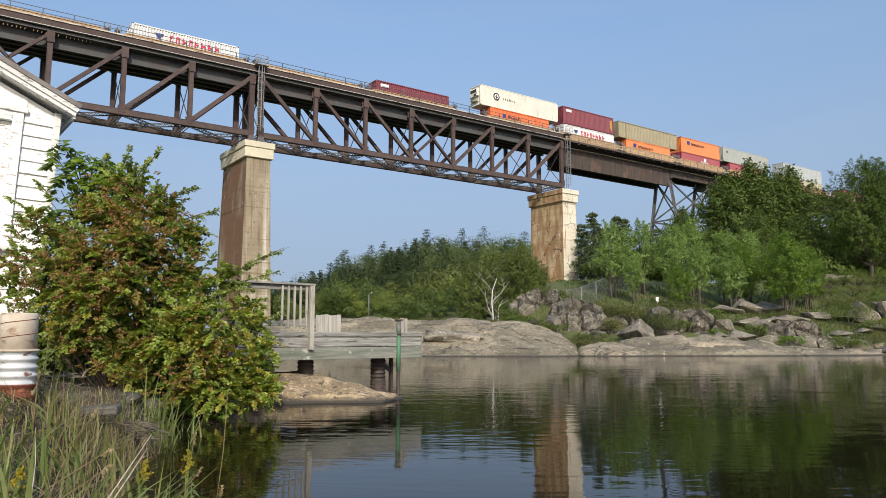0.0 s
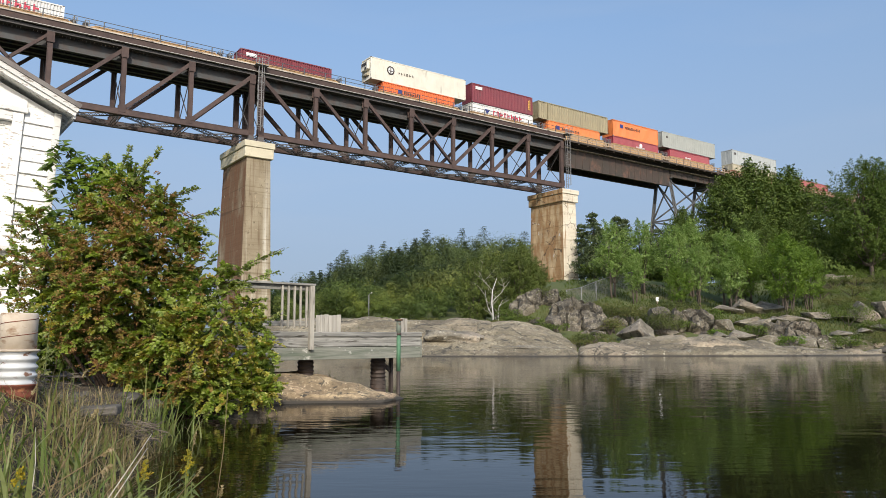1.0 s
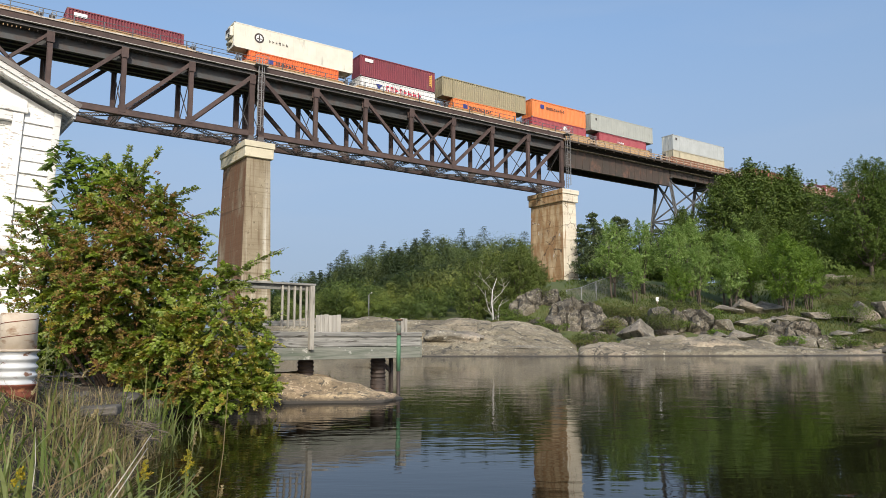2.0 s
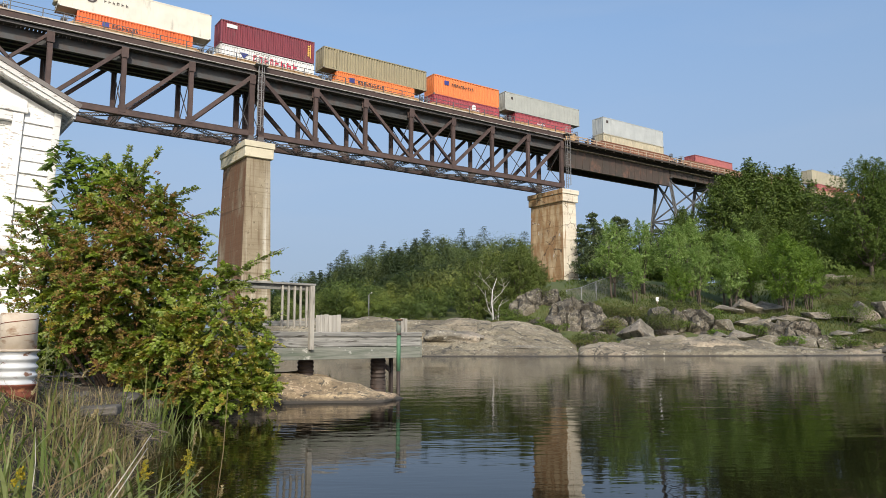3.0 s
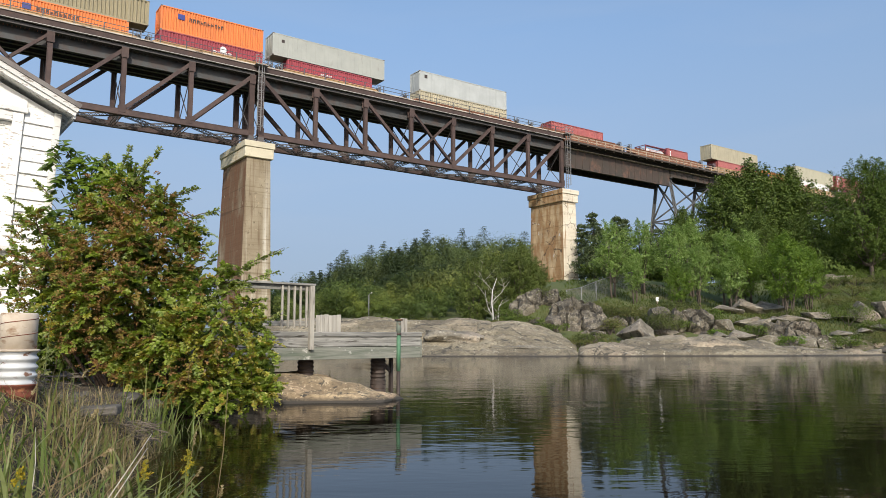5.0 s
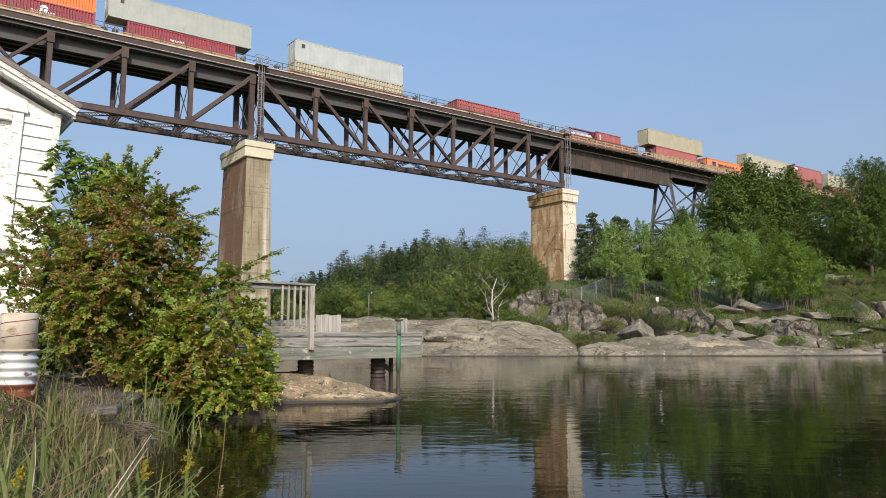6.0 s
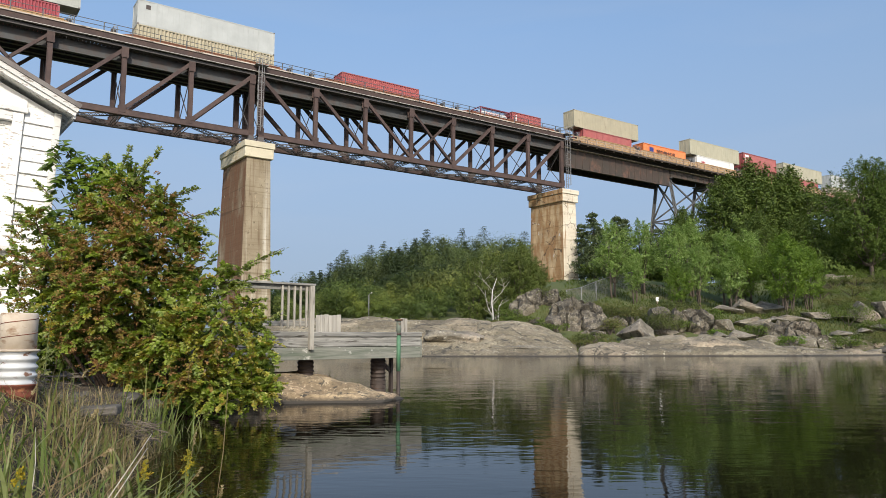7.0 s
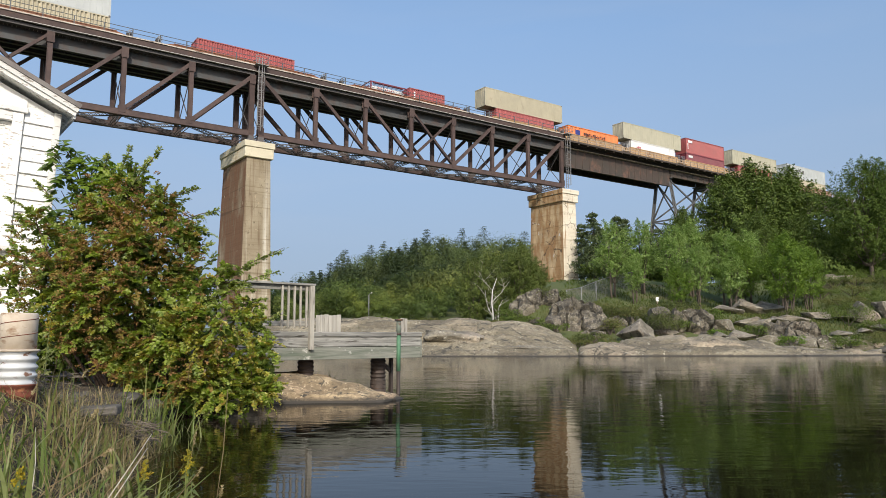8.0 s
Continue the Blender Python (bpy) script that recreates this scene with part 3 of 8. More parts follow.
M_UNDER = surface("dark_underframe", (0.03, 0.027, 0.025), (0.05, 0.04, 0.035), 2, 0.7)
M_WHEEL = surface("worn_wheel_steel", (0.10, 0.085, 0.075), (0.06, 0.05, 0.045), 4, 0.5, 0.5)
M_TANK = surface("white_tank_shell", (0.72, 0.72, 0.70), (0.6, 0.6, 0.58), 1.5, 0.35, 0.1)

W2, TALL = 1.22, 2.896


def corrugated(L, h, smooth_side):
    """Side walls and roof of a box L long: pressed ribs, or near-flat sheets with fine ribs."""
    b = Build()
    period, depth = (0.61, 0.012) if smooth_side else (0.30, 0.098) if L < 13 else (0.40, 0.125)
    n = int((L - 0.36) / period)
    period = (L - 0.36) / n
    xs, off = [], []
    for i in range(n):
        x = -L / 2 + 0.18 + i * period
        for u, d in ((0.0, 0), (0.16, 0), (0.46, 1), (0.62, 1), (0.90, 0)) if not smooth_side else ((0.0, 0), (0.93, 0), (0.94, -1), (0.99, -1)):
            xs.append(x + u * period)
            off.append(d * depth)
    xs.append(L / 2 - 0.18)
    off.append(0)
    for side in (-1, 1):
        vs, fs = [], []
        for x, o in zip(xs, off):
            y = side * (W2 - 0.03 - o)
            vs += [(x, y, 0.16), (x, y, h - 0.10)]
        for i in range(len(xs) - 1):
            q = (2 * i, 2 * i + 2, 2 * i + 3, 2 * i + 1)
            fs.append(q if side < 0 else q[::-1])
        b.add(vs, fs)
    b.box(-L / 2 + 0.06, L / 2 - 0.06, -W2 + 0.06, W2 - 0.06, h - 0.06, h - 0.03)
    b.box(-L / 2 + 0.06, L / 2 - 0.06, -W2 + 0.06, W2 - 0.06, 0.10, 0.16)
    return b


def container_frame(L, h, posts):
    b = Build()
    for x in posts:
        for y in (-1, 1):
            w = 0.09
            b.box(x - w, x + w, y * W2 - (0.12 if y > 0 else 0), y * W2 + (0.12 if y < 0 else 0), 0.16, h - 0.12)
    for y in (-1, 1):
        y0, y1 = sorted((y * W2, y * (W2 - 0.08)))
        b.box(-L / 2, L / 2, y0, y1, 0.0, 0.16).box(-L / 2, L / 2, y0, y1, h - 0.12, h)
    for x in (-1, 1):
        x0, x1 = sorted((x * L / 2, x * (L / 2 - 0.10)))
        b.box(x0, x1, -W2 + 0.08, W2 - 0.08, 0.0, 0.16).box(x0, x1, -W2 + 0.08, W2 - 0.08, h - 0.12, h)
    return b


def end_leaf(h, side):
    """One door leaf with its locking bars."""
    y0, y1 = sorted((side * 0.02, side * 1.12))
    b = Build().box(-0.04, 0.02, y0, y1, 0.17, h - 0.13)
    for f in (0.25, 0.75):
        y = y0 + (y1 - y0) * f
        b.tube([(-0.07, y, 0.1), (-0.07, y, h - 0.1)], 0.024, 6)
    for z in (0.6, 1.1, h - 0.6):
        b.box(-0.055, -0.035, y0 + 0.03, y1 - 0.03, z - 0.03, z + 0.03)
    return b


def end_wall(h):
    b = Build()
    ys = [-1.1 + 0.2 * i for i in range(12)]
    for i in range(11):
        o = 0.04 if i % 2 else 0.0
        b.box(-0.02 + o, 0.02 + o, ys[i], ys[i + 1], 0.17, h - 0.13)
    return b


def letter_bars(x0, z0, count, size, gap, seed):
    """Unreadable lettering: upright strokes of a word's size."""
    rnd, b = random.Random(seed), Build()
    x = x0
    for i in range(count):
        w = size * rnd.uniform(0.5, 0.75)
        b.box(x, x + w * 0.32, -W2 - 0.012, -W2 - 0.004, z0, z0 + size)
        k = rnd.random()
        b.box(x + w * 0.32, x + w, -W2 - 0.012, -W2 - 0.004, z0 + (size * 0.7 if k > 0.5 else size * 0.35), z0 + (size if k > 0.5 else size * 0.62))
        if k > 0.25:
            b.box(x + w * 0.68, x + w, -W2 - 0.012, -W2 - 0.004, z0, z0 + size * (0.34 if k < 0.6 else 0.7))
        x += w + gap
    return b


CASTING = surface("casting_steel", (0.16, 0.14, 0.12), (0.1, 0.085, 0.075), 3, 0.6)
CASTING_MESH = Build().box(-0.1, 0.1, -0.046, 0.046, 0, 0.122).mesh("corner_casting", CASTING)
MOVING = []


def container(s, z, L, colour, label, smooth_side=False, marks=(), h=TALL, doors=True):
    """One freight container; s is its middle along the track when the clip starts."""
    half = L / 2 - 0.095
    posts = [-half, half] if L < 13 else [-half, -5.99, 5.99, half]
    ob = thing("freight_container", label, "shipping container", BRIDGE @ Matrix.Translation((s, 0, z)), "containers on the train")
    part("shell", corrugated(L, h, smooth_side), colour, ob)
    part("frame", container_frame(L, h, posts), colour, ob)
    for x in (posts[0], posts[-1]):
        for y in (-1, 1):
            for z_ in (-0.002, h - 0.12):
                part("corner_casting", CASTING_MESH, None, ob).location = (x, y * (W2 - 0.04), z_)
    if doors:
        for side in (-1, 1):
            o = part("door_leaf", end_leaf(h, side), colour, ob)
            o.location = (-L / 2 + 0.10, 0, 0)
    else:
        o = part("front_wall", end_wall(h), colour, ob)
        o.location = (-L / 2 + 0.08, 0, 0)
    o = part("end_wall", end_wall(h), colour, ob)
    o.location = (L / 2 - 0.10, 0, 0)
    for name, b, m in marks:
        part(name, b, m, ob)
    MOVING.append((ob, s, z))
    return ob


def mark_column(x, z0, z1, n):
    """Small marks one above another."""
    b = Build()
    for i in range(n):
        z = z0 + (z1 - z0) * i / n
        b.box(x, x + 0.26, -W2 - 0.012, -W2 - 0.003, z, z + (z1 - z0) / n * 0.72)
    return b


def shield(x, z, r):
    """A plain roundel on the near side."""
    b = Build()
    vs = [(x, -W2 - 0.012, z)] + [(x + r * math.cos(a), -W2 - 0.012, z + r * math.sin(a)) for a in [i * math.pi / 8 for i in range(16)]]
    vs += [(v[0], -W2 - 0.002, v[2]) for v in vs]
    fs = [(0, 1 + i, 1 + (i + 1) % 16) for i in range(16)] + [(1 + i, 18 + i, 18 + (i + 1) % 16, 1 + (i + 1) % 16) for i in range(16)]
    return b.add(vs, fs)


def slab(x0, x1, z0, z1):
    return Build().box(x0, x1, -W2 - 0.012, -W2 - 0.003, z0, z1)


def well_car(s, length, colour, well, label):
    """A well car: two deep side sills between end platforms on wheel trucks."""
    ob = thing("well_car", label, "railway wagon", BRIDGE @ Matrix.Translation((s, 0, 32.75)), "wagons of the train")
    w = well / 2
    for side in (-1, 1):
        y = side * 1.42
        b = Build().box(-w, w, y - 0.05, y + 0.05, 0.44, 1.70)
        b.box(-w - 0.05, w + 0.05, y - 0.12, y + 0.12, 1.70, 1.80).box(-w, w, y - 0.13, y + 0.13, 0.36, 0.44)
        n = int(well / 1.3)
        for i in range(n + 1):
            x = -w + well * i / n
            b.box(x - 0.03, x + 0.03, y - 0.12, y + 0.12, 0.44, 1.70)
        part("side_sill", b, colour, ob)
        if side < 0:
            part("reporting_mark", letter_bars(-1.2, 1.30, 7, 0.26, 0.05, int(s)), P_WORN_MARK, ob).location = (0, -0.265, 0)
    b = Build()
    for i in range(5):
        x = -w + 0.5 + (well - 1.0) * i / 4
        b.box(x - 0.25, x + 0.25, -1.37, 1.37, 0.3, 0.385)
    part("floor_cross_bearers", b, M_UNDER, ob)
    for e in (-1, 1):
        x0, x1 = sorted((e * w, e * length / 2))
        b = Build().box(x0, x1, -1.35, 1.35, 0.86, 1.0)
        b.box(x0 + 0.1, x1 - 0.1, -0.35, 0.35, 0.45, 0.86)
        xa = e * w
        b.box(min(xa, xa + e * 0.12), max(xa, xa + e * 0.12), -1.37, 1.37, 0.4, 1.7)
        part("end_platform", b, colour, ob)
        # Sloping sill ends, a brake stand with its wheel, and a ladder at the corner.
        g = Build()
        xb = e * (length / 2 - 0.15)
        for y in (-1.42, 1.30):
            g.add([(xa, y, 0.86), (xb, y, 0.86), (xb, y, 1.35), (xa, y, 1.78), (xa, y + 0.12, 0.86), (xb, y + 0.12, 0.86), (xb, y + 0.12, 1.35), (xa, y + 0.12, 1.78)],
                  [(0, 1, 2, 3), (7, 6, 5, 4), (0, 4, 5, 1), (1, 5, 6, 2), (2, 6, 7, 3), (3, 7, 4, 0)])
        part("sill_end", g, colour, ob)
        xs = e * (length / 2 - 0.55)
        k = part("brake_stand", Build().box(xs - 0.14, xs + 0.14, -0.95, -0.55, 1.0, 2.05).box(xs - 0.45, xs + 0.10, -1.25, -1.0, 1.55, 1.95).box(xs - 0.25, xs + 0.25, 0.2, 0.8, 1.0, 1.95), M_UNDER, ob, "dark brake gear on the end platform")
        wheel = part("brake_wheel", Build().tube([(0.28 * math.cos(a), 0, 0.28 * math.sin(a)) for a in [i * math.pi / 6 for i in range(13)]], 0.03, 5, False).box(-0.28, 0.28, -0.02, 0.02, -0.02, 0.02).box(-0.02, 0.02, -0.02, 0.02, -0.28, 0.28), M_GALV, k)
        wheel.location = (xs, -1.02, 2.12)
        d = Build()
        for o in (-0.18, 0.18):
            d.box(xs + o - 0.025, xs + o + 0.025, -1.46, -1.42, 0.3, 2.35)
        for i in range(6):
            d.box(xs - 0.18, xs + 0.18, -1.46, -1.43, 0.55 + 0.33 * i, 0.59 + 0.33 * i)
        part("corner_ladder", d, M_GALV, ob)
        r = Build()
        x = e * (length / 2 - 0.35)
        for y in (-1.3, 1.3):
            r.box(x - 0.025, x + 0.025, y - 0.025, y + 0.025, 1.0, 2.3)
        r.box(x - 0.025, x + 0.025, -1.3, 1.3, 2.25, 2.3).box(x - 0.02, x + 0.02, -1.3, 1.3, 1.8, 1.84)
        part("grab_rail", r, M_GALV, ob)
        t = part("wheel_truck", Build().box(e * (length / 2) - 1.25, e * (length / 2) + 1.25, -1.05, -0.9, 0.35, 0.68).box(e * (length / 2) - 1.25, e * (length / 2) + 1.25, 0.9, 1.05, 0.35, 0.68).box(e * (length / 2) - 0.3, e * (length / 2) + 0.3, -0.9, 0.9, 0.3, 0.8), M_UNDER, ob) if e > 0 else None
        if t:
            for x in (length / 2 - 0.88, length / 2 + 0.88):
                for y in (-0.76, 0.76):
                    wh = Build().lathe([(0.0, -0.07), (0.40, -0.07), (0.46, -0.06), (0.46, -0.03), (0.42, -0.02), (0.42, 0.07), (0.0, 0.07)], 20)
                    o = part("wheel", wh, M_WHEEL, t)
                    o.matrix_basis = Matrix.Translation((x, y, 0.42)) @ Matrix.Rotation(math.pi / 2 * (1 if y > 0 else -1), 4, "X")
    MOVING.append((ob, s, 32.75))
    return ob


L40, L53, L20 = 12.19, 16.15, 6.06
ZB, ZT = 33.14, 36.04
LINE_RED = lambda: [("line_mark", Build().add([(-3.7, -W2 - 0.012, 2.3), (-2.6, -W2 - 0.012, 2.3), (-3.15, -W2 - 0.012, 1.6)], [(0, 2, 1)]), P_BLUE),
                    ("lettering", letter_bars(-2.0, 1.55, 8, 0.78, 0.26, 3), P_RED_MARK)]
MARK_LLOYD = lambda: [("square_mark", slab(-4.2, -3.4, 1.65, 2.3), P_BLUE), ("lettering", letter_bars(-2.9, 1.62, 10, 0.46, 0.12, 5), P_DARK_MARK)]
CORNER = lambda c, L=L40: [("number_panel", slab(-L / 2 + 0.7, -L / 2 + 2.0, 2.05, 2.5), c)]
TAIL = lambda c, L=L40: [("number_column", mark_column(L / 2 - 0.95, 0.8, 2.3, 6), c), ("number_stripe", slab(L / 2 - 0.62, L / 2 - 0.5, 0.6, 2.4), c)]

# Wagons by the middle of their wells; the first are empty or carry one box.
for mid in (-9.0, 6.7):
    well_car(mid, 15.6, P_TAN, 13.0, "empty tan-painted well wagon of a freight train")
well_car(22.3, 15.6, P_TAN, 13.0, "tan-painted well wagon carrying a single container")
container(22.4, ZB, L40, P_WHITE, "white corrugated steel shipping container with red lettering", marks=LINE_RED())
well_car(38.0, 15.6, P_TAN, 13.0, "empty tan-painted well wagon of a freight train")
well_car(53.7, 15.6, P_TAN, 13.0, "tan-painted well wagon carrying a single container")
container(53.7, ZB, L40, P_MAROON, "maroon corrugated steel shipping container with a white number panel", marks=CORNER(P_WHITE_MARK))

for mid in (73.6, 89.0, 104.45, 119.9, 135.35):
    well_car(mid, 15.42, P_TAN, 13.0, "tan-painted well wagon carrying two stacked containers")
container(73.6, ZB, L40, P_DEEP_ORANGE, "reddish orange corrugated shipping container under a white one", marks=[("square_mark", slab(-3.6, -2.9, 1.6, 2.2), P_BLUE), ("lettering", letter_bars(-2.6, 1.65, 8, 0.42, 0.1, 8), P_DARK_MARK)])
van = container(73.68, ZT, L53, P_IVORY, "long smooth white refrigerated container with a dark roundel", True, h=3.1, marks=
                [("roundel", shield(-4.9, 1.75, 0.62), P_DARK_MARK), ("roundel_face", Build().add([(-4.9 + 0.42 * math.cos(i * math.pi / 6), -W2 - 0.02, 1.75 + 0.42 * math.sin(i * math.pi / 6)) for i in range(12)], [tuple(range(12))]), P_WHITE_MARK),
                 ("roundel_bars", Build().box(-4.97, -4.83, -W2 - 0.028, -W2 - 0.021, 1.38, 2.1).box(-5.2, -4.6, -W2 - 0.028, -W2 - 0.021, 1.6, 1.72), P_DARK_MARK),
                 ("lettering", letter_bars(-3.6, 1.45, 6, 0.36, 0.22, 4), P_DARK_MARK)], doors=False)
part("cooling_unit", Build().cbox(-L53 / 2 - 0.34, -L53 / 2 + 0.08, -0.95, 0.95, 1.35, 2.55, 0.08).box(-L53 / 2 - 0.37, -L53 / 2 - 0.33, -0.8, 0.8, 1.9, 2.45), P_IVORY, van, "white front-mounted cooling unit")
part("grille", Build().box(-L53 / 2 - 0.385, -L53 / 2 - 0.372, -0.7, 0.7, 1.95, 2.4).box(-L53 / 2 - 0.36, -L53 / 2 - 0.342, -0.6, -0.1, 1.42, 1.75), M_UNDER, van, "dark ventilation grille")
part("fuel_tank", Build().tube([(-L53 / 2 - 0.12, -0.7, 0.75), (-L53 / 2 - 0.12, 0.7, 0.75)], 0.2, 10), P_CREAM, van)
container(89.0, ZB, L40, P_WHITE, "white corrugated steel shipping container with red lettering", marks=LINE_RED())
container(89.0, ZT + 0.12, L40, P_MAROON, "maroon corrugated shipping container stacked on a white one", marks=CORNER(P_WHITE_MARK) + TAIL(P_ORANGE_MARK))
container(104.4, ZB, L40, P_ORANGE, "orange corrugated shipping container with dark lettering", marks=MARK_LLOYD())
container(104.47, ZT, L53, P_OLIVE, "long olive corrugated container stacked on an orange one")
container(119.9, ZB, L40, P_RED, "red corrugated shipping container with a white emblem", marks=[("roundel", shield(1.2, 2.1, 0.4), P_WHITE_MARK), ("lettering", letter_bars(0.0, 1.55, 9, 0.28, 0.09, 12), P_WHITE_MARK)])
container(119.9, ZT, L40, P_ORANGE, "orange corrugated shipping container stacked on a red one", marks=MARK_LLOYD())
container(135.35, ZB, L40, P_RED, "dull red corrugated shipping container under a grey one", marks=[("lettering", letter_bars(-1.5, 1.6, 6, 0.3, 0.1, 14), P_WHITE_MARK)])
container(135.3, ZT + 0.10, L53, P_GREY, "long smooth grey container stacked on a red one", True, [("number_panel", slab(-6.9, -6.5, 1.8, 2.2), P_DARK_MARK)])

well_car(157.2, 21.6, P_RUST, 17.4, "rust-coloured long well wagon carrying two stacked containers")
container(157.2, ZB, L53, P_CREAM, "long cream corrugated container under a pale grey one")
container(157.2, ZT, L53, P_PALE, "long smooth pale grey container with a white ribbed end", True, [("number_panel", slab(-7.2, -6.7, 1.9, 2.4), P_DARK_MARK)])
well_car(180.8, 21.6, P_RUST, 17.4, "rust-coloured long well wagon carrying one container")
container(180.8, ZB, L40, P_BRICK, "brick red corrugated shipping container on a long wagon")
well_car(204.0, 21.6, P_RUST, 17.4, "rust-coloured long well wagon carrying two short containers")
container(207.2, ZB, L20, P_BRICK, "short brick red shipping container beside a tank container", marks=[("number_column", mark_column(-2.3, 1.5, 2.5, 4), P_WHITE_MARK)])


def tank_container(s, z):
    ob = thing("tank_container", "white tank container in a dark red steel frame", "tank container", BRIDGE @ Matrix.Translation((s, 0, z)), "containers on the train")
    h, L = 2.59, L20
    prof = [(0.0, -2.85), (0.5, -2.80), (0.9, -2.62), (1.08, -2.3), (1.1, -2.2), (1.1, 2.2), (1.08, 2.3), (0.9, 2.62), (0.5, 2.80), (0.0, 2.85)]
    o = part("tank_shell", Build().lathe(prof, 28), M_TANK, ob)
    o.matrix_basis = Matrix.Translation((0, 0, 1.32)) @ Matrix.Rotation(math.pi / 2, 4, "Y")
    part("frame", container_frame(L, h, [-L / 2 + 0.095, L / 2 - 0.095]), P_MAROON, ob)
    b = Build()
    for y in (-1, 1):
        for x in (-1, 1):
            b.beam((x * (L / 2 - 0.1), y * (W2 - 0.06), h - 0.1), (x * (L / 2 - 1.3), y * (W2 - 0.06), h - 0.1), 0.1, 0.1)
    b.box(-2.4, 2.4, -1.0, -0.55, h - 0.08, h - 0.04).box(-2.4, 2.4, 0.55, 1.0, h - 0.08, h - 0.04)
    part("roof_walkway", b, P_MAROON, ob)
    part("lettering", letter_bars(-1.9, 1.6, 9, 0.26, 0.14, 21), P_RED_MARK, ob)
    MOVING.append((ob, s, z))


tank_container(200.95, ZB)
for mid in (225.8, 241.3, 256.8, 272.6, 289.2):
    well_car(mid, 15.5 if mid < 280 else 16.2, P_TAN, 13.0, "tan-painted well wagon carrying stacked containers")
container(225.9, ZB, L40, P_BRICK, "dull red corrugated shipping container under a cream one")
container(225.8, ZT, L53, P_CREAM, "long cream weathered container stacked on a red one", True)
container(241.3, ZB, L40, P_ORANGE, "orange corrugated shipping container with dark lettering", marks=[("square_mark", slab(-4.4, -3.3, 1.45, 2.35), P_BLUE), ("lettering", letter_bars(-2.4, 1.5, 10, 0.62, 0.14, 5), P_DARK_MARK)])
container(256.9, ZB, L40, P_WHITE, "white corrugated container with red lettering under a beige one", marks=[("lettering", letter_bars(-4.6, 1.5, 4, 0.42, 0.08, 31), P_RED_MARK)])
container(256.9, ZT, L53, P_BEIGE, "long beige ribbed container stacked on a white one", True)
container(272.6, ZB, L40, P_MAROON, "maroon corrugated container under a brick red one", marks=CORNER(P_WHITE_MARK))
container(272.6, ZT, L40, P_BRICK, "brick red corrugated container stacked on a maroon one", marks=CORNER(P_WHITE_MARK) + [("number_column", mark_column(-5.6, 0.8, 2.0, 5), P_WHITE_MARK)])
container(289.6, ZB, L40, P_BRICK, "brick red corrugated container under a beige one")
container(289.6, ZT, L53, P_BEIGE, "long beige weathered container stacked on a red one", True)
well_car(310.0, 21.0, P_RUST, 17.4, "rust-coloured long well wagon carrying two stacked containers")
container(310.0, ZB, L53, P_CREAM, "long cream corrugated container under a white one")
container(310.0, ZT, L53, P_PALE, "long smooth pale grey container with dark grey lettering", True, [("lettering", letter_bars(-4.5, 1.2, 5, 0.8, 0.2, 51), P_DARK_MARK)])
# ---- ground and water ----
def bank_ground(name):
    """Turf on the far slopes, dark earth and dead thatch on the near shore."""
    m, n, l, b = shader(name)
    nt = m.node_tree
    turf = mix(nt, gate(nt, noise_node(nt, 0.5, 6), 0.3, 0.7), (0.062, 0.092, 0.022), (0.105, 0.112, 0.036))
    turf = mix(nt, gate(nt, noise_node(nt, 0.22, 5), 0.55, 0.7), turf, (0.115, 0.092, 0.046))
    earth = mix(nt, gate(nt, noise_node(nt, 7.0, 6), 0.35, 0.65), (0.028, 0.021, 0.014), (0.075, 0.055, 0.036))
    earth = mix(nt, gate(nt, noise_node(nt, 26.0, 4, (1, 0.3, 1)), 0.58, 0.68), earth, (0.26, 0.20, 0.125))
    sep = n.new("ShaderNodeSeparateXYZ")
    l.new(n.new("ShaderNodeNewGeometry").outputs["Position"], sep.inputs[0])
    earth = mix(nt, gate(nt, sep.outputs[2], 0.36, 0.14), earth, (0.018, 0.015, 0.010))
    l.new(mix(nt, gate(nt, sep.outputs[1], 30.0, 22.0), turf, earth), b.inputs["Base Color"])
    b.inputs["Roughness"].default_value = 0.95
    bump(nt, b, noise_node(nt, 9.0, 6), 0.9, 0.05)
    return m


M_GRASS = bank_ground("bank_ground")


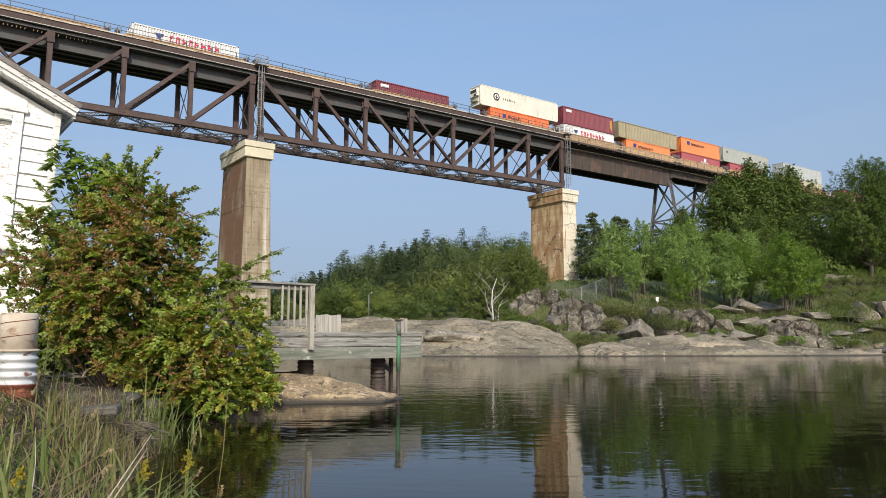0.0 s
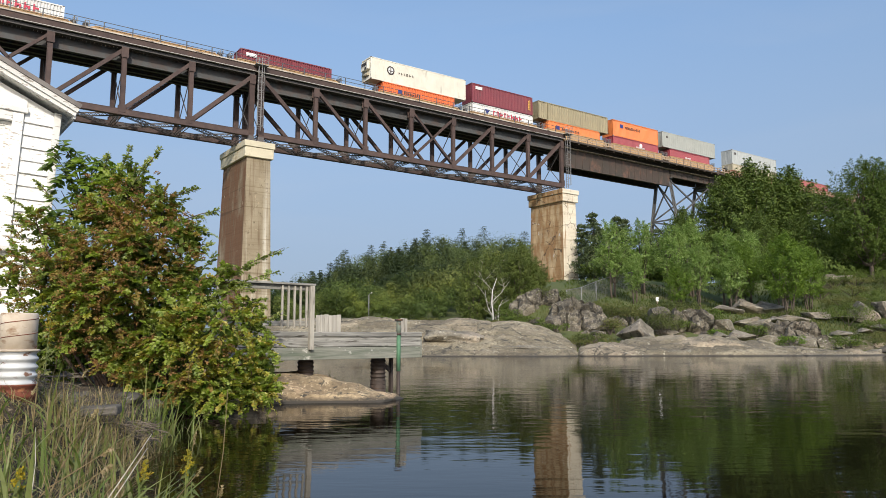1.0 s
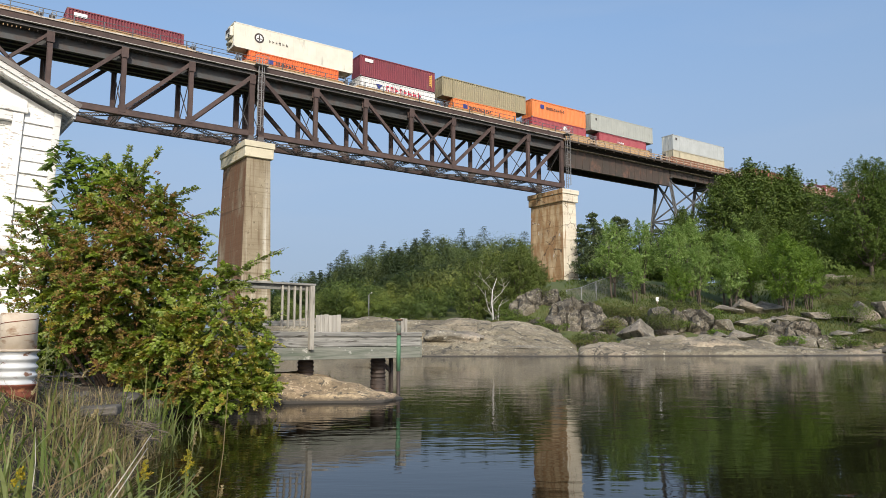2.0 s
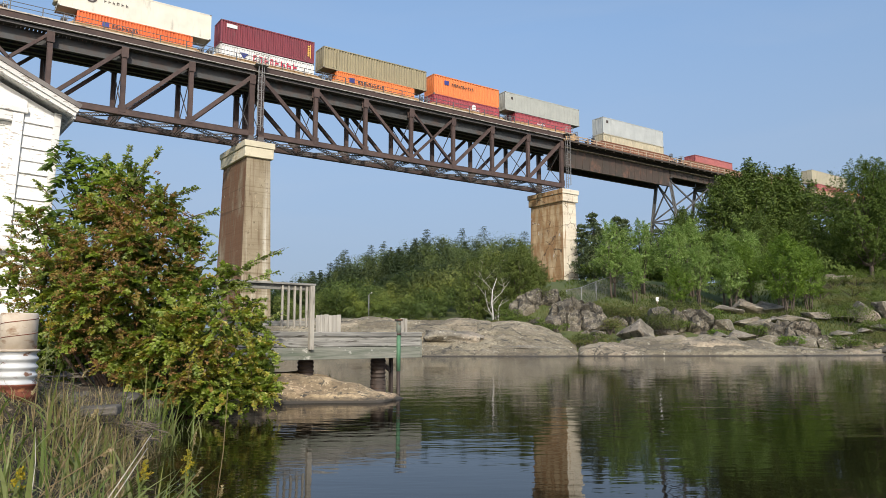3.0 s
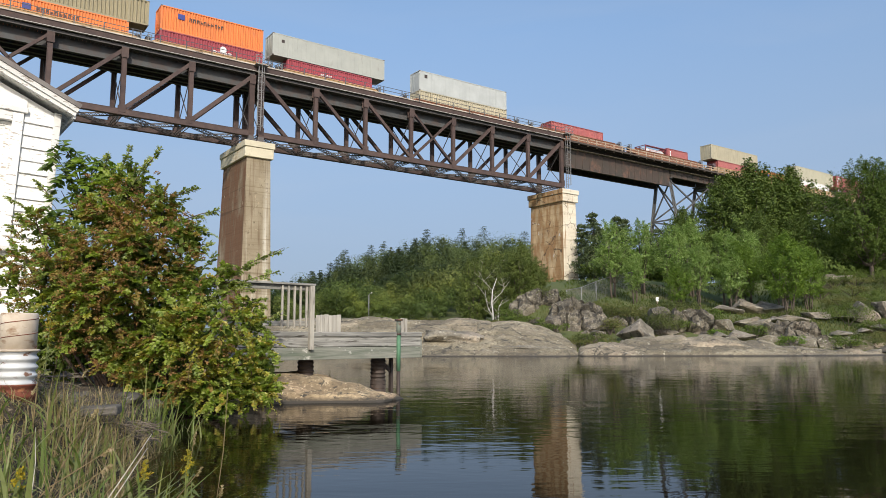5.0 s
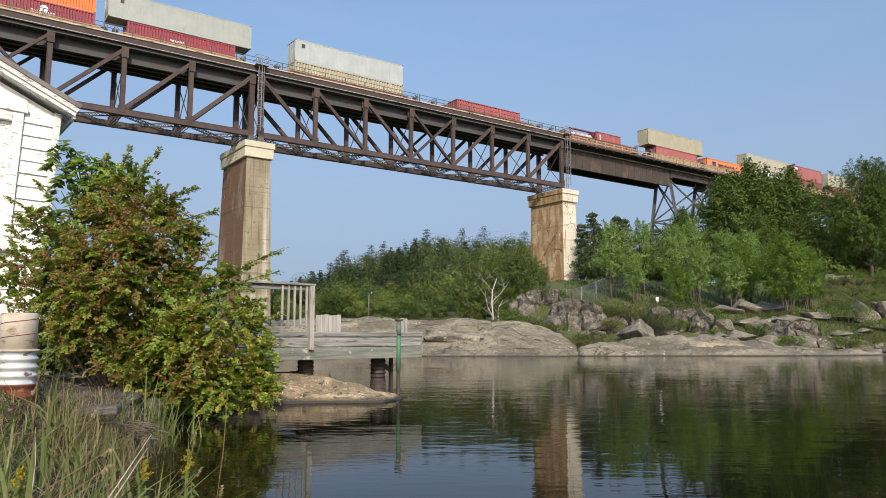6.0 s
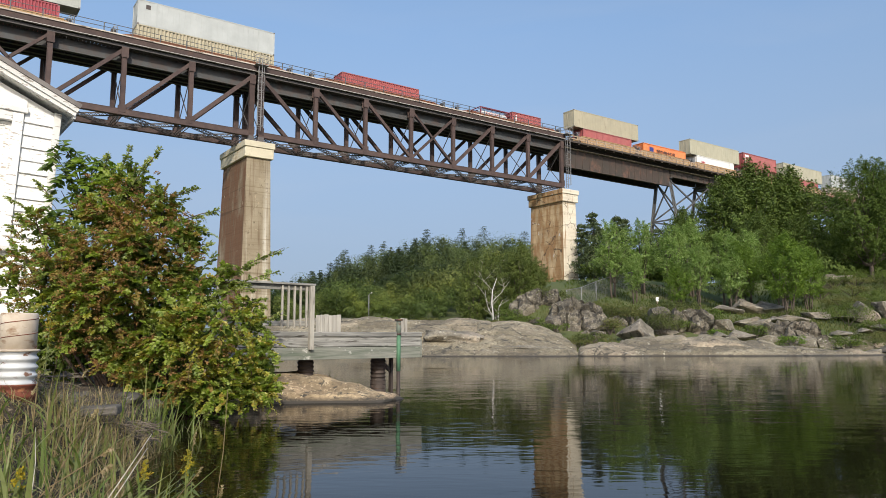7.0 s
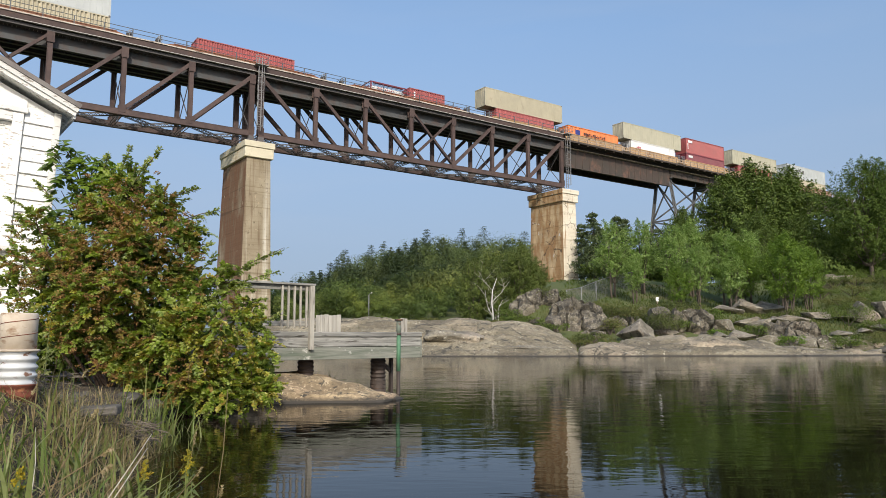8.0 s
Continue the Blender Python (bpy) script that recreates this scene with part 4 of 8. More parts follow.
def granite(name, scale, wet, dark=1.0, lichen=0.64, pale=0.56, crust=None, tint=(1, 1, 1)):
    """Glaciated granite: warm grey, dark and pale lichen, a few fine seams; a wet dark line where it meets the river."""
    m, n, l, b = shader(name)
    nt = m.node_tree
    tone = lambda r, g, bl: (dark * r * tint[0], dark * g * tint[1], dark * bl * tint[2])
    flat = (0.7, 1.2, 1.5) if wet else (1, 1, 1)
    col = mix(nt, gate(nt, noise_node(nt, 0.6 * scale, 9, flat, 0.66), 0.38, 0.62), tone(0.400, 0.352, 0.262), tone(0.190, 0.166, 0.122))
    col = mix(nt, gate(nt, noise_node(nt, 0.35 * scale, 6, flat), 0.47, 0.62), col, tone(0.175, 0.150, 0.112))
    col = mix(nt, gate(nt, noise_node(nt, 0.22 * scale, 6, flat), 0.54, 0.66), col, tone(0.43, 0.36, 0.275))
    col = mix(nt, gate(nt, noise_node(nt, 2.6 * scale, 8, None, 0.75), pale, pale + 0.10), col, crust or tone(0.62, 0.585, 0.485))
    col = mix(nt, gate(nt, noise_node(nt, 5.0 * scale, 6, flat, 0.7), 0.55, 0.68), col, tone(0.095, 0.083, 0.062))
    col = mix(nt, gate(nt, noise_node(nt, 1.5 * scale, 8, flat, 0.68), lichen, lichen + 0.07), col, (0.058, 0.052, 0.043))
    grain = nt.nodes.new("ShaderNodeHueSaturation")
    gv_ = nt.nodes.new("ShaderNodeMapRange")
    gv_.inputs[1].default_value, gv_.inputs[2].default_value, gv_.inputs[3].default_value, gv_.inputs[4].default_value = 0.3, 0.7, 0.62, 1.38
    l.new(noise_node(nt, 7.0, 7, None, 0.75), gv_.inputs[0])
    l.new(gv_.outputs[0], grain.inputs["Value"])
    l.new(col, grain.inputs["Color"])
    col = grain.outputs[0]
    vor, tcn = n.new("ShaderNodeTexVoronoi"), n.new("ShaderNodeTexCoord")
    vor.feature = "DISTANCE_TO_EDGE"
    vor.inputs["Scale"].default_value = 0.26 * scale
    wrp, mpn, tex = n.new("ShaderNodeVectorMath"), n.new("ShaderNodeMapping"), n.new("ShaderNodeTexNoise")
    wrp.operation, wrp.inputs[1].default_value = "MULTIPLY_ADD", (2.2 / scale,) * 3
    mpn.inputs["Scale"].default_value, mpn.inputs["Rotation"].default_value = (0.5, 1.3, 1.6), (0.0, 0.25, 0.35)
    tex.inputs["Scale"].default_value, tex.inputs["Detail"].default_value = 0.6 * scale, 4
    l.new(tcn.outputs["Object"], tex.inputs["Vector"])
    l.new(tex.outputs["Color"], wrp.inputs[0])
    l.new(tcn.outputs["Object"], wrp.inputs[2])
    l.new(wrp.outputs[0], mpn.inputs[0])
    l.new(mpn.outputs[0], vor.inputs["Vector"])
    seam = n.new("ShaderNodeMath")
    seam.operation = "MULTIPLY"
    l.new(gate(nt, vor.outputs["Distance"], 0.020, 0.004), seam.inputs[0])
    l.new(gate(nt, noise_node(nt, 0.5 * scale, 3), 0.46, 0.54), seam.inputs[1])
    col = mix(nt, seam.outputs[0], col, (0.07, 0.062, 0.048))
    if wet:
        sep = n.new("ShaderNodeSeparateXYZ")
        l.new(n.new("ShaderNodeNewGeometry").outputs["Position"], sep.inputs[0])
        col = mix(nt, gate(nt, sep.outputs[2], 0.11, 0.03), col, (0.05, 0.044, 0.036))
    l.new(col, b.inputs["Base Color"])
    b.inputs["Roughness"].default_value = 0.88
    bump(nt, b, noise_node(nt, 1.6 * scale, 8, flat, 0.68), 0.9, 0.12 / scale)
    return m


M_ROCK = granite("granite", 1.0, True, 0.74, 0.59, 0.58, tint=(1.02, 1.0, 0.93))
M_BOULDER = granite("granite_boulder", 2.0, False, 0.66, 0.57, 0.56)
M_CRAG = granite("dark_crag_granite", 1.6, False, 0.50, 0.50, 0.55, (0.40, 0.375, 0.31))


def smoothstep(a, b, x):
    t = min(1.0, max(0.0, (x - a) / (b - a)))
    return t * t * (3 - 2 * t)


def lerp_table(x, table):
    for (a, u), (b, v) in zip(table, table[1:]):
        if x <= b:
            return u + (v - u) * smoothstep(a, b, x) if x > a else u
    return table[-1][1]


def shore_y(x):
    """The far shoreline."""
    return lerp_table(x, [(-60, 60), (-14, 46.0), (4, 45.2), (16, 46.6), (24, 46.8), (30, 49.0), (60, 56), (200, 90)]) + 0.35 * noise.noise((x * 0.35, 3.1, 0))


def far_height(x, y):
    """The far bank: ledge, lawn slope, plateau with the pier, wooded hill behind."""
    t = y - shore_y(x)
    if t < 0:
        return max(-3.0, t * 0.5)
    ledge = lerp_table(x, [(-30, 1.5), (-6, 2.05), (0, 1.95), (5, 1.75), (9, 0.8), (15, 0.72), (21, 0.78), (27, 0.45), (40, 0.7)])
    z = ledge * smoothstep(0, 5.0, t)
    right = smoothstep(2, 14, x)
    slope = lerp_table(t, [(4, 0), (16, 2.6), (38, 7.0), (64, 8.6), (120, 13), (400, 30), (1500, 45)])
    flat = lerp_table(t, [(4, 0.0), (50, 0.7), (90, 4), (125, 10), (165, 18), (260, 24), (1500, 40)]) * (0.15 + 0.85 * smoothstep(-60, -5, x))
    z += right * slope + (1 - right) * flat
    z += 2.5 * math.exp(-((x - 44.5) / 8.0) ** 2 - ((y - 78) / 6.0) ** 2)
    z += 2.3 * math.exp(-((x - 7.8) / 2.3) ** 2 - ((y - 61.5) / 4.5) ** 2)
    return z + 0.12 * noise.noise((x * 0.5, y * 0.5, 0)) + 0.05 * noise.noise((x * 1.7, y * 1.7, 4))


def near_height(x, y):
    """The near bank: a low shore on the camera's left."""
    edge = lerp_table(y, [(-6, 4.0), (0, 1.7), (1.5, 0.2), (3.0, -1.1), (4.5, -1.95), (6.0, -2.6), (7.4, -2.9), (8.6, -3.25), (10.5, -3.9), (12.5, -4.35), (14, -4.7), (18, -6.5), (40, -30)]) + 0.12 * noise.noise((y * 1.1, 0, 7))
    t = edge - x
    if t < 0:
        return max(-1.5, t * 0.55)
    return min(0.75 - 0.36 * smoothstep(6.2, 8.0, y), t * (0.40 + 0.35 * smoothstep(4.8, 6.0, y))) + 0.05 * max(0, t - 1.9) * (1 if t < 20 else 0) + (0.95 if t >= 20 else 0) + 0.06 * noise.noise((x * 1.3, y * 1.3, 2))


def height(x, y):
    return far_height(x, y) if y > 30 else near_height(x, y) if y < 22 else max(-3.0, near_height(x, y))


def axis(*runs):
    out = []
    for a, b, step in runs:
        n = max(1, int(round((b - a) / step)))
        out += [a + (b - a) * i / n for i in range(n)]
    return out + [runs[-1][1]]


GX = axis((-2600, -300, 230), (-300, -60, 20), (-60, -14, 2.0), (-14, -7, 0.4), (-7, 1, 0.14), (1, 50, 0.55), (50, 90, 2), (90, 300, 15), (300, 2600, 230))
GY = axis((-400, -20, 40), (-20, 0, 1.5), (0, 14, 0.14), (14, 42, 2.0), (42, 66, 0.4), (66, 130, 1.2), (130, 320, 8), (320, 2800, 130))
gv = [(x, y, height(x, y)) for y in GY for x in GX]
nx = len(GX)
gf = [(j * nx + i, j * nx + i + 1, (j + 1) * nx + i + 1, (j + 1) * nx + i) for j in range(len(GY) - 1) for i in range(nx - 1)]
gme = bpy.data.meshes.new("ground")
gme.from_pydata(gv, [], gf)
gme.polygons.foreach_set("use_smooth", [True] * len(gf))
gme.materials.append(M_GRASS)
tagged(new("ground", gme), "grassy earth banks of the river under trees and shrubs", "ground", kind="structure")

# Water: a dark, nearly still river with long low ripples.
wm, n_, l_, wb = shader("river_water")
wb.inputs["Base Color"].default_value = (0.007, 0.0055, 0.003, 1)
wb.inputs["Roughness"].default_value = 0.03
wb.inputs["IOR"].default_value = 1.33
wb.inputs["Specular IOR Level"].default_value = 0.232
nt = wm.node_tree
gust = gate(nt, noise_node(nt, 0.16, 3, (0.5, 1.2, 1)), 0.36, 0.62)
swell = nt.nodes.new("ShaderNodeMath")
swell.operation = "MULTIPLY"
nt.links.new(noise_node(nt, 0.85, 3, (0.68, 1.2, 1), 0.5), swell.inputs[0])
lull = nt.nodes.new("ShaderNodeMapRange")
lull.inputs[3].default_value, lull.inputs[4].default_value = 0.45, 1.15
nt.links.new(gust, lull.inputs[0])
nt.links.new(lull.outputs[0], swell.inputs[1])
b1 = bump(nt, wb, swell.outputs[0], 0.19, 0.05)
b2 = nt.nodes.new("ShaderNodeBump")
b2.inputs["Strength"].default_value, b2.inputs["Distance"].default_value = 0.24, 0.014
fine = nt.nodes.new("ShaderNodeMath")
fine.operation = "MULTIPLY"
nt.links.new(noise_node(nt, 4.2, 2, (0.5, 1.5, 1), 0.5), fine.inputs[0])
nt.links.new(lull.outputs[0], fine.inputs[1])
nt.links.new(fine.outputs[0], b2.inputs["Height"])
nt.links.new(b2.outputs[0], b1.inputs["Normal"])
water = solid("water", Build().add([(-2600, -400, 0), (2600, -400, 0), (2600, 400, 0), (-2600, 400, 0)], [(0, 1, 2, 3)]), wm,
              "dark calm river water with long soft ripples", "water", kind="structure")
# ---- foliage and rock builders ----
def quads_mesh(name, corners, mat):
    """A mesh of loose four-cornered leaves from an array (n, 4, 3)."""
    n = len(corners)
    me = bpy.data.meshes.new(name)
    me.vertices.add(n * 4)
    me.vertices.foreach_set("co", corners.astype(np.float32).ravel())
    me.loops.add(n * 4)
    me.loops.foreach_set("vertex_index", np.arange(n * 4, dtype=np.int32))
    me.polygons.add(n)
    me.polygons.foreach_set("loop_start", np.arange(0, n * 4, 4, dtype=np.int32))
    me.materials.append(mat)
    me.update(calc_edges=True)
    return me


def unit(v):
    return v / np.maximum(1e-9, np.linalg.norm(v, axis=1, keepdims=True))


def leaves(centres, normals, size, rng, wide=0.62, droop=0.25, spread=0.5):
    """Folded leaf blades: one for each centre, facing its normal more or less."""
    n = len(centres)
    nrm = unit(normals + rng.normal(0, spread, (n, 3)))
    t = unit(np.cross(nrm, rng.normal(0, 1, (n, 3))))
    t[:, 2] -= droop
    t = unit(t)
    b = np.cross(nrm, t)
    s = (size * rng.uniform(0.65, 1.3, n))[:, None]
    up = nrm * s * 0.12
    return np.stack([centres - t * s * 0.5, centres + b * s * wide * 0.5 + up, centres + t * s * 0.5, centres - b * s * wide * 0.5 + up], 1)


def clump(c, r, n, rng, flat=0.75):
    """Leaf places in a rounded, hollow clump, and the ways they face."""
    d = unit(rng.normal(0, 1, (n, 3)))
    d[:, 2] = np.where(d[:, 2] < -0.3, -d[:, 2] * 0.6, d[:, 2])
    rad = r * (0.45 + 0.6 * rng.random(n) ** 0.6)
    p = d * rad[:, None]
    p[:, 2] *= flat
    face = d * 0.8 + np.array([0, 0, 0.55])
    return np.array(c) + p, face


def crown_spread(rng, height, base, radius, count, shape):
    """Clump places for a crown: uneven, wider in the lower middle, open in places."""
    out = []
    lean = rng.uniform(-0.12, 0.12, 2) * radius
    lobes = rng.uniform(0.72, 1.12, 7)
    while len(out) < count:
        f = rng.random()
        z = base + (height - base) * f
        prof = {"round": math.sqrt(max(0.02, 1 - (1.9 * f - 0.9) ** 2)), "tall": math.sin(math.pi * (0.14 + 0.80 * f)) ** 0.7,
                "oak": (1 - max(0, f - 0.35) ** 2 * 2.0) * (0.55 + 0.45 * min(1, f * 4))}[shape]
        a = rng.uniform(0, 2 * math.pi)
        r = radius * max(0.05, prof) * lobes[int(a / (2 * math.pi) * 7) % 7] * math.sqrt(rng.uniform(0.12, 1.0))
        out.append((r * math.cos(a) + lean[0] * f, r * math.sin(a) + lean[1] * f, z + rng.normal(0, 0.02) * height))
    return out


def broadleaf(name, label, height, base, radius, clumps, per, leaf, mat, bark, seed, shape="round", stems=1, group=""):
    """A broadleaved tree: tapered trunk and limbs, and a crown of leaf clumps."""
    rng = np.random.default_rng(seed)
    ob = thing(name, label, "tree", None, group)
    places = crown_spread(rng, height, base, radius, clumps, shape)
    b = Build()
    tr = 0.018 * height + 0.03
    for k in range(stems):
        a = 2 * math.pi * k / stems + 0.4
        fx, fy = (0.12 * radius * math.cos(a), 0.12 * radius * math.sin(a)) if stems > 1 else (0, 0)
        top = height * rng.uniform(0.68, 0.8)
        pts = [(fx, fy, -0.4)]
        for i in range(1, 7):
            f = i / 6
            pts.append((fx * (1 + 2.5 * f) + rng.normal(0, 0.02) * height * f, fy * (1 + 2.5 * f) + rng.normal(0, 0.02) * height * f, top * f))
        q = tr / math.sqrt(stems)
        b.tube(pts, [q * (1.25 if i == 0 else 1 - 0.8 * i / 6) for i in range(7)], 7)
        for p in places[k::stems * 5]:
            f = min(0.9, max(0.25, (p[2] - 0.25 * height) / height))
            i = min(5, int(f * 6))
            s0 = Vector(pts[i]).lerp(Vector(pts[i + 1]), f * 6 - i)
            m = s0.lerp(Vector(p), 0.5) + Vector((0, 0, -0.04 * height))
            part("limb", Build().tube([s0, m, p], [q * 0.34, q * 0.22, q * 0.07], 4, False), bark, ob)
        part("trunk", b, bark, ob)
        b = Build()
    cs, fs = [], []
    heart = np.array([0, 0, base + 0.35 * (height - base)])
    for c in places:
        c = np.array(c)
        way = unit((unit((c - heart)[None])[0] * 0.9 + np.array([0, 0, 0.45]) + rng.normal(0, 0.35, 3))[None])[0]
        reach, t = radius * rng.uniform(0.30, 0.55), rng.random(per)
        p = c + np.outer((t - 0.45) * reach, way) + rng.normal(0, 1, (per, 3)) * (radius * 0.105 * (1.12 - t))[:, None] * np.array([1, 1, 0.8])
        cs.append(p), fs.append(unit(p - c) * 0.55 + way * 0.35 + np.array([0, 0, 0.35]))
    # Larger overlapping leaves are added in the crown's heart to block light passing through.
    size = [np.full(len(p), leaf) for p in cs]
    for c in places[::2]:
        c = heart + (np.array(c) - heart) * 0.72
        cs.append(c + rng.normal(0, radius * 0.10, (8, 3))), fs.append(rng.normal(0, 1, (8, 3))), size.append(np.full(8, leaf * 3.2))
    part("crown", quads_mesh("crown", leaves(np.concatenate(cs), np.concatenate(fs), np.concatenate(size), rng, 0.66, 0.25, 0.55), mat), None, ob)
    return ob


def conifer(name, label, height, radius, mat, bark, seed, per=16, leaf=0.5, group=""):
    """A spruce or pine: straight trunk, tiers of drooping boughs with uneven gaps."""
    rng = np.random.default_rng(seed)
    ob = thing(name, label, "tree", None, group)
    part("trunk", Build().tube([(0, 0, -0.4), (0, 0, height * 0.5), (0, 0, height)], [0.02 * height, 0.012 * height, 0.02], 7), bark, ob)
    cs, fs = [], []
    tiers = int(height * 2.0)
    for i in range(tiers):
        f = min(1.0, 0.12 + 0.88 * i / tiers + rng.normal(0, 0.012))
        r = radius * (1 - f) ** 0.75 * rng.uniform(0.7, 1.15) + 0.15
        for k in range(int(5 + 4 * (1 - f))):
            a = rng.uniform(0, 2 * math.pi)
            rr = r * rng.uniform(0.6, 1.1)
            u = rng.random(per) ** 0.7
            p = np.stack([u * rr * math.cos(a), u * rr * math.sin(a), height * f - 0.22 * rr * u + 0.1 * rr * u ** 2], 1) + rng.normal(0, 0.17, (per, 3)) * (0.5 + rr * 0.3)
            cs.append(p)
            fs.append(np.tile([0.4 * math.cos(a), 0.4 * math.sin(a), 0.8], (per, 1)))
    part("crown", quads_mesh("crown", leaves(np.concatenate(cs), np.concatenate(fs), leaf, rng, 0.55), mat), None, ob)
    return ob


def boulder_mesh(name, seed, mat, points=14, rough=0.045, soft=0.03, rounds=2, smooth=False):
    """A broken block of stone, one metre across: flat faces, worn edges, a weathered skin."""
    rng = random.Random(seed)
    bm = bmesh.new()
    for i in range(points):
        d = Vector((rng.gauss(0, 1), rng.gauss(0, 1), rng.gauss(0, 0.9))).normalized()
        m = max(abs(d.x), abs(d.y), abs(d.z))
        bm.verts.new(d / m ** 0.55 * rng.uniform(0.40, 0.52))
    h = bmesh.ops.convex_hull(bm, input=bm.verts)
    bmesh.ops.delete(bm, geom=[v for v in bm.verts if not v.link_faces], context="VERTS")
    bmesh.ops.dissolve_limit(bm, angle_limit=0.25, verts=bm.verts, edges=bm.edges)
    bmesh.ops.bevel(bm, geom=list(bm.edges), offset=soft, segments=2, affect="EDGES", profile=0.6)
    bmesh.ops.triangulate(bm, faces=bm.faces)
    for i in range(rounds):
        bmesh.ops.subdivide_edges(bm, edges=[e for e in bm.edges if e.calc_length() > 0.09], cuts=1, use_grid_fill=True)
        bmesh.ops.triangulate(bm, faces=bm.faces)
    off = Vector((seed * 3.1, seed * 1.7, 0))
    for v in bm.verts:
        v.co *= 1 + rough * 2 * noise.fractal(v.co * 3.1 + off, 1.0, 2.0, 4) - rough * 1.6 * max(0, 0.12 - abs(noise.noise(v.co * 2.2 + off))) / 0.12
    for f in bm.faces:
        f.smooth = smooth
    me = bpy.data.meshes.new(name)
    bm.to_mesh(me)
    bm.free()
    me.materials.append(mat)
    return me


LEAF_MID = leaf_material("mid_green_leaves", [(0.101, 0.168, 0.026), (0.146, 0.225, 0.036), (0.190, 0.268, 0.050)])
LEAF_LIGHT = leaf_material("light_green_leaves", [(0.140, 0.225, 0.050), (0.215, 0.315, 0.085), (0.350, 0.430, 0.175)])
LEAF_DARK = leaf_material("dark_green_leaves", [(0.078, 0.118, 0.028), (0.106, 0.150, 0.036), (0.140, 0.184, 0.048)], 0.5, 0.17)
LEAF_NEEDLE = leaf_material("dark_needles", [(0.085, 0.115, 0.055), (0.112, 0.145, 0.068), (0.140, 0.165, 0.080)], 0.55, 0.15)
# LEAF_HAZE tones carry the distance haze in their colour, greyer than near leaves.
LEAF_HAZE = leaf_material("hazy_hill_leaves", [(0.112, 0.144, 0.050), (0.134, 0.165, 0.056), (0.158, 0.186, 0.064)], 0.5, 0.14, stands=True)
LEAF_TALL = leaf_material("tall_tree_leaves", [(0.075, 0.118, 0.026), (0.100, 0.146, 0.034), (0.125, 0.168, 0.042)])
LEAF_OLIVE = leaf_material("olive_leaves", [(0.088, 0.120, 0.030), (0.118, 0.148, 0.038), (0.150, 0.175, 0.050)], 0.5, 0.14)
LEAF_HAZE_LIGHT = leaf_material("pale_hazy_hill_leaves", [(0.140, 0.170, 0.054), (0.166, 0.194, 0.062), (0.195, 0.218, 0.074)], 0.5, 0.14, stands=True)
LEAF_HAZE_DARK = leaf_material("dark_hazy_hill_leaves", [(0.070, 0.096, 0.042), (0.086, 0.112, 0.048), (0.102, 0.126, 0.054)], 0.5, 0.14)
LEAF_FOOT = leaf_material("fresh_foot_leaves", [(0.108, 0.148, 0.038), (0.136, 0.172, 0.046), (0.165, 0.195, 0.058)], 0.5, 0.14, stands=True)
LEAF_SHRUB = leaf_material("bank_shrub_leaves", [(0.085, 0.125, 0.026), (0.115, 0.158, 0.034), (0.150, 0.180, 0.048)])
LEAF_JUNIPER = leaf_material("juniper_leaves", [(0.078, 0.098, 0.030), (0.104, 0.122, 0.038), (0.130, 0.140, 0.050)], 0.6, 0.2)
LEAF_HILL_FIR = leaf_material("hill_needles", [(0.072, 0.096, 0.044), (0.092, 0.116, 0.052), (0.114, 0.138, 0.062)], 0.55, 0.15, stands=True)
HEATH = leaf_material("heath_and_dry_grass", [(0.115, 0.130, 0.042), (0.165, 0.155, 0.060), (0.095, 0.120, 0.032), (0.21, 0.175, 0.085)], 0.7, 0.25)
BARK = surface("grey_brown_bark", (0.14, 0.11, 0.085), (0.08, 0.062, 0.05), 3, 0.9, 0, None, stretch=(2, 2, 0.3), relief=0.6, relief_size=0.02)
BARK_PALE = surface("pale_birch_bark", (0.62, 0.59, 0.53), (0.45, 0.42, 0.37), 4, 0.8, 0, (0.08, 0.07, 0.06), (0.62, 0.7), 5, (0.6, 0.6, 3))


def at(x, y, s=1.0, turn=0.0, sink=0.0):
    return Matrix.Translation((x, y, height(x, y) - sink)) @ Matrix.Rotation(turn, 4, "Z") @ Matrix.Diagonal((s, s, s, 1))


def stand(ob, x, y, s=1.0, turn=0.0):
    ob.matrix_basis = at(x, y, s, turn)
    return ob


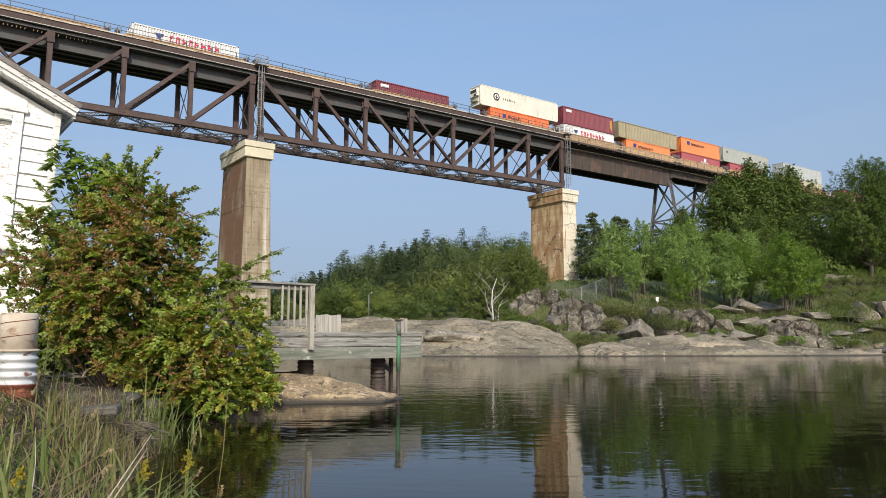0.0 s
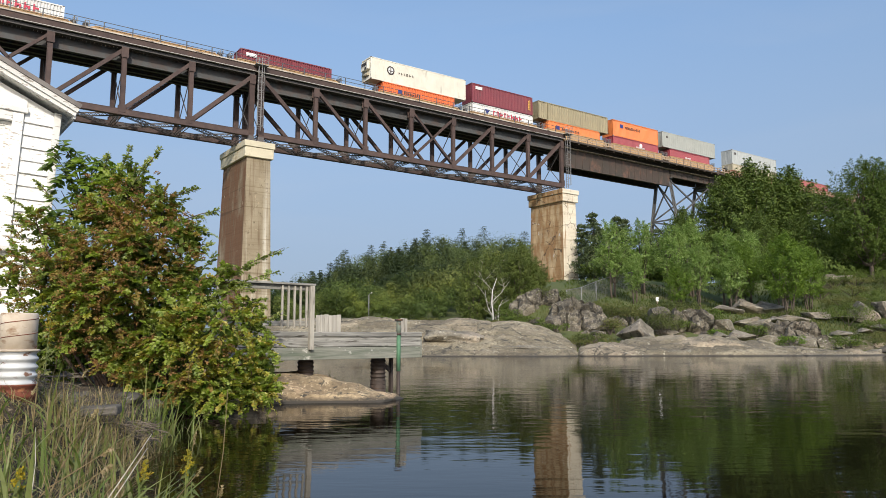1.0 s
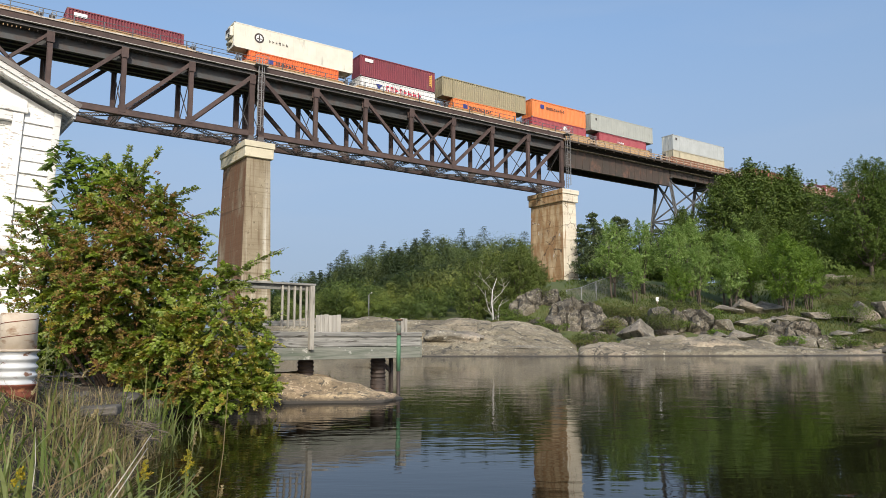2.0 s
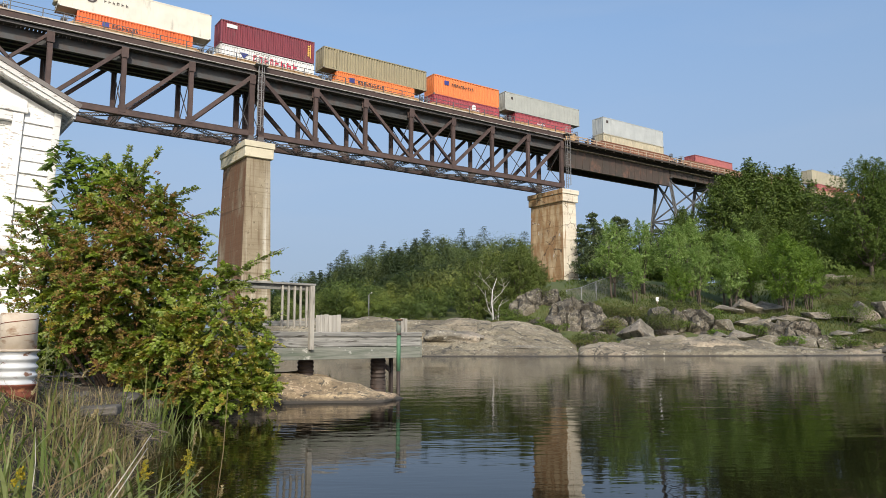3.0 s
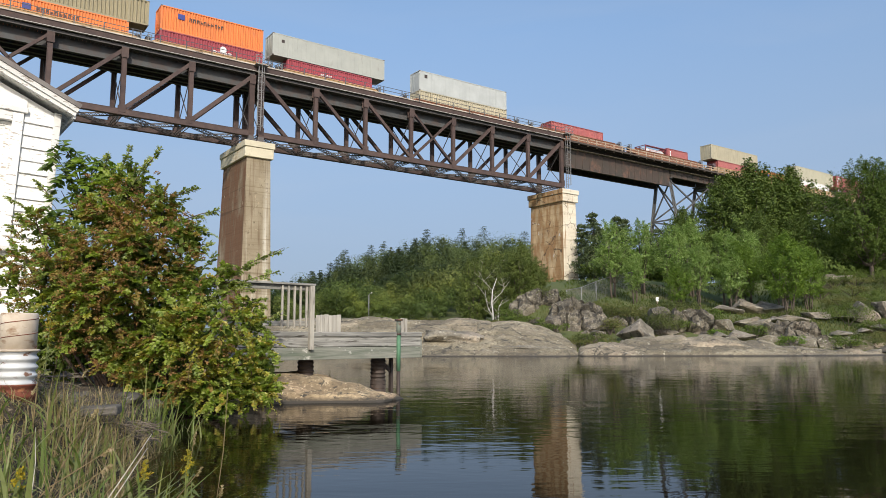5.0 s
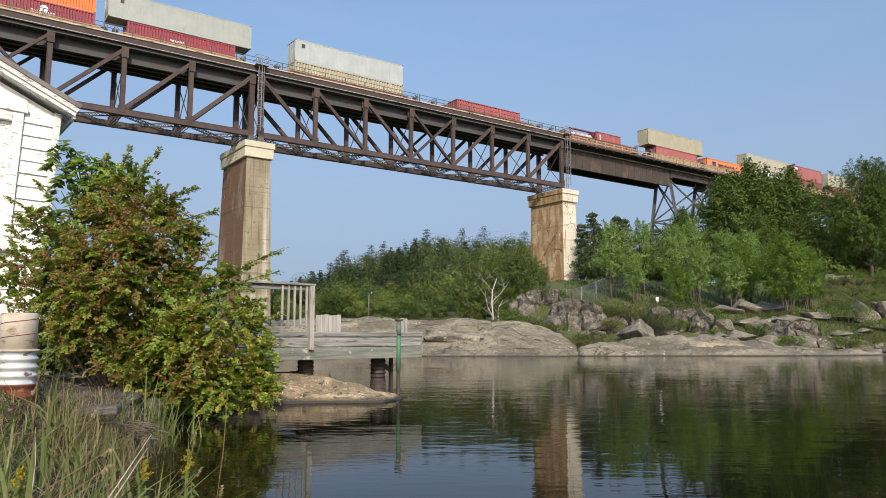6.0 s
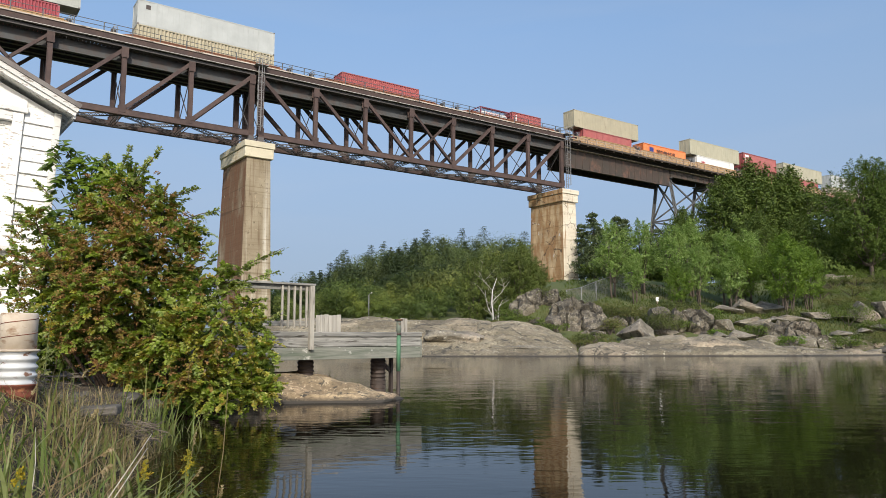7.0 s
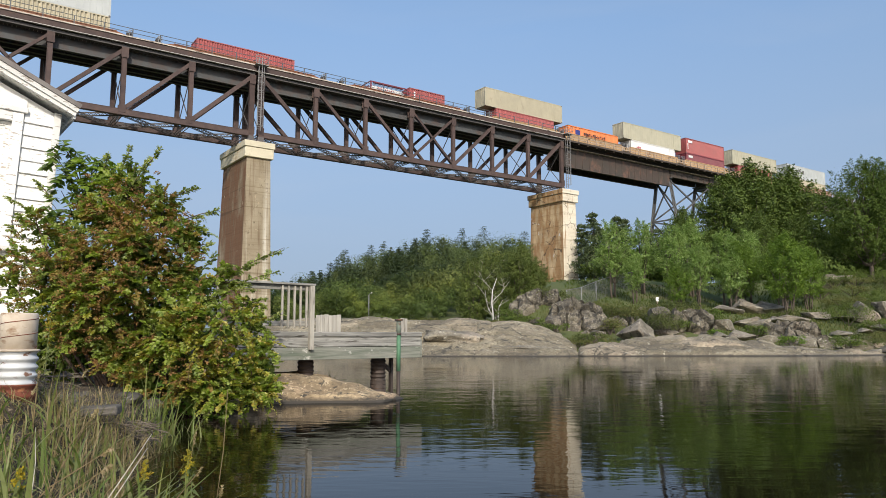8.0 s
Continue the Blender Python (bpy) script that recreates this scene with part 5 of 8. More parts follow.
# ---- far bank: rock ----
def ledge(name, x0, x1, y0, y1, lift, seed, label, step=0.125, swell=0.0):
    """A bare whaleback of granite that rises from the water and dips under the turf at its edges."""
    xs, ys = axis((x0, x1, step)), axis((y0, y1, step))
    vs = []
    for y in ys:
        for x in xs:
            u, v = (x - x0) / (x1 - x0) * 2 - 1, (y - y0) / (y1 - y0) * 2 - 1
            wob = 0.22 * noise.noise((x * 0.5, y * 0.5, seed)) + 0.08 * noise.noise((x * 1.6, y * 1.6, seed))
            m = smoothstep(0.0, 0.22, 1 - max(abs(u) ** 1.5, abs(v)) + wob)
            lines = noise.noise((x * 0.33 + 0.5 * y, y * 1.3 - 0.25 * x, seed + 5))
            crack = -0.20 * (1 - smoothstep(0.0, 0.035, abs(lines)))
            q = 3.0 * noise.noise((x * 0.17 + 0.1 * y, y * 0.42, seed + 9))
            step_ = 0.42 * (math.floor(q) + smoothstep(0.80, 1.0, q - math.floor(q))) / 3.0 + 0.1
            rough = 0.09 * noise.fractal((x * 0.9, y * 0.9, seed), 0.8, 2.1, 6)
            vs.append((x, y, height(x, y) + (lift + swell * (1 - u * u)) * m - 0.25 * (1 - m) + (crack + step_ + rough) * m))
    n = len(xs)
    fs = [(j * n + i, j * n + i + 1, (j + 1) * n + i + 1, (j + 1) * n + i) for j in range(len(ys) - 1) for i in range(n - 1)]
    return solid(name, Build().add(vs, fs, True), M_ROCK, label, "rock", kind="structure")


ledge("rock_ledge_1", -13.0, 9.2, 44.3, 52.5, 0.28, 11, "broad bare granite shore ledge with cracks and stains")
ledge("rock_ledge_2", 8.4, 13.6, 45.0, 48.4, 0.12, 12, "low granite slab at the waterline", swell=0.35)
ledge("rock_ledge_3", 11.6, 23.5, 45.6, 50.6, 0.25, 13, "broad smooth granite shore ledge", swell=0.25)
ledge("rock_ledge_4", 19.0, 29.5, 46.0, 50.0, 0.18, 14, "low granite shore ledge running out to the water")
ledge("rock_ledge_5", -14.0, 3.0, 51.0, 58.0, 0.2, 15, "bare granite crest above the shore ledge")
ledge("rock_ledge_6", 25.0, 38.0, 52.5, 56.5, 0.25, 16, "flat granite outcrop in the turf")
ledge("rock_ledge_7", 41.4, 45.8, 77.2, 78.8, 0.12, 17, "granite shelf at the edge of the upper lawn")

ledge("rock_ledge_8", 1.6, 8.8, 46.4, 51.0, 0.22, 18, "smooth granite slab lying on the shore ledge", swell=0.2)
ledge("rock_ledge_9", -9.5, 1.2, 47.2, 51.6, 0.20, 19, "long cracked granite slab on the shore ledge")
ledge("rock_ledge_10", 14.5, 20.5, 47.4, 50.4, 0.45, 20, "rounded granite hump on the shore ledge", swell=0.25)

BOULDERS = [boulder_mesh("boulder", i, M_BOULDER) for i in range(6)]
CRAGS = [boulder_mesh("crag_block", i + 10, M_CRAG, 18) for i in range(6)]


def boulder(x, y, w, d, h, kind, turn=0.0, lift=0.0, label="grey weathered granite boulder on the bank"):
    ob = solid("boulder", CRAGS[kind] if "dark" in label else BOULDERS[kind], None, label, "boulder", None, "boulders on the far bank")
    ob.matrix_basis = Matrix.Translation((x, y, height(x, y) + h * 0.16 + lift)) @ Matrix.Rotation(turn, 4, "Z") @ Matrix.Diagonal((w * 1.15, d * 1.2, h * (1.2 if lift > 0.05 else 0.85), 1))
    return ob


def facets(p, size, seed):
    """Flat tilted joint faces with open cracks between: how far the rock stands out at p."""
    q = Vector((p[0] / size + seed * 7.3, p[1] / size, p[2] / size * 0.9))
    q += 0.18 * noise.noise_vector(q * 1.3)
    dist, pts = noise.voronoi(q)
    h = noise.cell_vector(pts[0] * 5.17)
    tilt = (q - pts[0]).dot(Vector((h.y - 0.5, 0, h.z - 0.5))) * 1.1
    crack = 1 - smoothstep(0.0, 0.16, dist[1] - dist[0])
    return size * (0.48 * h.x + tilt * 0.7) - 0.24 * size * crack


def crag(label, x0, x1, y, foot, tops, depth, seed, size=0.8):
    """A broken rock face leaning on the slope: fractured joint faces, a rough weathered top."""
    step = 0.085
    nx_, front, back = int((x1 - x0) / step), 30, 16
    vs = []
    for j in range(front + back + 1):
        for i in range(nx_ + 1):
            x = x0 + (x1 - x0) * i / nx_
            edge = smoothstep(0.0, 0.10, min(i, nx_ - i) / nx_)
            top = foot + (lerp_table(x, tops) - foot) * (0.35 + 0.65 * edge)
            if j <= front:
                f = j / front
                p = Vector((x, y + 0.9 + (0.30 + 0.12 * f) * (top - foot) * f, foot - 0.6 + (top - foot + 0.6) * f))
                way = Vector((0, -0.95, 0.25 + 0.5 * f))
            else:
                f = (j - front) / back
                p = Vector((x, y + 0.9 + 0.42 * (top - foot) + f * depth, top - 0.55 * f * f * (top - foot)))
                way = Vector((0, -0.5 * (1 - f), 0.9))
            out = facets(p, size * 1.35, seed) + 0.16 * facets(p * 2.3, size * 1.6, seed + 3) + 0.10 * noise.fractal(p * 2.4, 1.0, 2.0, 4)
            vs.append(p + way * (out - 0.25) * (0.35 + 0.65 * edge) + Vector((0.18 * noise.noise(p * 1.7), 0, 0)))
    n = nx_ + 1
    fs = [(j * n + i, j * n + i + 1, (j + 1) * n + i + 1, (j + 1) * n + i) for j in range(front + back) for i in range(nx_)]
    return solid("rock_crag", Build().add(vs, fs), M_CRAG, label, "rock", None, "crags on the far bank")


crag("dark fractured granite crag below the bridge pier", 7.9, 12.9, 53.6, 1.2, [(7.9, 3.1), (9.0, 4.0), (10.4, 4.2), (11.4, 3.8), (12.9, 2.8)], 2.4, 3, 1.0)
crag("low broken crag at the foot of the bridge pier", 5.0, 9.8, 57.0, 2.4, [(5.0, 3.6), (6.2, 4.5), (7.6, 4.9), (9.8, 4.8)], 2.4, 8, 0.9)
crag("broken granite outcrop with pale lichen on the bank", 12.0, 15.2, 55.2, 1.6, [(12.0, 2.5), (13.6, 2.9), (15.2, 2.4)], 1.6, 12, 0.8)
crag("jointed granite outcrop with a dark undercut face", 15.2, 21.0, 53.4, 0.8, [(15.2, 2.7), (16.6, 3.1), (18.6, 3.2), (21.0, 2.5)], 2.6, 17, 1.0)
crag("low jointed outcrop among grass and shrubs", 23.0, 28.2, 51.8, 0.6, [(23.0, 1.8), (25.0, 2.3), (27.0, 2.1), (28.2, 1.4)], 2.0, 23, 0.8)

CLIFF = "dark fractured granite block below the bridge pier"
SLAB = "pale leaning granite slab on the bank"
for x, y, w, d, h, k, turn, lift, lab in (
        (8.2, 54.6, 1.2, 1.2, 1.5, 3, 0.9, 0.1, CLIFF), (7.2, 55.4, 1.1, 1.0, 1.0, 0, 1.9, 0.0, CLIFF), (11.4, 53.6, 1.4, 1.1, 0.9, 4, 1.3, 0.0, CLIFF),
        (13.7, 51.6, 2.9, 1.9, 2.2, 1, 0.5, 0.2, SLAB), (16.4, 54.6, 2.2, 1.7, 1.2, 2, 2.6, 0.0, SLAB)):
    boulder(x, y, w, d, h, k, turn, lift, lab)
for x, y, w, d, h, k, turn in (
        (18.2, 55.6, 1.5, 1.2, 1.3, 3, 0.4), (21.6, 56.2, 2.2, 1.5, 1.5, 4, 1.7), (19.8, 52.3, 1.6, 1.3, 1.2, 5, 0.9),
        (21.3, 52.0, 2.0, 1.5, 1.5, 1, 2.1), (23.2, 52.6, 1.8, 1.4, 1.2, 2, 0.1), (25.6, 52.0, 2.2, 1.6, 1.3, 3, 1.3), (27.0, 51.6, 1.5, 1.2, 1.2, 4, 0.6),
        (28.6, 53.4, 2.6, 1.8, 1.4, 0, 1.9), (27.6, 66.5, 3.8, 2.6, 2.6, 5, 0.4), (30.2, 67.2, 4.2, 2.6, 2.4, 1, 1.6), (30.2, 54.8, 2.4, 1.7, 1.1, 2, 2.5),
        (36.0, 62.0, 3.2, 2.2, 3.0, 3, 0.3), (38.8, 63.4, 3.6, 2.4, 3.2, 4, 1.1), (41.4, 64.6, 3.0, 2.4, 1.8, 0, 2.2), (31.0, 50.4, 1.8, 1.4, 1.0, 5, 1.4),
        (32.8, 51.2, 2.2, 1.4, 0.9, 1, 0.2), (29.3, 49.9, 1.5, 1.1, 0.8, 2, 0.8), (16.8, 50.9, 1.3, 1.0, 0.9, 3, 1.5), (10.4, 51.4, 1.5, 1.2, 1.0, 4, 2.8),
        (33.5, 58.0, 1.8, 1.3, 0.8, 5, 0.9), (29.3, 61.0, 3.6, 2.2, 1.1, 3, 0.2), (32.0, 62.5, 3.6, 2.2, 1.0, 4, 1.1), (24.3, 57.0, 2.6, 1.8, 1.3, 0, 2.0), (27.2, 59.5, 2.8, 1.8, 1.1, 5, 0.7),
        (34.6, 62.0, 4.6, 2.4, 0.9, 1, 0.1), (35.8, 59.6, 3.2, 2.0, 1.0, 2, 1.9), (28.3, 54.0, 2.4, 1.6, 1.3, 3, 2.7), (29.7, 52.3, 2.2, 1.6, 1.4, 0, 0.5), (26.3, 53.0, 2.6, 1.6, 1.5, 4, 1.5), (24.0, 62.0, 3.4, 2.0, 1.3, 5, 0.3), (37.6, 57.0, 3.0, 2.0, 1.1, 2, 0.9), (31.6, 57.2, 2.4, 1.6, 0.9, 1, 2.2),
        (24.2, 57.6, 3.0, 1.8, 1.4, 2, 0.5), (6.5, 57.8, 2.0, 1.6, 1.6, 0, 1.2), (17.4, 62.0, 1.8, 1.2, 0.9, 1, 2.0)):
    boulder(x, y, w, d, h, k, turn)

M_SLAB = granite("slab_granite", 1.2, False, 0.80, 0.60, 0.57)
for x, y, z, w, d, h, turn, seed in ((0.7, 48.0, 1.05, 5.4, 3.4, 1.15, 0.06, 31), (-4.2, 47.5, 0.80, 5.0, 2.8, 1.0, -0.05, 32), (5.0, 46.9, 0.42, 5.6, 2.4, 0.70, 0.03, 33)):
    me = boulder_mesh("granite_slab", seed, M_SLAB, 34, 0.05, 0.03, 4, True)
    me.transform(Matrix.Diagonal((w, d, h, 1)))
    solid("granite_slab", me, None, "flat tan granite slab with an undercut front on the shore ledge", "rock", Matrix.Translation((x, y, z)) @ Matrix.Rotation(turn, 4, "Z") @ Matrix.Rotation(0.05, 4, "Y"), "slabs on the shore ledge")

# ---- far bank: trees ----
sapling = broadleaf("young_maple", "young light green maple on the grassy bank", 8.6, 2.9, 2.2, 105, 120, 0.125, LEAF_LIGHT, BARK, 21, "tall", 2, "young trees on the bank")
stand(sapling, 16.9, 72.0, 0.86, 0.3)
for x, y, s, turn in ((20.3, 73.5, 0.98, 1.4), (22.6, 71.0, 0.95, 2.6), (25.4, 74.0, 1.04, 3.5), (28.2, 72.0, 1.0, 5.2), (31.2, 73.5, 0.96, 0.9), (24.0, 68.0, 0.80, 4.4), (26.8, 67.0, 0.74, 2.0), (18.4, 69.5, 0.62, 3.0)):
    copy_thing(sapling, at(x, y, s, turn))
ash = broadleaf("young_ash", "rounded mid-green young tree with several slender trunks", 7.4, 1.7, 2.45, 125, 120, 0.125, LEAF_MID, BARK, 22, "round", 4, "young trees on the bank")
stand(ash, 30.6, 64.2, 0.93, 0.2)
for x, y, s, turn in ((32.6, 69.5, 1.0, 2.2), (21.6, 66.5, 0.55, 1.0), (29.0, 70.5, 0.9, 4.0), (35.5, 70.5, 0.85, 5.1)):
    copy_thing(ash, at(x, y, s, turn))
oak = broadleaf("oak_tree", "large dark green broadleaf tree with a wide crown", 17.0, 3.6, 6.6, 210, 98, 0.305, LEAF_DARK, BARK, 23, "oak", 1, "large trees on the bank")
stand(oak, 43.5, 100.0, 0.97, 0.5)
for x, y, s, turn in ((40.3, 101.0, 0.90, 2.0), (48.6, 100.5, 0.96, 3.3), (54.5, 99.0, 0.55, 4.6), (62.5, 96.0, 1.06, 0.1), (68.0, 99.0, 1.0, 2.8), (45.0, 90.0, 0.5, 2.5), (38.5, 88.0, 0.5, 4.0), (76.0, 104.0, 1.0, 1.7), (85.0, 106.0, 1.05, 3.9), (33.0, 98.0, 0.6, 0.8), (95.0, 112.0, 1.1, 0.4), (70.0, 84.0, 0.8, 3.0)):
    copy_thing(oak, at(x, y, s, turn))
tall = broadleaf("tall_maple", "tall broadleaf tree with a clear trunk and open crown", 15.5, 4.0, 5.4, 280, 150, 0.19, LEAF_TALL, BARK, 27, "round", 1, "large trees on the bank")
stand(tall, 50.8, 85.5, 0.94, 0.5)
copy_thing(tall, at(58.5, 84.0, 0.86, 2.2))
spruce = conifer("spruce", "dark green spruce on the wooded plateau", 11.0, 4.4, LEAF_NEEDLE, BARK, 24, 46, 0.34, "conifers")
stand(spruce, 22.4, 107.0, 0.98, 0)
for x, y, s, turn in ((21.6, 112.0, 0.9, 1.0), (24.4, 112.0, 0.86, 2.0), (25.6, 106.0, 0.96, 3.0), (27.8, 110.0, 0.98, 4.0), (30.2, 106.0, 0.78, 5.0), (33.4, 112.0, 0.85, 0.7)):
    copy_thing(spruce, at(x, y, s, turn))
alder = broadleaf("alder", "dense olive-green tree behind the bare birch", 5.6, 0.6, 2.0, 110, 110, 0.11, LEAF_OLIVE, BARK, 25, "round", 3, "trees beside the pier")
stand(alder, 2.6, 62.0, 0.98, 0.0)
for x, y, s, turn in ((4.6, 63.0, 1.0, 1.1), (6.6, 62.4, 0.9, 2.2), (7.2, 66.0, 1.0, 3.1), (9.0, 70.0, 0.95, 5.5), (3.6, 66.5, 1.1, 4.0)):
    copy_thing(alder, at(x, y, s, turn))


def bare_birch(x, y):
    """A dead white birch: forked trunk and bare branches."""
    ob = thing("bare_birch", "dead white birch with bare forked branches", "tree", at(x, y))
    rng = random.Random(4)

    def limb(p, d, length, r, depth):
        pts, rad = [Vector(p)], [r]
        for i in range(4):
            d = (d + Vector((rng.gauss(0, 0.19), rng.gauss(0, 0.19), 0.05))).normalized()
            pts.append(pts[-1] + d * length / 4)
            rad.append(r * (1 - 0.17 * (i + 1)))
        part("trunk" if depth == 3 else "branch", Build().tube(pts, rad, 6, False), BARK_PALE, ob)
        if depth:
            for i in range(3):
                q = pts[1 + i]
                side = Vector((rng.choice((-1, 1)) * rng.uniform(0.3, 1.0), rng.uniform(-0.5, 0.5), rng.uniform(0.3, 1.0))).normalized()
                limb(q, side, length * rng.uniform(0.5, 0.7), rad[1 + i] * 0.55, depth - 1)
    limb((0, 0, -0.2), Vector((-0.02, 0, 1)), 4.1, 0.072, 3)
    limb((0.1, 0, -0.2), Vector((0.25, 0, 1)), 2.6, 0.036, 2)


bare_birch(3.95, 57.0)

# Low growth between the rocks.
def shrub_thing(name, label, x, y, w, h, n, mat, seed, leaf=0.10, group="shrubs on the bank"):
    rng = np.random.default_rng(seed)
    cs, fs = [], []
    for i in range(n):
        a, r = rng.uniform(0, 2 * math.pi), w * math.sqrt(rng.random()) * 0.5
        c = (r * math.cos(a), r * math.sin(a) * 0.8, h * (0.25 + 0.5 * rng.random() * (1 - (r / w) ** 2)))
        p, f = clump(c, h * rng.uniform(0.26, 0.42), 78, rng, 0.8)
        p[:, 2] = np.maximum(p[:, 2], 0.03)
        cs.append(p), fs.append(f)
    ob = thing(name, label, "shrub", at(x, y), group)
    st = Build()
    for i in range(6):
        a = i * 1.05
        st.tube([(0, 0, -0.1), (0.2 * w * math.cos(a), 0.2 * w * math.sin(a), 0.35 * h), (0.33 * w * math.cos(a), 0.3 * w * math.sin(a), 0.7 * h)], [0.04, 0.025, 0.01], 5, False)
    part("branchwork", st, BARK, ob)
    part("foliage", quads_mesh("foliage", leaves(np.concatenate(cs), np.concatenate(fs), leaf, rng), mat), None, ob)
    return ob


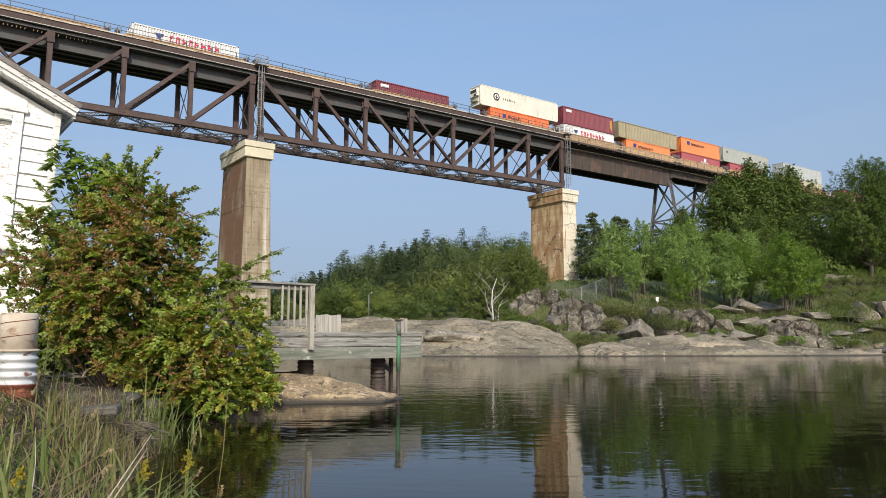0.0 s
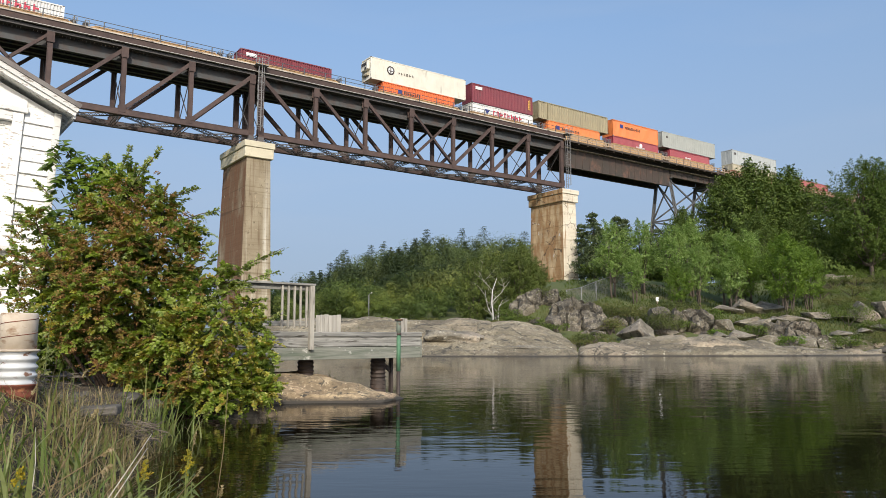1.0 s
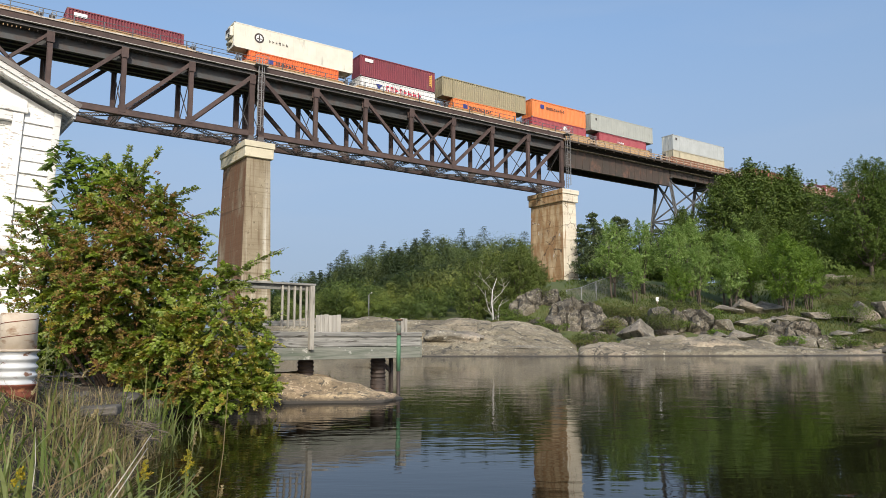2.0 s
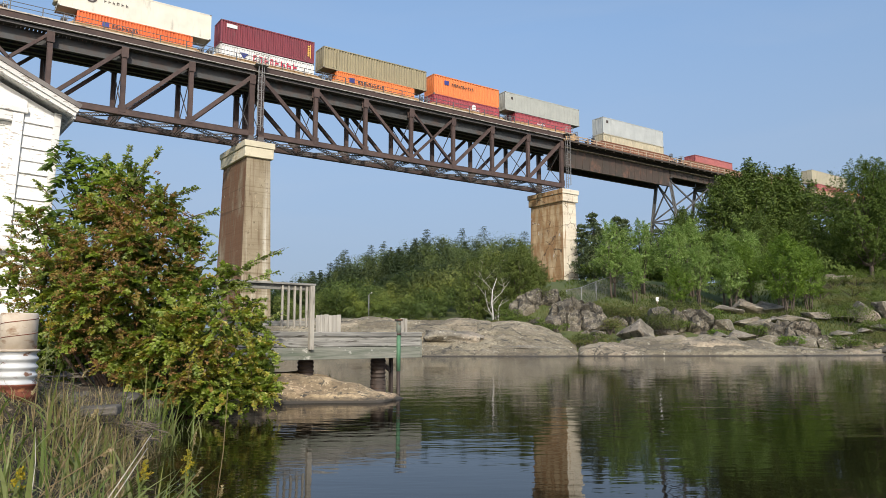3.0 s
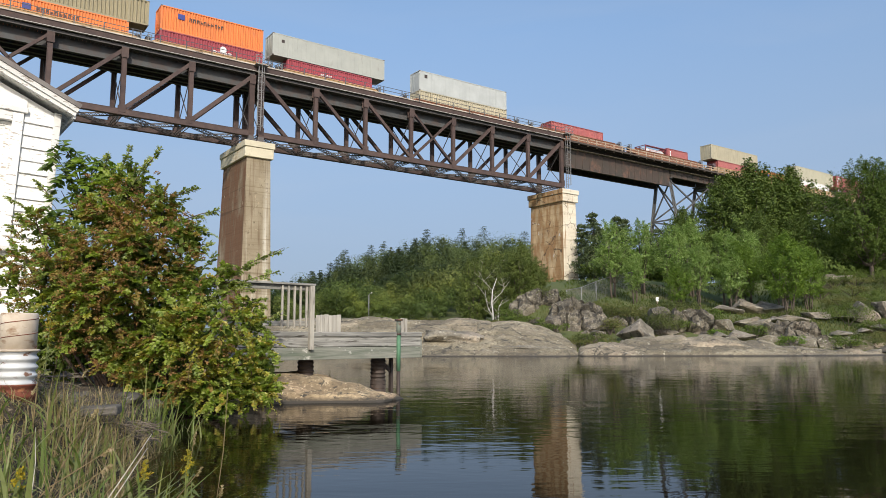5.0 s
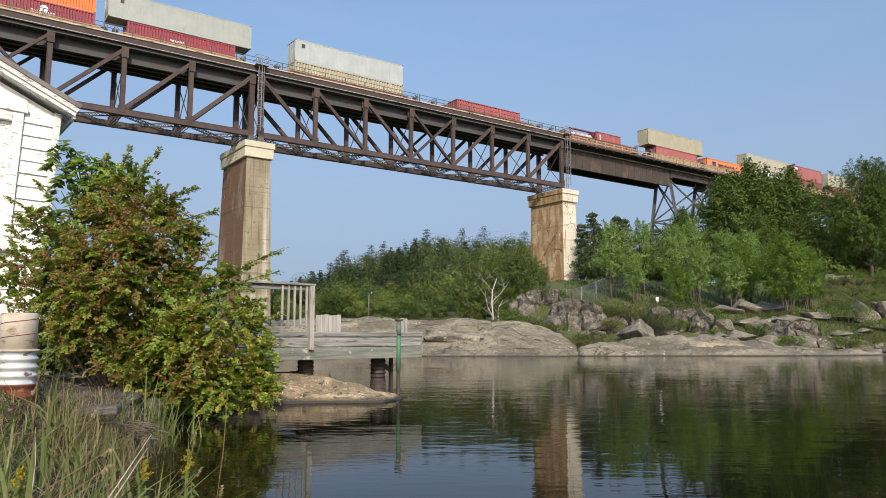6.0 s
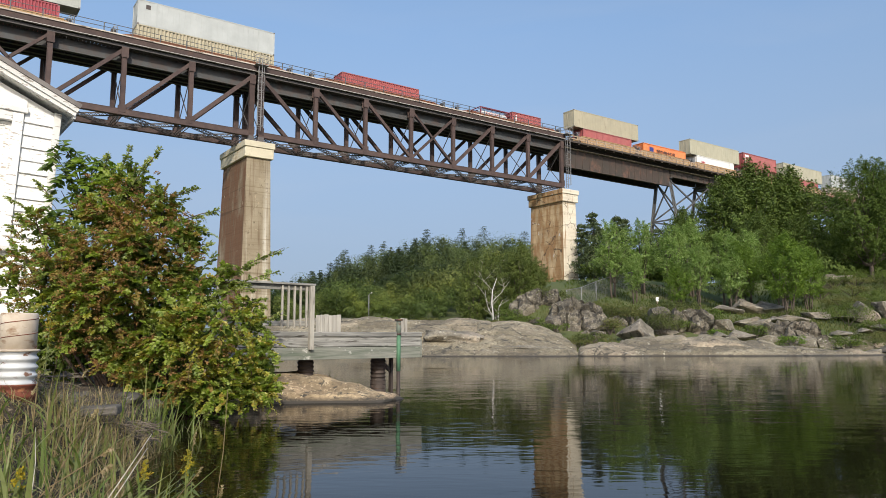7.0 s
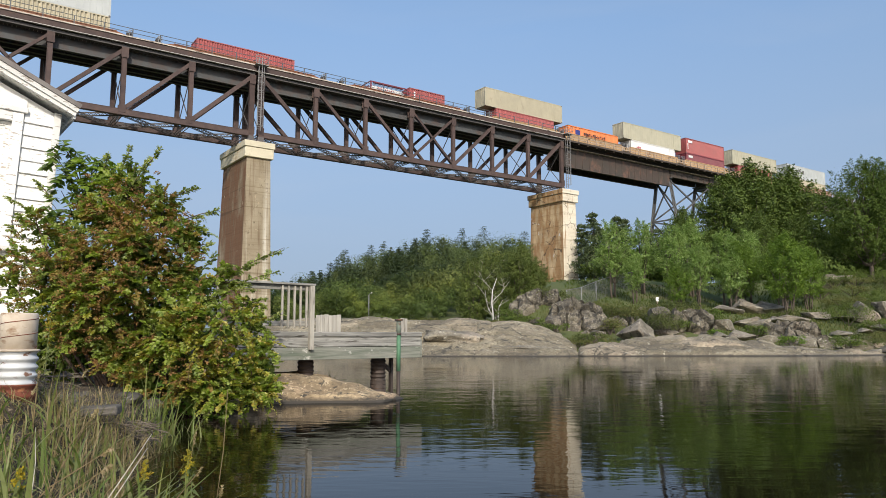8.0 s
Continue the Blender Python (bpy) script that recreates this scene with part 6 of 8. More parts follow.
for i, (x, y, w, h, n, mat, lab) in enumerate((
        (15.2, 57.6, 4.4, 1.5, 46, HEATH, "brownish green heath shrub spreading over the bank"), (18.2, 57.8, 4.6, 1.9, 50, LEAF_JUNIPER, "olive-green shrub spreading over the bank"),
        (16.8, 56.2, 3.2, 1.3, 30, LEAF_JUNIPER, "olive-green shrub spreading over the bank"), (17.6, 55.0, 2.0, 1.3, 18, LEAF_SHRUB, "green shrub hanging over the rocks"),
        (9.2, 60.5, 3.0, 1.2, 26, LEAF_JUNIPER, "olive-green shrub at the foot of the pier"), (12.6, 60.5, 4.0, 1.3, 34, HEATH, "brownish green heath shrub spreading over the bank"),
        (6.0, 54.6, 3.6, 0.9, 26, LEAF_SHRUB, "low green shrub along the ledge"), (2.5, 55.4, 3.2, 0.8, 22, LEAF_JUNIPER, "low olive shrub along the ledge"), (-1.5, 56.6, 3.0, 0.9, 22, HEATH, "dry brown-green shrub on the ledge"),
        (-5.0, 58.5, 3.0, 0.9, 20, LEAF_SHRUB, "low green shrub along the ledge"), (-0.5, 53.4, 2.6, 0.5, 16, HEATH, "dry brown-green tufts on the ledge's crest"), (4.2, 53.2, 2.8, 0.7, 20, HEATH, "dry brown-green tufts on the ledge's crest"), (-6.5, 54.0, 3.0, 0.5, 18, HEATH, "dry brown-green tufts on the ledge's crest"), (6.4, 52.4, 1.8, 0.6, 14, LEAF_JUNIPER, "low olive shrub along the ledge"), (13.6, 50.2, 2.0, 0.7, 14, LEAF_SHRUB, "low green shrub between the slabs"), (10.0, 49.8, 2.2, 0.7, 14, LEAF_JUNIPER, "low olive shrub between the slabs"),
        (20.8, 57.6, 2.4, 1.2, 18, LEAF_SHRUB, "green shrub among boulders"), (25.8, 55.2, 2.6, 1.2, 20, HEATH, "dry brown-green shrub among boulders"), (28.0, 50.8, 2.4, 1.3, 22, LEAF_SHRUB, "green shrub among boulders"),
        (29.8, 52.4, 3.0, 1.2, 24, LEAF_JUNIPER, "olive shrub among boulders"), (33.4, 60.0, 3.4, 2.1, 34, LEAF_SHRUB, "tall green shrub at the lawn's edge"), (35.0, 58.4, 3.6, 1.3, 30, LEAF_SHRUB, "green shrub at the lawn's edge"),
        (32.4, 52.6, 3.4, 1.2, 26, HEATH, "dry brown-green shrub near the water"), (24.0, 50.6, 2.0, 0.9, 14, LEAF_MID, "light green shrub between the rocks"), (40.0, 66.8, 4.0, 1.5, 32, LEAF_JUNIPER, "olive shrub behind the outcrop"),
        (34.0, 49.8, 3.0, 1.0, 22, HEATH, "dry brown-green shrub near the water"), (43.5, 70.0, 5.0, 1.4, 34, LEAF_SHRUB, "green shrub on the upper slope"), (28.6, 61.4, 2.2, 1.2, 16, LEAF_JUNIPER, "olive shrub under the young trees"),
        (38.0, 54.0, 5.0, 1.6, 34, LEAF_JUNIPER, "olive shrub near the water"), (8.0, 53.6, 2.6, 1.0, 20, LEAF_SHRUB, "low green shrub along the ledge"), (9.2, 48.4, 1.8, 0.6, 12, HEATH, "dry brown-green shrub between the slabs"), (10.3, 50.8, 2.4, 0.9, 18, LEAF_JUNIPER, "low olive shrub between the slabs"), (8.2, 59.4, 2.6, 1.3, 22, LEAF_JUNIPER, "olive shrub on top of the crag"), (12.4, 54.2, 1.5, 1.5, 18, HEATH, "dry brown-green shrub beside the crag"), (16.2, 53.6, 2.2, 2.2, 34, LEAF_JUNIPER, "olive-green shrub hanging over the rocks"), (22.6, 53.0, 1.6, 1.4, 18, LEAF_SHRUB, "green shrub among boulders"), (19.9, 53.2, 0.9, 0.9, 10, LEAF_MID, "light green shrub between the rocks"), (5.2, 56.6, 2.2, 1.2, 20, LEAF_SHRUB, "green shrub beside the crag"), (10.2, 56.2, 1.8, 0.9, 14, LEAF_SHRUB, "green shrub in a cleft of the crag"), (5.6, 60.2, 2.6, 1.2, 22, LEAF_SHRUB, "green shrub beside the crag"), (13.8, 58.6, 3.0, 1.2, 24, LEAF_JUNIPER, "olive shrub beside the crag"), (48.0, 79.0, 6.0, 1.8, 40, LEAF_SHRUB, "green shrub on the upper slope"), (37.4, 58.2, 3.4, 1.4, 30, LEAF_SHRUB, "green shrub on the lower slope"), (40.5, 60.0, 3.6, 1.3, 30, HEATH, "dry brown-green shrub on the lower slope"), (42.6, 62.4, 4.0, 1.6, 34, LEAF_JUNIPER, "olive shrub on the lower slope"), (38.0, 66.6, 3.4, 1.3, 28, LEAF_JUNIPER, "olive shrub on the lower slope"), (39.0, 70.5, 4.0, 1.4, 32, HEATH, "dry brown-green shrub on the upper slope"), (43.6, 72.0, 4.4, 1.6, 36, LEAF_SHRUB, "green shrub on the upper slope"), (36.6, 54.6, 3.0, 1.2, 24, LEAF_SHRUB, "green shrub near the water"), (33.6, 55.6, 2.4, 0.9, 18, HEATH, "dry brown-green shrub near the water"), (43.2, 75.6, 3.6, 1.0, 30, HEATH, "dry brown-green shrub on the upper slope"), (46.4, 76.0, 3.8, 1.1, 32, LEAF_JUNIPER, "olive shrub on the upper slope"), (40.6, 75.2, 3.4, 1.2, 28, LEAF_JUNIPER, "olive shrub on the upper slope"), (49.0, 77.0, 4.2, 1.3, 34, HEATH, "dry brown-green shrub on the upper slope"), (38.0, 73.0, 3.6, 1.3, 30, LEAF_SHRUB, "green shrub on the upper slope"), (41.5, 73.5, 4.0, 1.2, 30, HEATH, "dry brown-green shrub on the upper slope"), (46.5, 74.0, 5.0, 1.5, 36, LEAF_JUNIPER, "olive shrub on the upper slope"), (52.0, 83.0, 6.0, 2.4, 50, LEAF_JUNIPER, "olive shrub under the tall trees"), (57.0, 84.0, 6.0, 2.6, 50, LEAF_JUNIPER, "olive shrub under the tall trees"), (47.0, 84.5, 5.0, 2.0, 40, LEAF_SHRUB, "green shrub under the tall trees"))):
    shrub_thing("shrub", lab, x, y, w, h, n, mat, 60 + i)


def blades(x0, x1, y0, y1, n, size, wide, seed, keep=None, lean=0.3):
    """Upright grass blades scattered over a stretch of ground."""
    rng = np.random.default_rng(seed)
    out = np.empty((n, 4, 3))
    k = 0
    while k < n:
        x, y = rng.uniform(x0, x1), rng.uniform(y0, y1)
        if keep and not keep(x, y):
            continue
        z = height(x, y)
        a, l = rng.uniform(0, 2 * math.pi), size * rng.uniform(0.5, 1.3)
        w = wide * rng.uniform(0.6, 1.3) / 2
        dx, dy = math.cos(a) * w, math.sin(a) * w
        lx, ly = rng.normal(0, lean) * l, rng.normal(0, lean) * l
        out[k] = ((x - dx, y - dy, z - 0.02), (x + dx, y + dy, z - 0.02), (x + lx + dx * 0.4, y + ly + dy * 0.4, z + l), (x + lx - dx * 0.4, y + ly - dy * 0.4, z + l))
        k += 1
    return out


patchy = lambda x, y: (y > shore_y(x) + 2.5 or 8.6 < x < 10.6 and y > shore_y(x) + 1.2) and noise.noise((x * 0.28, y * 0.28, 3)) > -0.05
tagged(new("dry_grass", quads_mesh("dry_grass", blades(-14, 46, 46.5, 66, 24000, 0.24, 0.035, 5, patchy, 0.5), HEATH)), "dry brown-green grass tufts among the shore rocks", "grass", kind="stuff")
LAWN = leaf_material("lawn_grass", [(0.055, 0.088, 0.018), (0.082, 0.112, 0.025), (0.105, 0.118, 0.034)], 0.6, 0.3)
lawnish = lambda x, y: noise.noise((x * 0.15, y * 0.15, 8)) > -0.3
tagged(new("lawn_grass", quads_mesh("lawn_grass", blades(13, 60, 56, 86, 16000, 0.20, 0.10, 6, lawnish), LAWN)), "short green lawn grass on the slope", "grass", kind="stuff")

# ---- the wooded hill ----
def woods(name, label, mat, places, seed, needle=False, leaf=0.29, lobes=13):
    """Many crowns in one mesh: lobed rounded crowns of leaf shells, or tiers of flat boughs round a straight stem."""
    rng = np.random.default_rng(seed)
    cs, fs, sz = [], [], []
    for x, y, h, r in places:
        z = height(x, y)
        if needle:
            tiers = int(h * 3.0)
            for i in range(tiers):
                f = min(1.0, 0.12 + 0.88 * i / tiers + rng.normal(0, 0.012))
                reach = r * (1.06 - f) ** 0.65 * rng.uniform(0.6, 1.2)
                for a in rng.uniform(0, 2 * math.pi, 6):
                    n = 9
                    u = np.sqrt(rng.random(n))
                    p = np.stack([u * reach * math.cos(a), u * reach * math.sin(a), -0.16 * reach * u], 1) + rng.normal(0, 0.07 + 0.20 * (1 - f), (n, 3))
                    cs.append(p + np.array([x, y, z + h * f])), fs.append(np.tile([0.3 * math.cos(a), 0.3 * math.sin(a), 0.9], (n, 1)))
                    sz.append(leaf * (1.0 - 0.45 * f) * np.ones(n))
            f = rng.random(90) ** 0.8
            e = unit(rng.normal(0, 1, (90, 3)))
            cs.append(np.array([x, y, z]) + np.stack([e[:, 0] * r * 0.45 * (1.02 - f), e[:, 1] * r * 0.45 * (1.02 - f), h * (0.15 + 0.85 * f)], 1)), fs.append(e), sz.append(0.30 + 0.55 * (1 - f))
        else:
            for i in range(lobes):
                d = unit(rng.normal(0, 1, (1, 3)))[0]
                d[2] = abs(d[2]) * 1.1 - 0.35 if i % 3 else -abs(d[2]) * 0.95
                c = np.array([x, y, z + h * 0.54]) + d * np.array([r, r, h * 0.44]) * rng.uniform(0.45, 0.80)
                lr = r * rng.uniform(0.34, 0.58)
                n = int((110 if leaf < 0.2 else 84 if leaf < 0.3 else 30) * (lr / (0.42 * r)) ** 1.6)
                e = unit(rng.normal(0, 1, (n, 3)) + d * 0.5 + np.array([0, -0.25, 0.35]))
                cs.append(c + e * (lr * rng.uniform(0.92, 1.02, n))[:, None] * np.array([1, 1, 0.8])), fs.append(e)
                sz.append(leaf * np.ones(n))
                e = unit(rng.normal(0, 1, (14, 3)) + d * 0.3)
                cs.append(c + e * lr * 0.62 * np.array([1, 1, 0.8])), fs.append(e), sz.append(np.full(14, min(0.75, lr * 0.42)))
            # Oversized inner leaves, added to keep light from passing through the crown.
            n = 120
            e = unit(rng.normal(0, 1, (n, 3)))
            cs.append(np.array([x, y, z + h * 0.52]) + e * (0.66 * np.cbrt(rng.random(n)))[:, None] * np.array([r, r, h * 0.42])), fs.append(e), sz.append(np.full(n, r * 0.17))
    return tagged(new(name, quads_mesh(name, leaves(np.concatenate(cs), np.concatenate(fs), np.concatenate(sz), rng, 0.50 if needle else 0.42, 0.15, 0.38 if needle else 0.24), mat)), label, "woods", kind="stuff")


# The hill rises in ranks; each gives its distance and the slopes of sight from the camera that its crowns are fitted
# to, from the river's bend to the pier.
RANKS = ((92, 118, 74, [(-0.24, 0.069), (-0.15, 0.066), (-0.10, 0.060), (-0.06, 0.052), (0.0, 0.055), (0.16, 0.06)], 0.34),
         (121, 142, 72, [(-0.24, 0.066), (-0.17, 0.075), (-0.11, 0.084), (-0.06, 0.095), (-0.03, 0.106), (0.02, 0.112), (0.16, 0.115)], 0.36),
         (150, 172, 62, [(-0.24, 0.070), (-0.17, 0.086), (-0.12, 0.104), (-0.07, 0.114), (-0.03, 0.126), (0.03, 0.128), (0.16, 0.128)], 0.36),
         (182, 198, 52, [(-0.24, 0.074), (-0.17, 0.088), (-0.145, 0.108), (-0.11, 0.114), (-0.07, 0.122), (-0.03, 0.135), (0.03, 0.135), (0.16, 0.135)], 0.36),
         (208, 226, 50, [(-0.24, 0.074), (-0.17, 0.090), (-0.143, 0.117), (-0.11, 0.121), (-0.065, 0.129), (-0.026, 0.143), (0.01, 0.147), (0.06, 0.158), (0.16, 0.156)], 0.38))
rng0 = random.Random(8)
kinds = {"hill_woods": [], "hill_light_woods": [], "hill_dark_woods": [], "hill_conifers": [], "hill_foot_woods": []}
for k, (near_y, far_y, count, tops, spread) in enumerate(RANKS):
    for i in range(count):
        u = -0.24 + 0.40 * (i + rng0.random()) / count
        y = rng0.uniform(near_y, far_y)
        x = u * y
        if x > 9 and y < 120 or k == 0 and u > -0.02 and rng0.random() < 0.7:
            continue
        top = 1.15 + (lerp_table(u, tops) * 1.02 + ((0.026 if u > -0.17 else 0.008) - 0.062 * rng0.random() if k == 0 else -0.018 * rng0.random() ** 1.2)) * y
        fir = k > 0 and (rng0.random() < (0.62 if u < -0.02 else 0.16) * (1.0 if k > 1 else 0.35))
        h = min(17.0, max(3.2, top - height(x, y))) * 1.10
        r = h * (0.34 if fir else spread * rng0.uniform(0.85, 1.25))
        pick = rng0.random()
        kinds["hill_conifers" if fir else "hill_foot_woods" if k == 0 else "hill_light_woods" if pick < (0.55 if k == 1 else 0.34) else "hill_dark_woods" if pick < (0.66 if k == 1 else 0.56) else "hill_woods"].append((x, y, h, r))
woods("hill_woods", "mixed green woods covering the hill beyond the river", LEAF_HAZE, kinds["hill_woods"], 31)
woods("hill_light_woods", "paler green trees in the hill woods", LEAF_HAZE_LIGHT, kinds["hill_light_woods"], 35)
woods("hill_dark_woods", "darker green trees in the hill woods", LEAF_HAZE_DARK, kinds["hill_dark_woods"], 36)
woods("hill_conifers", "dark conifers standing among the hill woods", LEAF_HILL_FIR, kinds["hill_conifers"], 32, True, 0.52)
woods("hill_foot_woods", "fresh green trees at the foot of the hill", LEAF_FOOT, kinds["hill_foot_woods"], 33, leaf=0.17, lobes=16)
far = [(rng0.uniform(19, 64), rng0.uniform(87, 93), rng0.uniform(3.0, 5.0), rng0.uniform(1.8, 2.6)) for i in range(110)]
for i in range(70):
    far.append((rng0.uniform(22, 84), rng0.uniform(90, 112), rng0.uniform(3.0, 5.5), rng0.uniform(1.8, 2.8)))
for i in range(95):
    far.append((rng0.uniform(40, 190), rng0.uniform(112, 230), rng0.uniform(9, 14), rng0.uniform(4.5, 6.2)))
woods("plateau_woods", "dark green woods on the plateau behind the bridge", LEAF_DARK, far, 34, leaf=0.46, lobes=12)
# ---- small things on the far bank ----
M_SIGN = surface("white_sign_paint", (0.80, 0.80, 0.78), (0.72, 0.72, 0.70), 4, 0.5)


def chain_fence(pts):
    """Posts, top rail and wire netting along points of the ground."""
    f = thing("chain_link_fence", "grey steel chain-link fence by the bridge pier", "fence")
    tops = []
    for x, y in pts:
        z = height(x, y)
        part("fence_post", Build().tube([(x, y, z - 0.2), (x, y, z + 2.0)], 0.05, 7), M_GALV, f)
        tops.append(Vector((x, y, z + 1.95)))
    for a, b in zip(tops, tops[1:]):
        part("top_rail", Build().tube([a, b], 0.03, 6), M_GALV, f)
        w = Build()
        n = int((b - a).length / 0.2)
        for i in range(-9, n):
            for flip in (0, 1):
                t0, t1 = i / n, (i + 9) / n
                za, zb = (0.0, -1.85) if flip else (-1.85, 0.0)
                u0, u1 = max(0, t0), min(1, t1)
                g = lambda t: za + (zb - za) * (t - t0) / (t1 - t0)
                w.beam(a.lerp(b, u0) + Vector((0, 0, g(u0))), a.lerp(b, u1) + Vector((0, 0, g(u1))), 0.009, 0.009)
        tagged(part("wire_netting", w, M_GALV, f), kind="stuff")


chain_fence([(10.9, 64.0), (12.9, 67.5), (14.9, 70.5), (17.2, 73.0), (19.6, 75.0)])


def notice(x, y):
    s = thing("notice_board", "small white notice board on a post", "sign", at(x, y))
    part("post", Build().box(-0.04, 0.04, -0.03, 0.03, -0.2, 1.1), M_WOODRAIL, s)
    part("board", Build().cbox(-0.12, 0.12, -0.06, -0.03, 0.95, 1.29, 0.01), M_SIGN, s, "blank white board")


notice(18.0, 61.0)


def street_lamp(x, y, h, reach, label):
    s = thing("street_lamp", label, "street lamp", at(x, y), "street lamps")
    part("pole", Build().tube([(0, 0, -0.3), (0, 0, h * 0.7), (0, 0, h)], [0.09, 0.075, 0.06], 8), M_GALV, s)
    part("arm", Build().tube([(0, 0, h * 0.94), (reach * 0.4, 0, h * 1.03), (reach, 0, h * 1.06)], 0.045, 6), M_GALV, s)
    part("lamp_head", Build().cbox(min(reach, reach * 1.35), max(reach, reach * 1.35), -0.12, 0.12, h * 1.06 - 0.08, h * 1.06 + 0.07, 0.03), M_SIGN, s, "pale lamp head")


street_lamp(9.6, 96.0, 4.7, -1.3, "grey street lamp with a curved arm beside trees")
street_lamp(-9.4, 92.0, 3.9, 0.3, "slender pale lamp mast at the foot of the hill")

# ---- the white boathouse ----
def scale_from_eye(k):
    """The boathouse and the bush are laid out small; scaled about the camera's eye, they stand farther along the shore
    but fill the same part of the view.
    """
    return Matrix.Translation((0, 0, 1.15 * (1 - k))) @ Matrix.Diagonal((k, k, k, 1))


M_SIDING = surface("peeling_white_siding", (0.85, 0.84, 0.81), (0.79, 0.78, 0.75), 2.0, 0.75, 0, (0.44, 0.41, 0.36), (0.63, 0.67), 11, (1, 1, 4), 0.4, 0.004, 14, vary=0.04)
M_TRIM = surface("flaking_white_trim", (0.78, 0.77, 0.73), (0.70, 0.69, 0.65), 3.0, 0.75, 0, (0.38, 0.34, 0.29), (0.58, 0.62), 17.0, (0.5, 1, 2.0), 0.6, 0.006, 18)
M_ROOF = surface("weathered_roof_boards", (0.24, 0.22, 0.20), (0.15, 0.13, 0.12), 4, 0.9)
HOUSE = scale_from_eye(1.45) @ Matrix.Translation((-5.06, 9.0, 0.55)) @ Matrix.Rotation(radians(38), 4, "Z") @ Matrix.Rotation(radians(2.0), 4, "Y")
house = thing("boathouse", "white clapboard boathouse with peeling paint and gable roof", "house", HOUSE)
HW, EAVE, PITCH = 4.6, 3.45, 0.43
WX0, WX1, WZ0, WZ1 = -1.45, -0.50, 1.75, 3.28   # window opening
# Gable wall core, in four pieces round the window.
wall = Build()
for x0, x1, z0, z1 in ((-HW, WX0, 0, EAVE), (WX1, 0, 0, EAVE), (WX0, WX1, 0, WZ0), (WX0, WX1, WZ1, EAVE)):
    wall.box(x0, x1, 0.03, 0.15, z0, z1)
r = EAVE + PITCH * HW / 2
wall.add([(-HW, 0.03, EAVE), (0, 0.03, EAVE), (-HW / 2, 0.03, r), (-HW, 0.15, EAVE), (0, 0.15, EAVE), (-HW / 2, 0.15, r)], [(0, 1, 2), (5, 4, 3), (0, 2, 5, 3), (1, 4, 5, 2)])
wall.box(-0.15, 0, 0.15, 6.0, 0, EAVE).box(-HW, -HW + 0.15, 0.15, 6.0, 0, EAVE).box(-HW + 0.15, -0.15, 5.85, 6.0, 0, EAVE)
part("wall", wall, M_SIDING, house)
z, rnd = 0.04, random.Random(3)
while z < r - 0.1:
    half = HW / 2 if z + 0.16 < EAVE else max(0.05, HW / 2 - (z + 0.16 - EAVE) / PITCH)
    x0, x1 = -HW / 2 - half, -HW / 2 + half
    x1 = min(x1, -0.045)
    cuts = [(x0, x1)] if z > WZ1 + 0.10 or z + 0.16 < WZ0 - 0.10 else [(x0, WX0 - 0.13), (WX1 + 0.13, x1)]
    for a, c in cuts:
        if c - a > 0.06:
            b = Build().add([(a, -0.004, z), (c, -0.004, z), (c, 0.022, z + 0.163), (a, 0.022, z + 0.163), (a, 0.03, z), (c, 0.03, z), (c, 0.03, z + 0.163), (a, 0.03, z + 0.163)],
                            [(0, 1, 2, 3), (0, 4, 5, 1), (1, 5, 6, 2), (3, 7, 4, 0), (2, 6, 7, 3)])
            part("siding_board", b, M_SIDING, house).location = (0, rnd.uniform(-0.003, 0.003), 0)
    z += 0.162
for z in [0.04 + 0.162 * i for i in range(int((EAVE - 0.1) / 0.162))]:
    b = Build().add([(0.019, 0.02, z), (0.019, 6.0, z), (0.008, 6.0, z + 0.163), (0.008, 0.02, z + 0.163), (0, 0.02, z), (0, 6, z)], [(0, 1, 2, 3), (0, 4, 5, 1)])
    part("siding_board", b, M_SIDING, house)
part("corner_board", Build().cbox(-0.045, 0.04, -0.012, 0.02, 0.0, EAVE + 0.02, 0.006), M_TRIM, house)
for x in (WX0 - 0.12, WX1):
    part("window_casing", Build().cbox(x, x + 0.12, -0.03, 0.03, WZ0 - 0.05, WZ1 + 0.1, 0.006), M_TRIM, house)
part("window_head", Build().cbox(WX0 - 0.16, WX1 + 0.16, -0.05, 0.03, WZ1 + 0.102, WZ1 + 0.17, 0.008).cbox(WX0, WX1, -0.03, 0.03, WZ1 - 0.02, WZ1 + 0.10, 0.006), M_TRIM, house)
part("window_sill", Build().cbox(WX0 - 0.16, WX1 + 0.16, -0.07, 0.03, WZ0 - 0.12, WZ0 - 0.052, 0.008), M_TRIM, house)
win = part("window", Build().box(WX0, WX0 + 0.06, 0.05, 0.09, WZ0, WZ1).box(WX1 - 0.06, WX1, 0.05, 0.09, WZ0, WZ1).box(WX0 + 0.06, WX1 - 0.06, 0.05, 0.09, WZ0, WZ0 + 0.07).box(WX0 + 0.06, WX1 - 0.06, 0.05, 0.09, WZ1 - 0.08, WZ1 - 0.02).box(WX0 + 0.06, WX1 - 0.06, 0.05, 0.09, (WZ0 + WZ1) / 2 - 0.03, (WZ0 + WZ1) / 2 + 0.03), M_TRIM, house)
for a, c in ((WZ0 + 0.07, (WZ0 + WZ1) / 2 - 0.03), ((WZ0 + WZ1) / 2 + 0.03, WZ1 - 0.08)):
    part("panel", Build().box(WX0 + 0.06, WX1 - 0.06, 0.065, 0.073, a, c), M_SIDING, win, "white panel filling the window opening")
